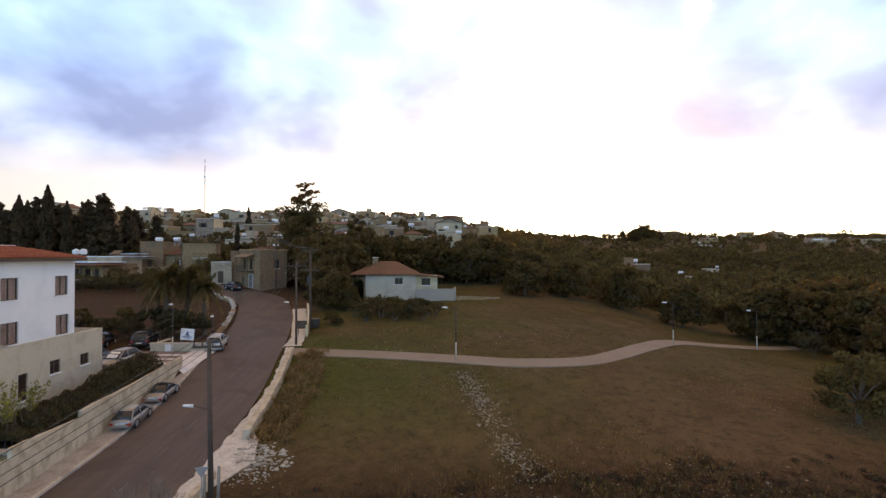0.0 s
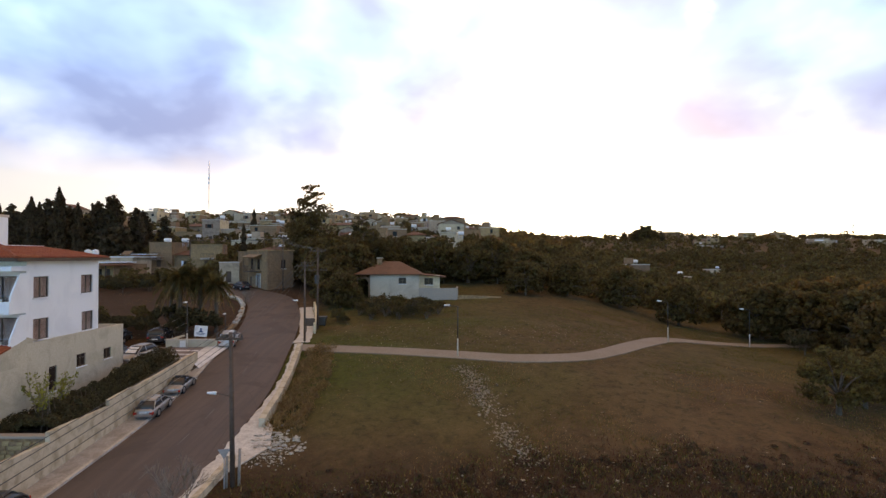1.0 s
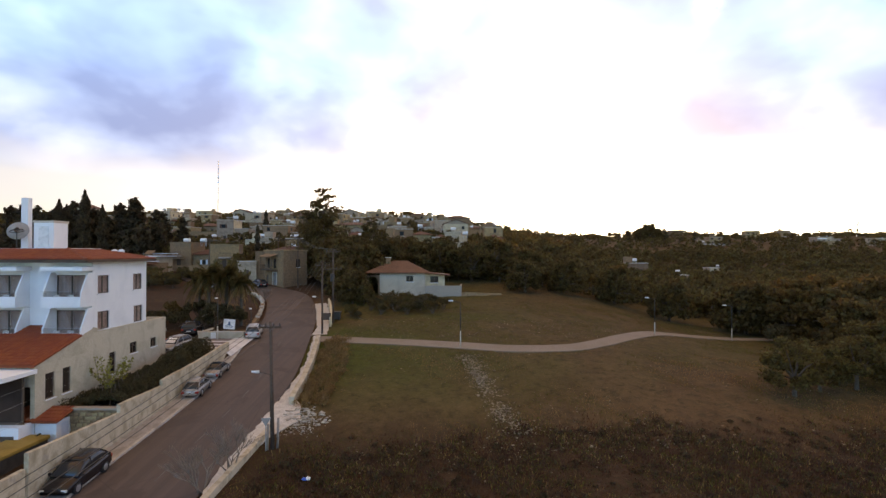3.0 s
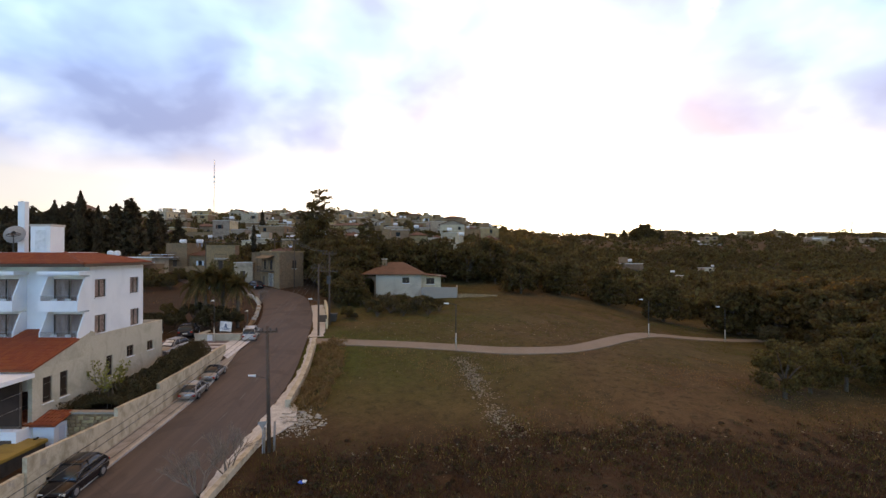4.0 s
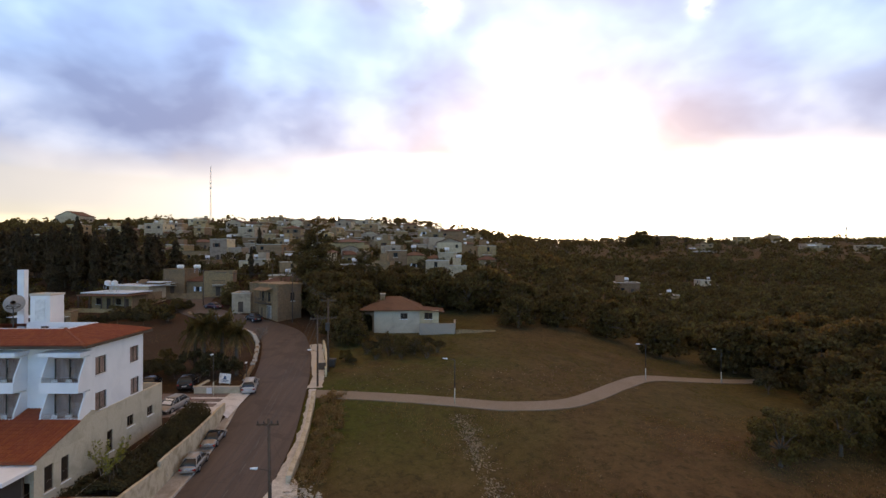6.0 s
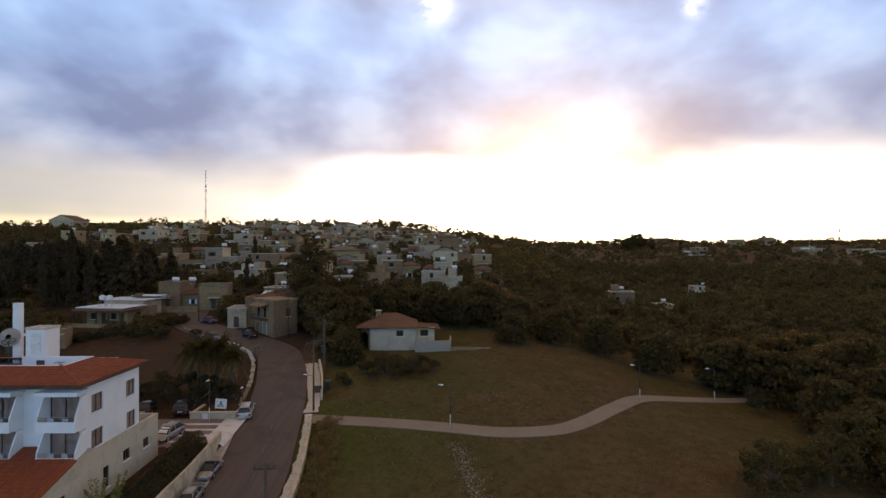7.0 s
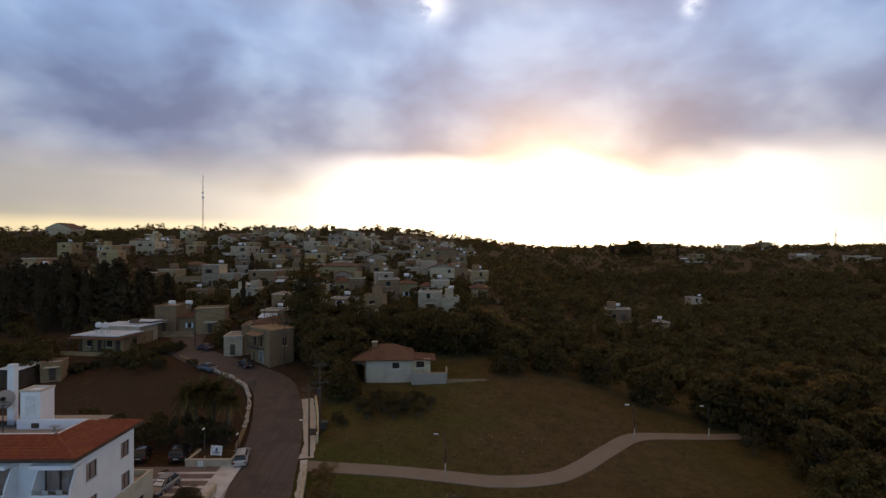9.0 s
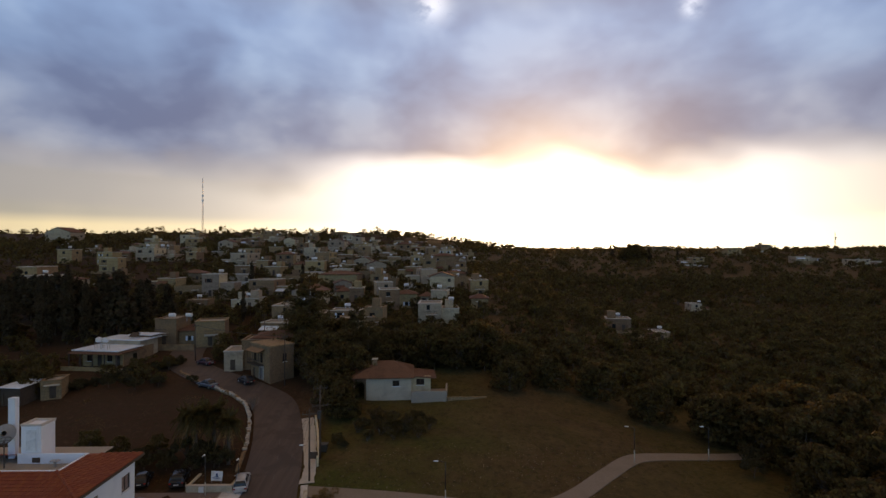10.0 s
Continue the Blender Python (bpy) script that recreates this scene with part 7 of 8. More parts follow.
def palm_tree(seed, h, label):
    rng = np.random.default_rng(seed)
    ob = thing("palm_tree", (0, 0, 0), label, "palm tree")
    t = Geo()
    for k in range(10):
        t.tube((0, 0, h * k / 10 - 0.1), (0, 0, h * (k + 1) / 10), 0.30 - 0.006 * k, 0.25 - 0.006 * k, 9)
    part("trunk", t, M["bark"], ob)
    for k in range(52):
        a, lift = 2 * math.pi * k / 52 * 5.2 + rng.uniform(-0.2, 0.2), rng.uniform(-0.9, 1.35)
        length, quads, prev = rng.uniform(2.3, 3.0), [], None
        for s in range(13):
            u = s / 12
            out = length * (u - 0.16 * u * u) * math.cos(lift * 0.7)
            z = h + math.sin(lift) * length * u - 0.75 * u * u * length * math.cos(lift)
            p = np.array([out * math.cos(a), out * math.sin(a), z])
            if prev is not None:
                w = np.array([-math.sin(a), math.cos(a), 0.0])
                d = p - prev
                for side in (-1, 1):
                    for q in (0.0, 0.33, 0.66):
                        root = prev + d * q
                        tip = root + side * w * 0.5 * math.sin(math.pi * min(0.9 * u + 0.15, 1)) + d * 1.2 + np.array([0, 0, rng.uniform(-0.42, 0.12)])
                        quads.append([root, root + d * 0.45 + np.array([0, 0, 0.03]), tip, tip - d * 0.1 - np.array([0, 0, 0.03])])
            prev = p
        part("frond", cards("frond", np.array(quads), M["leaf"] if lift > -0.55 else M["dry"]), None, ob)
    return ob


def plant(proto, x, y, size, turn, z=None, label=""):
    m = Matrix.Translation((x, y, (float(level(x, y)) if z is None else z) - 0.05)) @ pose(0, 0, 0, 0, 0, turn) @ Matrix.Scale(size, 4)
    ob = copy_thing(proto, m)
    return tagged(ob, label) if label else ob


def first(proto, x, y, size, turn, z=None):
    """Move the original itself to its place."""
    proto.matrix_basis = Matrix.Translation((x, y, (float(level(x, y)) if z is None else z) - 0.05)) @ pose(0, 0, 0, 0, 0, turn) @ Matrix.Scale(size, 4)
    return proto


rnd = random.Random(11)
# tall pine beside the bend, and its neighbours
big_pine = pine_tree(3, 19.5, "tall loose-limbed pine above the bend", width=0.40, per=70, size=0.25)
plant(big_pine, -15.8, 106, 0.66, 80)
plant(big_pine, -29.5, 113, 0.6, 200)
plant(big_pine, -12.5, 98, 0.55, 300)
first(big_pine, -26.3, 108, 0.98, 20)
cyp = cypress_tree(5, 17.5, "dark narrow columnar cypress tree in the grove")
for x, y, s in ((-91.5, 120, 0.94), (-90.5, 121, 0.87), (-82.6, 122, 0.86), (-100, 121, 0.92), (-87.5, 123, 0.84), (-52, 140, 0.5), (-61, 172, 0.62), (-45, 176, 0.55)):
    plant(cyp, x, y, s, rnd.uniform(0, 360))
first(cyp, -86.5, 121.5, 1.06, 0)
conifer = pine_tree(9, 16.5, "dense dark conifer in the garden grove", "cypress", 22, 0.24, 0.56, 20)
for x, y, s in ((-79.5, 128, 0.90), (-74.5, 130.5, 0.82), (-71, 137, 0.66), (-79.5, 131, 0.94), (-91, 128, 0.94), (-94, 128, 0.96), (-102, 122, 0.92), (-108, 126, 0.9), (-84, 131, 0.92), (-76, 136, 0.76)):
    plant(conifer, x, y, s, rnd.uniform(0, 360))
for k in range(26):
    x, y = -122 + 52 * ((k * 0.618) % 1.0), 118 + 26 * ((k * 0.382 + 0.1) % 1.0)
    if x < -80 or y > 130:
        plant(conifer, x, y, rnd.uniform(0.6, 0.85), rnd.uniform(0, 360))
for x, y, s in ((181, 424, 0.7), (152, 428, 0.65), (206, 425, 0.6)):
    plant(conifer, x, y, s, rnd.uniform(0, 360), label="tall dark pine standing on the far ridge")
first(conifer, -77.5, 126.5, 1.02, 40)
olive = broad_tree(21, 5.2, 2.6, "leaf", "rounded olive tree with dense grey-green crown", 40, 90, 0.21, low=-1.0)
carob = broad_tree(22, 7.0, 3.8, "pine", "broad dark carob tree with low spreading crown", 64, 48, 0.40, 0.3, low=-1.45)
for x, y, s in ((30.4, 45.4, 0.98), (33.8, 47.0, 0.8), (37.6, 47.6, 0.95), (42.0, 50.5, 1.1), (-3.6, 77.0, 0.42), (-13.0, 80.0, 0.6), (-13.4, 71.4, 0.36), (-37.5, 69.5, 0.5), (-42.5, 69.0, 0.5), (-47, 70, 0.6), (-51, 95.5, 0.45), (-58.5, 101.0, 0.62), (-53.5, 103.5, 0.55), (-75.5, 98.5, 0.75), (-79, 101.5, 0.8)):
    plant(olive, x, y, s, rnd.uniform(0, 360))
first(olive, -6.2, 76.0, 0.5, 15)
for x, y, s in ((47, 81, 1.15), (57, 74, 1.2), (62, 84, 1.25), (52.5, 70, 1.1), (58, 62, 1.2), (48, 60.5, 0.95), (63, 76, 1.3), (45.5, 52, 0.9), (52, 47, 1.0), (60, 52, 1.2), (70, 66, 1.3), (55.5, 82, 1.2), (47, 84, 1.0), (38, 88, 0.95), (-16.6, 84.0, 0.78), (-14.8, 80.5, 0.7), (-17, 88, 0.95), (-14.8, 92.5, 1.15), (-20.5, 97.5, 1.25), (-25.0, 104, 1.25), (-19.5, 94, 1.1), (-23.0, 101, 1.2), (-17.5, 100, 1.25), (-11.5, 102, 1.2), (-6.0, 104, 1.1), (-1.0, 106, 1.2), (5.0, 104, 1.1), (10.0, 108, 1.2), (-21, 111, 1.2), (-9, 112, 1.15), (16, 101, 1.0), (14, 92, 0.8), (22, 96, 0.9), (31, 95, 1.0), (-44.6, 108.5, 0.5), (-70, 90, 0.7), (-77, 92, 0.8), (-72, 80, 0.6), (43, 45, 0.75), (66, 44, 1.1), (160, 420, 1.7), (167, 421, 2.1), (174, 424, 1.6)):
    plant(carob, x, y, s, rnd.uniform(0, 360))
first(carob, 50.5, 76.5, 1.05, 0)
palm = palm_tree(31, 6.6, "short date palm with drooping fronds behind the court")
for x, y, s in ((-29.1, 67.5, 0.98), (-26.8, 66.6, 0.86), (-33.1, 68.5, 0.84)):
    plant(palm, x, y, s, rnd.uniform(0, 360))
first(palm, -31.0, 66.4, 1.0, 0)
shrub = broad_tree(41, 2.0, 1.25, "hedge", "low dark bush at the field's edge", 22, 90, 0.13, 0.06, "bush")
spots = [(-30.5, 64.4, 0.9), (-34, 64.8, 1.0), (-37, 65.2, 1.0), (-40, 65.6, 1.1), (-43, 66, 1.1), (-35.5, 66.8, 0.9), (-38.8, 67.2, 0.9), (-28.2, 65.5, 1.0), (-26.8, 66.5, 0.9), (-30.2, 66.2, 1.5), (-27.8, 66.0, 1.3), (-32.6, 67.4, 1.5), (-4.4, 74.4, 0.8), (-7.0, 75.0, 0.8), (-8.6, 77.2, 0.9), (-2.0, 78.6, 0.8), (-12.2, 70.6, 0.5), (-10.6, 76.0, 0.9), (44, 68, 1.3), (46.5, 72.5, 1.3), (49, 66, 1.4), (-45.2, 95.6, 0.8), (-50.5, 94, 1.0), (-54, 92.5, 1.1), (-57, 95.5, 1.0), (-59.5, 93.8, 0.9)]
for x, y, s in spots:
    plant(shrub, x, y, s, rnd.uniform(0, 360))
first(shrub, -9.5, 73.4, 0.6, 0)


def fig_shrub(x, y, h, seed):
    """Upright many-stemmed shrub with sparse yellow leaves along the stems."""
    rng = np.random.default_rng(seed)
    ob = thing("shrub", (x, y, float(level(x, y)) - 0.05), "yellowing many-stemmed fig shrub against the limestone wall", "shrub")
    stems, leaves = Geo(), []
    for k in range(9):
        a, lean = rng.uniform(0, 2 * math.pi), rng.uniform(0.2, 1.3)
        p = Vector((0.15 * math.cos(a), 0.15 * math.sin(a), 0))
        way = Vector((lean * math.cos(a), lean * math.sin(a), 1)).normalized()
        n = 7
        for s in range(n):
            q = p + way * (h * rng.uniform(0.75, 1.1) / n)
            stems.tube(p, q, 0.035 * (1 - s / n) + 0.008, 0.03 * (1 - (s + 1) / n) + 0.008, 5)
            if s > 1:
                for _ in range(7):
                    leaves.append(np.array(p.lerp(q, rng.random())) + rng.normal(0, 0.07, 3))
            way = (way + Vector((rng.uniform(-0.12, 0.12), rng.uniform(-0.12, 0.12), 0.08))).normalized()
            p = q
    part("stemwork", stems, M["grey_bark"], ob)
    tagged(part("leafage", cards("leafage", leaf_cards(rng, np.array(leaves), 0.13, 0.3, 1.9), M["yellow_leaf"]), None, ob), "sparse yellow-green leaves", kind="stuff")


fig_shrub(-26.2, 39.4, 3.4, 51)
fig_shrub(-26.7, 41.2, 3.0, 52)


def hedge():
    rng = np.random.default_rng(61)
    n = 46000
    y = rng.uniform(36.8, 52.2, n)
    mid = np.interp(y, [37, 46, 55], [-24.6, -24.5, -25.2])
    half = np.interp(y, [37, 40, 50, 55], [1.3, 1.45, 1.5, 1.3])
    x = mid + half * rng.uniform(-1, 1, n)
    top = np.interp(y, [37, 40, 44, 47, 51, 55], [3.45, 3.75, 4.2, 4.8, 5.0, 4.8]) + 0.16 * np.sin(y * 2.1) + 0.12 * np.sin(y * 5.3 + x * 3)
    edge = 1 - np.abs(x - mid) / half
    z = 2.9 + (top - 2.9) * np.clip(rng.uniform(0.3, 1.05, n), 0, 1) * np.clip(0.55 + edge, 0, 1)
    ob = thing("hedge", (-24.6, 46, 2.9), "dark clipped hedge behind the garden wall", "hedge")
    c = leaf_cards(rng, np.stack([x, y, z], 1), 0.085)
    part("foliage", cards("foliage", c, M["hedge"]), None, ob, at=Matrix.Translation((24.6, -46, -2.9)))
    stems = Geo()
    for k in range(30):
        yy = 37.4 + k * 0.49
        stems.tube((-24.6, yy, 2.4), (-24.6 + rnd.uniform(-0.4, 0.4), yy, 4.2), 0.04, 0.015, 5)
    part("stems", stems, M["bark"], ob, at=Matrix.Translation((24.6, -46, -2.9)))


hedge()


def foundation_planting():
    rng = np.random.default_rng(62)
    pts, rad = [], []
    for k in range(70):
        y = rng.uniform(36.9, 44.0)
        x = rng.uniform(-27.6, -25.6)
        pts.append((x, y, float(level(x, y)) + rng.uniform(0.0, 0.45))), rad.append(rng.uniform(0.25, 0.5))
    tagged(new("low_planting", cards("low_planting", leaf_cards(rng, clumps(rng, pts, rad, 170), 0.085), M["hedge"])), "low dark planting at the foot of the limestone wall", "shrubs", kind="stuff")


foundation_planting()


def hedgerow():
    """An overgrown row between the bare plot and the houses above it."""
    rng = np.random.default_rng(64)
    pts, rad = [], []
    for k in range(150):
        y = 88 + 20.5 * rng.random()
        x = float(np.interp(y, [88, 92, 100, 108.5], [-75, -66.5, -59.0, -52.4])) + rng.normal(0, 0.7)
        pts.append((x, y, S(x, y) + rng.uniform(0.1, 1.3))), rad.append(rng.uniform(0.4, 0.8))
    tagged(new("hedgerow", cards("hedgerow", leaf_cards(rng, clumps(rng, pts, rad, 110), 0.20), M["hedge"])), "overgrown dark hedgerow along the edge of the bare plot", "hedgerow", kind="stuff")


hedgerow()


def bare_bush(x, y, h, seed, label="leafless grey bush beside the low wall", bark="grey_bark"):
    r = random.Random(seed)
    ob = thing("bare_bush", (x, y, S(x, y)), label, "bush")
    g, tips = Geo(), []

    def grow(p, way, length, radius, depth):
        q = p + way * length
        g.tube(p, q, radius, radius * 0.65, 5, False)
        if depth < 2:
            tips.append(q[:])
        if depth:
            for _ in range(3):
                w = (way + Vector((r.uniform(-0.8, 0.8), r.uniform(-0.8, 0.8), r.uniform(-0.2, 0.6)))).normalized()
                grow(p.lerp(q, r.uniform(0.5, 1)), w, length * r.uniform(0.55, 0.8), radius * 0.6, depth - 1)

    for _ in range(5):
        grow(Vector((r.uniform(-0.2, 0.2), r.uniform(-0.2, 0.2), -0.1)), Vector((r.uniform(-0.6, 0.6), r.uniform(-0.6, 0.6), 1)).normalized(), h * 0.4, 0.045, 4)
    part("twigwork", g, M[bark], ob)
    if bark == "bark":
        rng = np.random.default_rng(seed)
        c = np.repeat(np.array(tips), 2, 0)
        tagged(part("leafage", cards("leafage", leaf_cards(rng, c + rng.normal(0, 0.10, c.shape), 0.10, 0.2, 2.0), M["pine"]), None, ob), "sparse dark leaves", kind="stuff")


bare_bush(-13.3, 31.5, 3.2, 3)
bare_bush(-13.9, 29.2, 3.4, 4)
for k, (x, y, h) in enumerate(((-11.2, 75.0, 3.0), (-9.4, 72.6, 2.6), (-7.6, 74.2, 3.6), (-5.8, 72.8, 3.2), (-4.0, 75.2, 3.8), (-2.2, 73.4, 3.0), (-6.4, 77.6, 4.0), (-0.6, 76.4, 2.8), (-9.0, 78.6, 3.8), (-3.0, 79.0, 3.4))):
    bare_bush(x, y, h * 0.72, 20 + k, "brown twiggy shrub on the slope below the bungalow", "bark")
bare_bush(-30.0, 84.0, 2.4, 5, "leafless shrub at the outside of the bend")


def scatter_blades(name, rng, xy, size, mat, label, category, tall=1.0):
    """Tufts of thin blades on the ground."""
    n = len(xy)
    z = level(xy[:, 0], xy[:, 1])
    p = np.stack([xy[:, 0], xy[:, 1], z - 0.02], 1)
    a = rng.uniform(0, 2 * np.pi, n)
    s = size * rng.uniform(0.5, 1.4, n)
    side = np.stack([np.cos(a), np.sin(a), 0 * a], 1) * (s * 0.16)[:, None]
    lean = np.stack([rng.normal(0, 0.35, n) * s, rng.normal(0, 0.35, n) * s, s * tall], 1)
    c = np.stack([p - side, p + side, p + lean + side * 0.2, p + lean - side * 0.2], 1)
    ob = new(name, cards(name, c, mat))
    return tagged(ob, label, category, kind="stuff")


def field(rng, n, x0, x1, y0, y1, keep):
    x, y = rng.uniform(x0, x1, n), rng.uniform(y0, y1, n)
    ok = keep(x, y) & (near_line(path_line, x, y) > 1.3) & (near_line(center, x, y) > 4.75)
    return np.stack([x[ok], y[ok]], 1)


def bumps(x, y, f, o):
    return np.sin(x * f + o) * np.cos(y * f * 1.3 - o) + 0.6 * np.sin(x * f * 2.3 + y * f * 1.7 + o * 2)


g = np.random.default_rng(71)
scatter_blades("grass", g, field(g, 80000, -13, 46, 24, 57, lambda x, y: bumps(x, y, 0.25, 1.0) > -0.3), 0.10, M["grass"], "short green weeds over the field", "grass")
scatter_blades("dry_grass", g, field(g, 50000, -13, 46, 24, 58, lambda x, y: bumps(x, y, 0.3, 4.0) > 0.1), 0.11, M["dry"], "short dry grass over the field", "dry grass")
scatter_blades("bank_grass", g, field(g, 60000, -15, 50, 58, 86, lambda x, y: (x > -14.5) & (bumps(x, y, 0.33, 3.0) > -0.5)), 0.11, M["grass"], "rough grass on the bank above the path", "grass")
scatter_blades("terrace_grass", g, field(g, 26000, -60, -26, 62, 92, lambda x, y: bumps(x, y, 0.3, 2.0) > 0.5), 0.13, M["dry"], "dry grass over the bare dark plot", "dry grass")


def weed_bank():
    """Rusty weeds along the field side of the low wall, in separate tussocks."""
    rng = np.random.default_rng(73)
    pts, rad = [], []
    for k in range(125):
        y = rng.uniform(41.5, 60)
        x = np.interp(y, [42, 51, 60], [-11.9, -12.7, -13.9]) + 2.6 * rng.random() ** 1.7
        pts.append((x, y, float(slope(x, y)) + rng.uniform(0.05, 0.45))), rad.append(rng.uniform(0.22, 0.6))
    c = clumps(rng, pts, rad, 170)
    c = c + rng.normal(0, 0.10, c.shape)
    leaf = leaf_cards(rng, c, 0.042, -1.6, 5.5)
    pick = rng.random(len(c)) < 0.86
    tagged(new("weed_bank", cards("weed_bank", leaf[pick], M["dry"])), "rusty dry weeds along the low wall", "weeds", kind="stuff")
    tagged(new("green_weed_bank", cards("green_weed_bank", leaf[~pick], M["leaf"])), "green weeds growing through the dry ones by the wall", "weeds", kind="stuff")


weed_bank()


def scrub_edge(x):
    return np.interp(x, [-12, -8, -3, 2, 5, 9, 16, 23, 33, 48], [32.4, 33.6, 34.4, 35.2, 36.8, 37.2, 38.2, 39.4, 38.4, 41.0])


def scrub():
    """Dark thorny scrub and dead stalks, a closed cover across the near edge of the field."""
    rng = np.random.default_rng(77)
    pts, rad = [], []
    for k in range(700):
        x = rng.uniform(-11.4, 48)
        y = scrub_edge(x) - 12 * rng.random() ** 1.2 + rng.normal(0, 1.0)
        pts.append((x, y, float(slope(x, y)) + rng.uniform(-0.05, 0.12))), rad.append(rng.uniform(0.15, 0.42))
    c = leaf_cards(rng, clumps(rng, pts, rad, 70), 0.075, -0.6, 3.0)
    pick = rng.random(len(c)) < 0.45
    tagged(new("scrub", cards("scrub", c[pick], M["hedge"])), "dark thorny scrub along the near edge of the field", "scrub", kind="stuff")
    tagged(new("dry_scrub", cards("dry_scrub", c[~pick], M["scrub"])), "reddish dry scrub along the near edge of the field", "scrub", kind="stuff")
    for name, n, size, mat, label in (("dead_stalks", 60000, 0.17, "scrub", "reddish dead stalks along the near edge of the field"), ("pale_stalks", 7000, 0.20, "dry", "thin straw-coloured stalks among the dry scrub"), ("low_weeds", 30000, 0.16, "grass", "low green weeds between the dry stalks")):
        x = rng.uniform(-11.6, 48, n)
        y = scrub_edge(x) + 0.7 * np.sin(x * 1.3) + 0.5 * np.sin(x * 3.7) + rng.normal(0, 1.5, n) - 12 * rng.random(n) ** 1.1
        keep = bumps(x, y, 0.6, 2.0) > (-1.2 if mat == "scrub" else -0.1)
        scatter_blades(name, rng, np.stack([x[keep], y[keep]], 1), size, M[mat], label, name.replace("_", " "), 1.0)


M["scrub"] = material("red_dry_scrub", (0.066, 0.031, 0.017), (0.125, 0.062, 0.033), 0.9, 3.0, 0.8, 0.0, per_island=0.7, thin=0.25)
scrub()


def woodland():
    """Far trees between and behind the houses: crowns of leaf cards on short trunks."""
    rng = np.random.default_rng(81)
    protos, far_protos = [], []
    for k in range(5):
        pts, rad = broad_crown(rng, 6.0, 2.6, 16, -0.8)
        protos.append(leaf_cards(rng, clumps(rng, pts, rad, 8), 0.64, 0, 1.6))
        pts, rad = broad_crown(rng, 5.6, 2.5, 10, -0.6)
        far_protos.append(leaf_cards(rng, clumps(rng, pts, rad, 6), 0.84, 0, 1.4))
    homes = np.array([(o.matrix_basis.translation.x, o.matrix_basis.translation.y + 3.5) for o in scene.objects if o.name.startswith(("village_house", "stone_house", "bungalow", "veranda_house"))])
    parts, trunks = {"leaf": [], "pine": []}, Geo()
    count = 0
    for trial in range(17000):
        y = 96 + 560 * rng.random() ** 1.35
        x = rng.uniform(-0.95, 0.95) * (y + 20)
        if trial % 3 == 0:
            y = rng.uniform(98, 330)
            x = rng.uniform(18, 0.95 * (y + 20))
        grown = 1.0
        if trial % 6 in (2, 4):
            y = rng.uniform(122, 350)
            x = rng.uniform(-75 - (y - 122) * 0.35, 16 + (y - 122) * 0.06)
        if trial % 90 == 3:
            x, y, grown = rng.uniform(-260, 60), rng.uniform(400, 490), rng.uniform(1.05, 1.4)
        if trial % 7 == 5:
            x, y = rng.uniform(-290, -72), rng.uniform(138, 430)
        if trial % 7 == 6:
            y = rng.uniform(300, 620)
            x = rng.uniform(0.06, 0.95) * (y + 20)
        if trial % 60 == 1:
            x, y = rng.uniform(-14, 26), rng.uniform(103, 124)
        d = np.hypot(homes[:, 0] - x, homes[:, 1] - y).min()
        front = ((np.abs(homes[:, 0] - x) < 6.5) & (homes[:, 1] - y > 0) & (homes[:, 1] - y < 13)).any()
        s = rng.uniform(0.55, 1.15) * (1.0 if y < 250 else 1.25) * grown
        village = -190 < x < 20 + y * 0.06 and y < 360
        if village:
            s *= 0.78
        if d < (4.6 if village else 8.0) or (front and s > 0.9) or near_line(center, np.array([x]), np.array([y]))[0] < 6:
            continue
        if y < 100 and x > -20 and x < 45:
            continue
        z = float(slope(x, y)) + 4.0 * noise.noise((x * 0.012, y * 0.012, 9.3)) * float(ease(200, 420, y))
        a = rng.uniform(0, 2 * math.pi)
        rot = np.array([[math.cos(a), -math.sin(a), 0], [math.sin(a), math.cos(a), 0], [0, 0, 1]])
        c = (protos if y < 190 or grown > 1 else far_protos)[rng.integers(5)] @ rot.T * np.array([s, s, s * rng.uniform(0.75, 1.2)]) + np.array([x, y, z - 1.5 * s])
        parts["leaf" if rng.random() < 0.45 else "pine"].append(c)
        trunks.tube((x, y, z - 0.5), (x, y, z + 2.2 * s), 0.2 * s, 0.12 * s, 4, False)
        count += 1
        if count >= 7400:
            break
    tagged(new("woodland", cards("woodland", np.concatenate(parts["pine"]), M["pine"])), "dark evergreen trees covering the slopes round the village", "woodland", kind="stuff")
    tagged(new("orchard_trees", cards("orchard_trees", np.concatenate(parts["leaf"]), M["leaf"])), "olive-green trees among the village houses", "woodland", kind="stuff")
    solo("woodland_trunks", trunks, M["bark"], "brown trunks of the far trees", "tree trunks", "stuff")


woodland()


# ---- loose stones ----


def stone_meshes(count, seed):
    out = []
    r = random.Random(seed)
    for k in range(count):
        bm = bmesh.new()
        bmesh.ops.create_icosphere(bm, subdivisions=1, radius=1.0)
        o = Vector((r.uniform(0, 50), r.uniform(0, 50), 0))
        for v in bm.verts:
            v.co *= 0.75 + 0.5 * noise.noise(v.co * 1.2 + o)
            v.co.z *= 0.7
        me = bpy.data.meshes.new("stone")
        bm.to_mesh(me)
        bm.free()
        me.materials.append(M["rock_piece"])
        out.append(me)
    return out


M["rock_piece"] = material("pale_loose_stone", (0.20, 0.145, 0.09), (0.36, 0.27, 0.18), 0.92, 4, 2.0, 0.3, per_object=0.5)


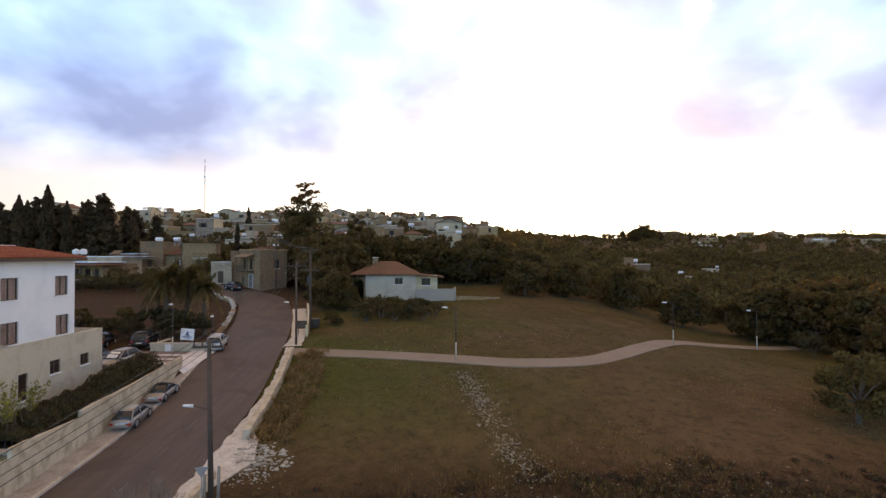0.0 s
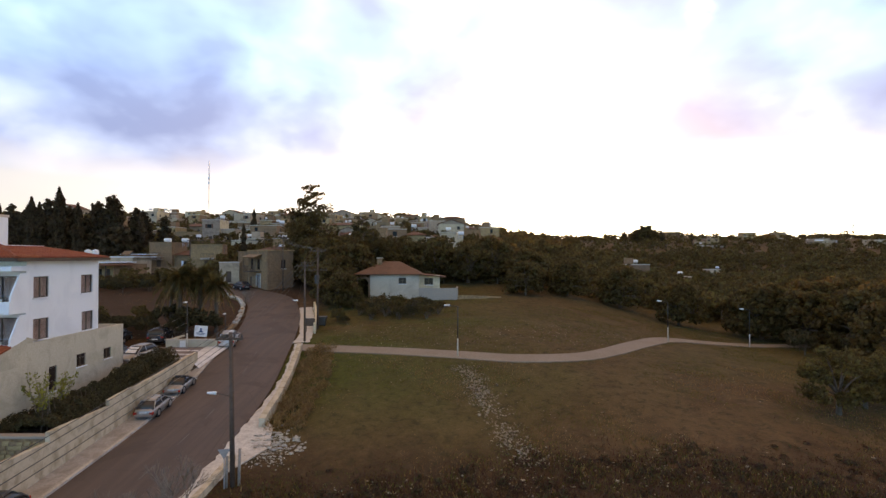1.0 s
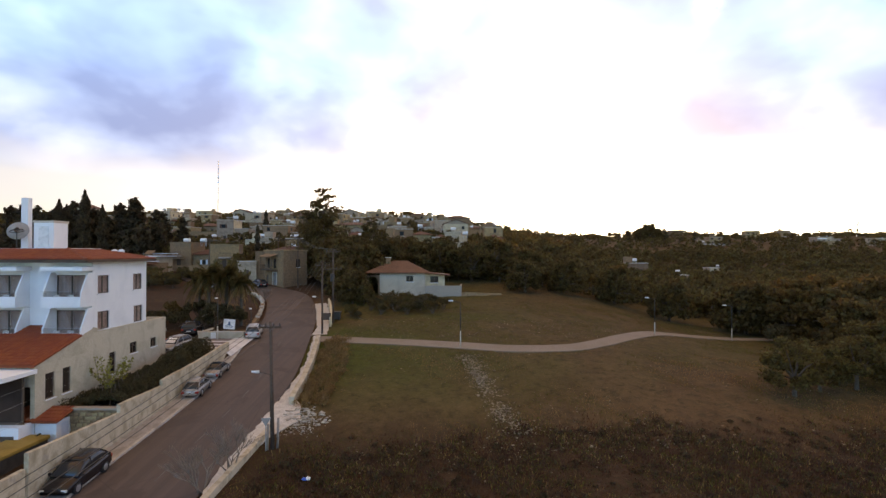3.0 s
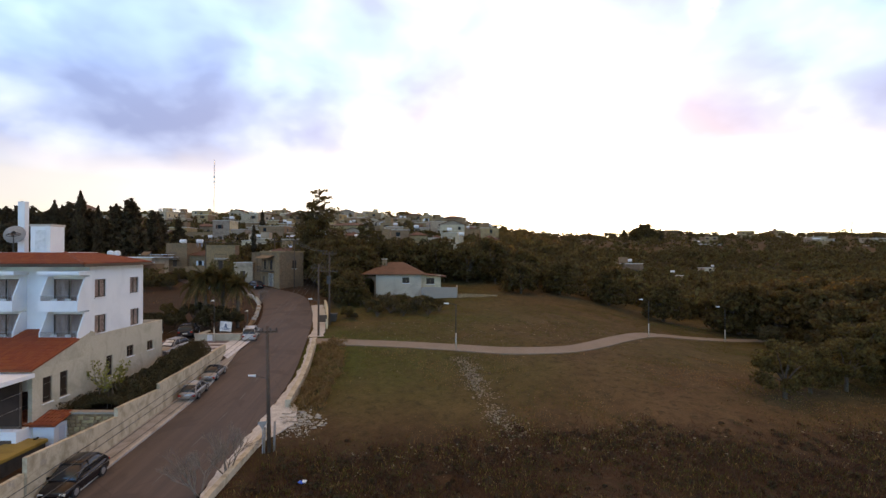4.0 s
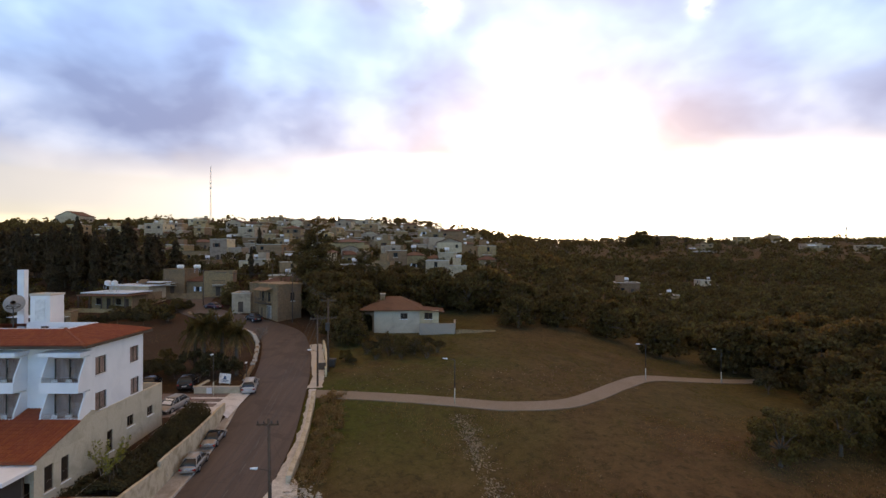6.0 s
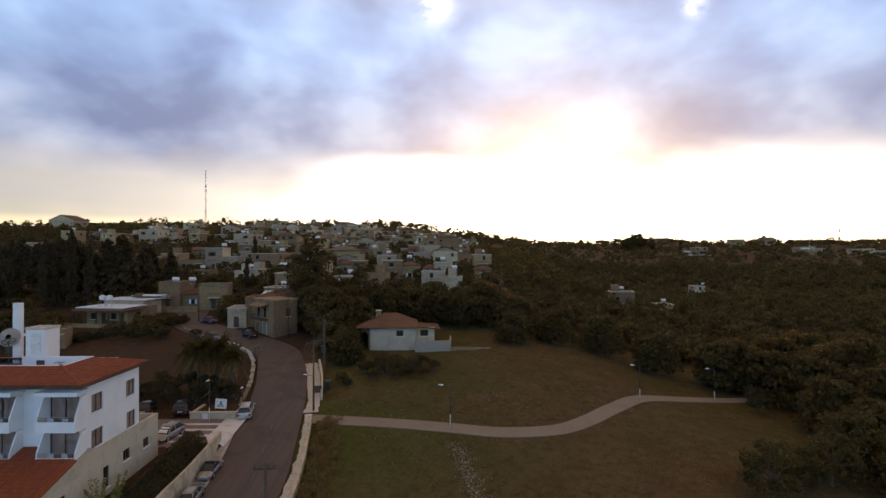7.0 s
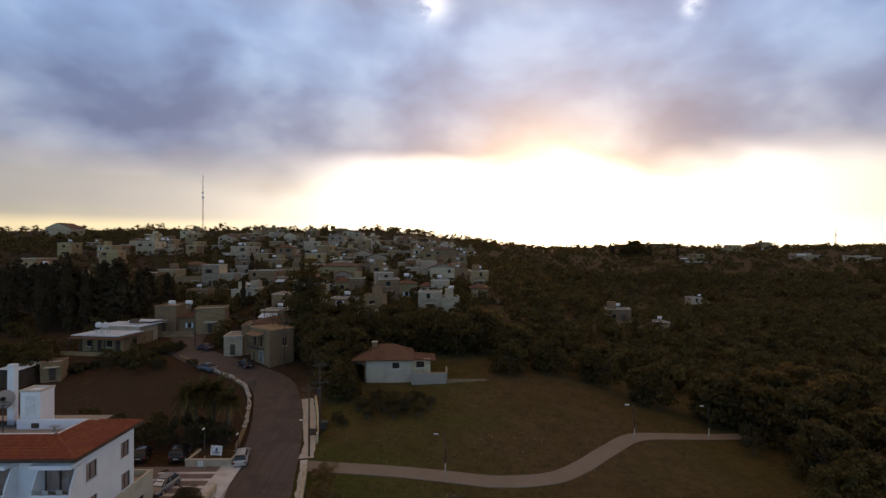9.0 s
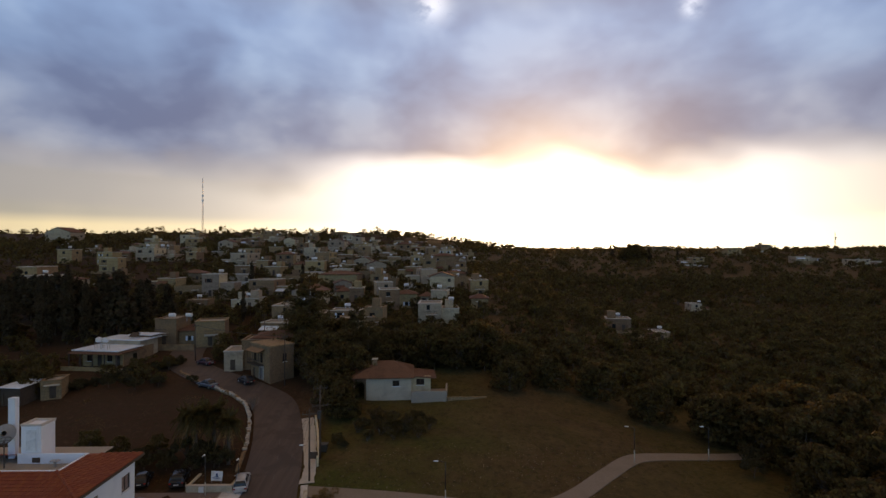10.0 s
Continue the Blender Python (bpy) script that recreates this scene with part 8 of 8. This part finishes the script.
def pebbles(name, rng, xy, lo, hi, label, category, mat="rock"):
    """Many small stones in one mesh."""
    n = len(xy)
    bm = bmesh.new()
    bmesh.ops.create_icosphere(bm, subdivisions=1, radius=1.0)
    base = np.array([v.co[:] for v in bm.verts])
    tri = np.array([[v.index for v in f.verts] for f in bm.faces], dtype=np.int32)
    bm.free()
    size = (lo + (hi - lo) * rng.random(n) ** 2)[:, None] * rng.uniform(0.6, 1.2, (n, 3)) * np.array([1, 1, 0.7])
    a = rng.uniform(0, 2 * np.pi, n)
    co = base[None] * (1 + rng.normal(0, 0.13, (n, len(base), 1))) * size[:, None]
    co = np.stack([co[..., 0] * np.cos(a)[:, None] - co[..., 1] * np.sin(a)[:, None], co[..., 0] * np.sin(a)[:, None] + co[..., 1] * np.cos(a)[:, None], co[..., 2]], -1)
    co += np.stack([xy[:, 0], xy[:, 1], slope(xy[:, 0], xy[:, 1]) + size[:, 2] * 0.35], 1)[:, None]
    faces = (tri[None] + np.arange(n, dtype=np.int32)[:, None, None] * len(base)).reshape(-1, 3)
    me = bpy.data.meshes.new(name)
    me.vertices.add(n * len(base)), me.loops.add(faces.size), me.polygons.add(len(faces))
    me.vertices.foreach_set("co", co.astype(np.float32).ravel())
    me.loops.foreach_set("vertex_index", faces.ravel())
    me.polygons.foreach_set("loop_start", np.arange(0, faces.size, 3, dtype=np.int32))
    me.materials.append(M[mat])
    me.update(calc_edges=True)
    tagged(new(name, me), label, category, kind="stuff")


def bank_x(y):
    return np.interp(y, [36, 41, 46, 52, 54], [5.5, 4.1, 3.2, 2.4, 2.0])


def rubble():
    rng = np.random.default_rng(91)
    kinds = stone_meshes(6, 5)
    bank = thing("rubble_bank", (2.5, 44, S(2.5, 44)), "line of pale field stones running down the meadow", "stone bank")
    for k in range(290):
        y = 36.5 + 17 * rng.random() ** 0.85
        x = float(bank_x(y)) + rng.normal(0, 0.6)
        s = 0.05 + 0.12 * rng.random() ** 2
        ob = part("stone", kinds[k % 6], None, bank)
        ob.matrix_basis = Matrix.Translation((x - 2.5, y - 44, S(x, y) - S(2.5, 44) + s * 0.25)) @ pose(0, 0, 0, rng.uniform(-30, 30), rng.uniform(-30, 30), rng.uniform(0, 360)) @ Matrix.Scale(s, 4)
    tip = thing("rubble_heap", (-10.6, 39.3, S(-10.6, 39.3)), "spilled pale broken concrete beside the verge", "rubble")
    for k in range(150):
        x, y = -10.8 + rng.normal(0, 1.35), 39.3 + rng.normal(0, 1.2)
        s = 0.03 + 0.1 * rng.random() ** 2
        ob = part("stone", kinds[k % 6], None, tip)
        ob.matrix_basis = Matrix.Translation((x + 10.6, y - 39.3, S(x, y) - S(-10.6, 39.3) + s * 0.2)) @ pose(0, 0, 0, 0, rng.uniform(-20, 20), rng.uniform(0, 360)) @ Matrix.Diagonal((s, s, s * 0.6, 1))
    for k in range(100):
        r0, off = rng.uniform(0.06, 0.20) * (1.0 if k < 70 else 1.4), rng.normal(0, 1, 2)
        x, y = -10.9 + off[0] * 0.85 - off[1] * 0.35, 39.2 + off[1] * 1.05
        sides = int(rng.integers(4, 7))
        poly = [(r0 * rng.uniform(0.5, 1.35) * math.cos(2 * math.pi * i / sides), r0 * rng.uniform(0.3, 1.1) * math.sin(2 * math.pi * i / sides)) for i in range(sides)]
        part("slab", Geo().prism(poly, 0, 0.07), M["rubble"], tip, at=Matrix.Translation((x + 10.6, y - 39.3, S(x, y) - S(-10.6, 39.3) - 0.01 + 0.002 * k * 0.5)) @ pose(0, 0, 0, rng.uniform(-10, 10), rng.uniform(-10, 10), 0))
    y = rng.uniform(36.5, 54.5, 1500)
    pebbles("stone_litter", rng, np.stack([bank_x(y) + rng.normal(0, 0.62, 1500) + 0.2 * np.sin(y * 2), y], 1), 0.02, 0.085, "small pale stones scattered down the meadow", "stones")
    pebbles("concrete_crumbs", rng, np.stack([-10.8 + rng.normal(0, 1.1, 1700), 39.1 + rng.normal(0, 1.1, 1700)], 1), 0.015, 0.075, "crumbled pale concrete spilled beside the verge", "rubble", "rubble")
    x = rng.uniform(-8, 46, 1300)
    pebbles("field_pebbles", rng, np.stack([x, scrub_edge(x) - np.abs(rng.normal(0, 3.0, 1300)) + 0.8], 1), 0.02, 0.08, "small stones scattered among the dry stalks", "stones")
    x, y = rng.uniform(-11, 44, 1500), rng.uniform(40, 56.5, 1500)
    pebbles("meadow_pebbles", rng, np.stack([x, y], 1), 0.015, 0.06, "pale pebbles strewn over the meadow", "stones")
    x, y = rng.uniform(-13, 26, 900), rng.uniform(59.5, 72, 900)
    ok = near_line(path_line, x, y) > 1.4
    pebbles("bank_pebbles", rng, np.stack([x[ok], y[ok]], 1), 0.02, 0.08, "pale pebbles along the bank above the path", "stones")
    edge = thing("field_stones", (14, 32, S(14, 32)), "scattered stones among the dry scrub", "stones")
    for k in range(220):
        x = rng.uniform(3, 44)
        y = float(scrub_edge(x)) + rng.normal(-1.8, 1.8)
        s = rng.uniform(0.04, 0.10) * (1.8 if rng.random() < 0.08 else 1)
        ob = part("stone", kinds[k % 6], None, edge)
        ob.matrix_basis = Matrix.Translation((x - 14, y - 32, S(x, y) - S(14, 32) + s * 0.3)) @ pose(0, 0, 0, 0, 0, rng.uniform(0, 360)) @ Matrix.Scale(s, 4)


rubble()


def litter_bag():
    x, y = -8.4, 30.2
    ob = thing("litter_bag", pose(x, y, S(x, y) + 0.02, 0, 0, 30), "crumpled blue and white plastic bag on the scrub", "litter")
    rng = np.random.default_rng(5)
    for name, mat, dx in (("bag", "blue_bag", 0.0), ("flap", "sign", 0.20)):
        bm = bmesh.new()
        bmesh.ops.create_icosphere(bm, subdivisions=2, radius=0.18)
        for v in bm.verts:
            v.co *= 0.8 + 0.5 * noise.noise(v.co * 7 + Vector((dx * 20, 0, 0)))
            v.co.z = v.co.z * 0.6 + 0.18
            v.co.x += dx
        me = bpy.data.meshes.new(name)
        bm.to_mesh(me)
        bm.free()
        me.materials.append(M[mat])
        part(name, me, None, ob)


M["blue_bag"] = material("blue_plastic_film", (0.03, 0.10, 0.42), (0.05, 0.14, 0.50), 0.45, 20, 2.0, 0.1)
litter_bag()
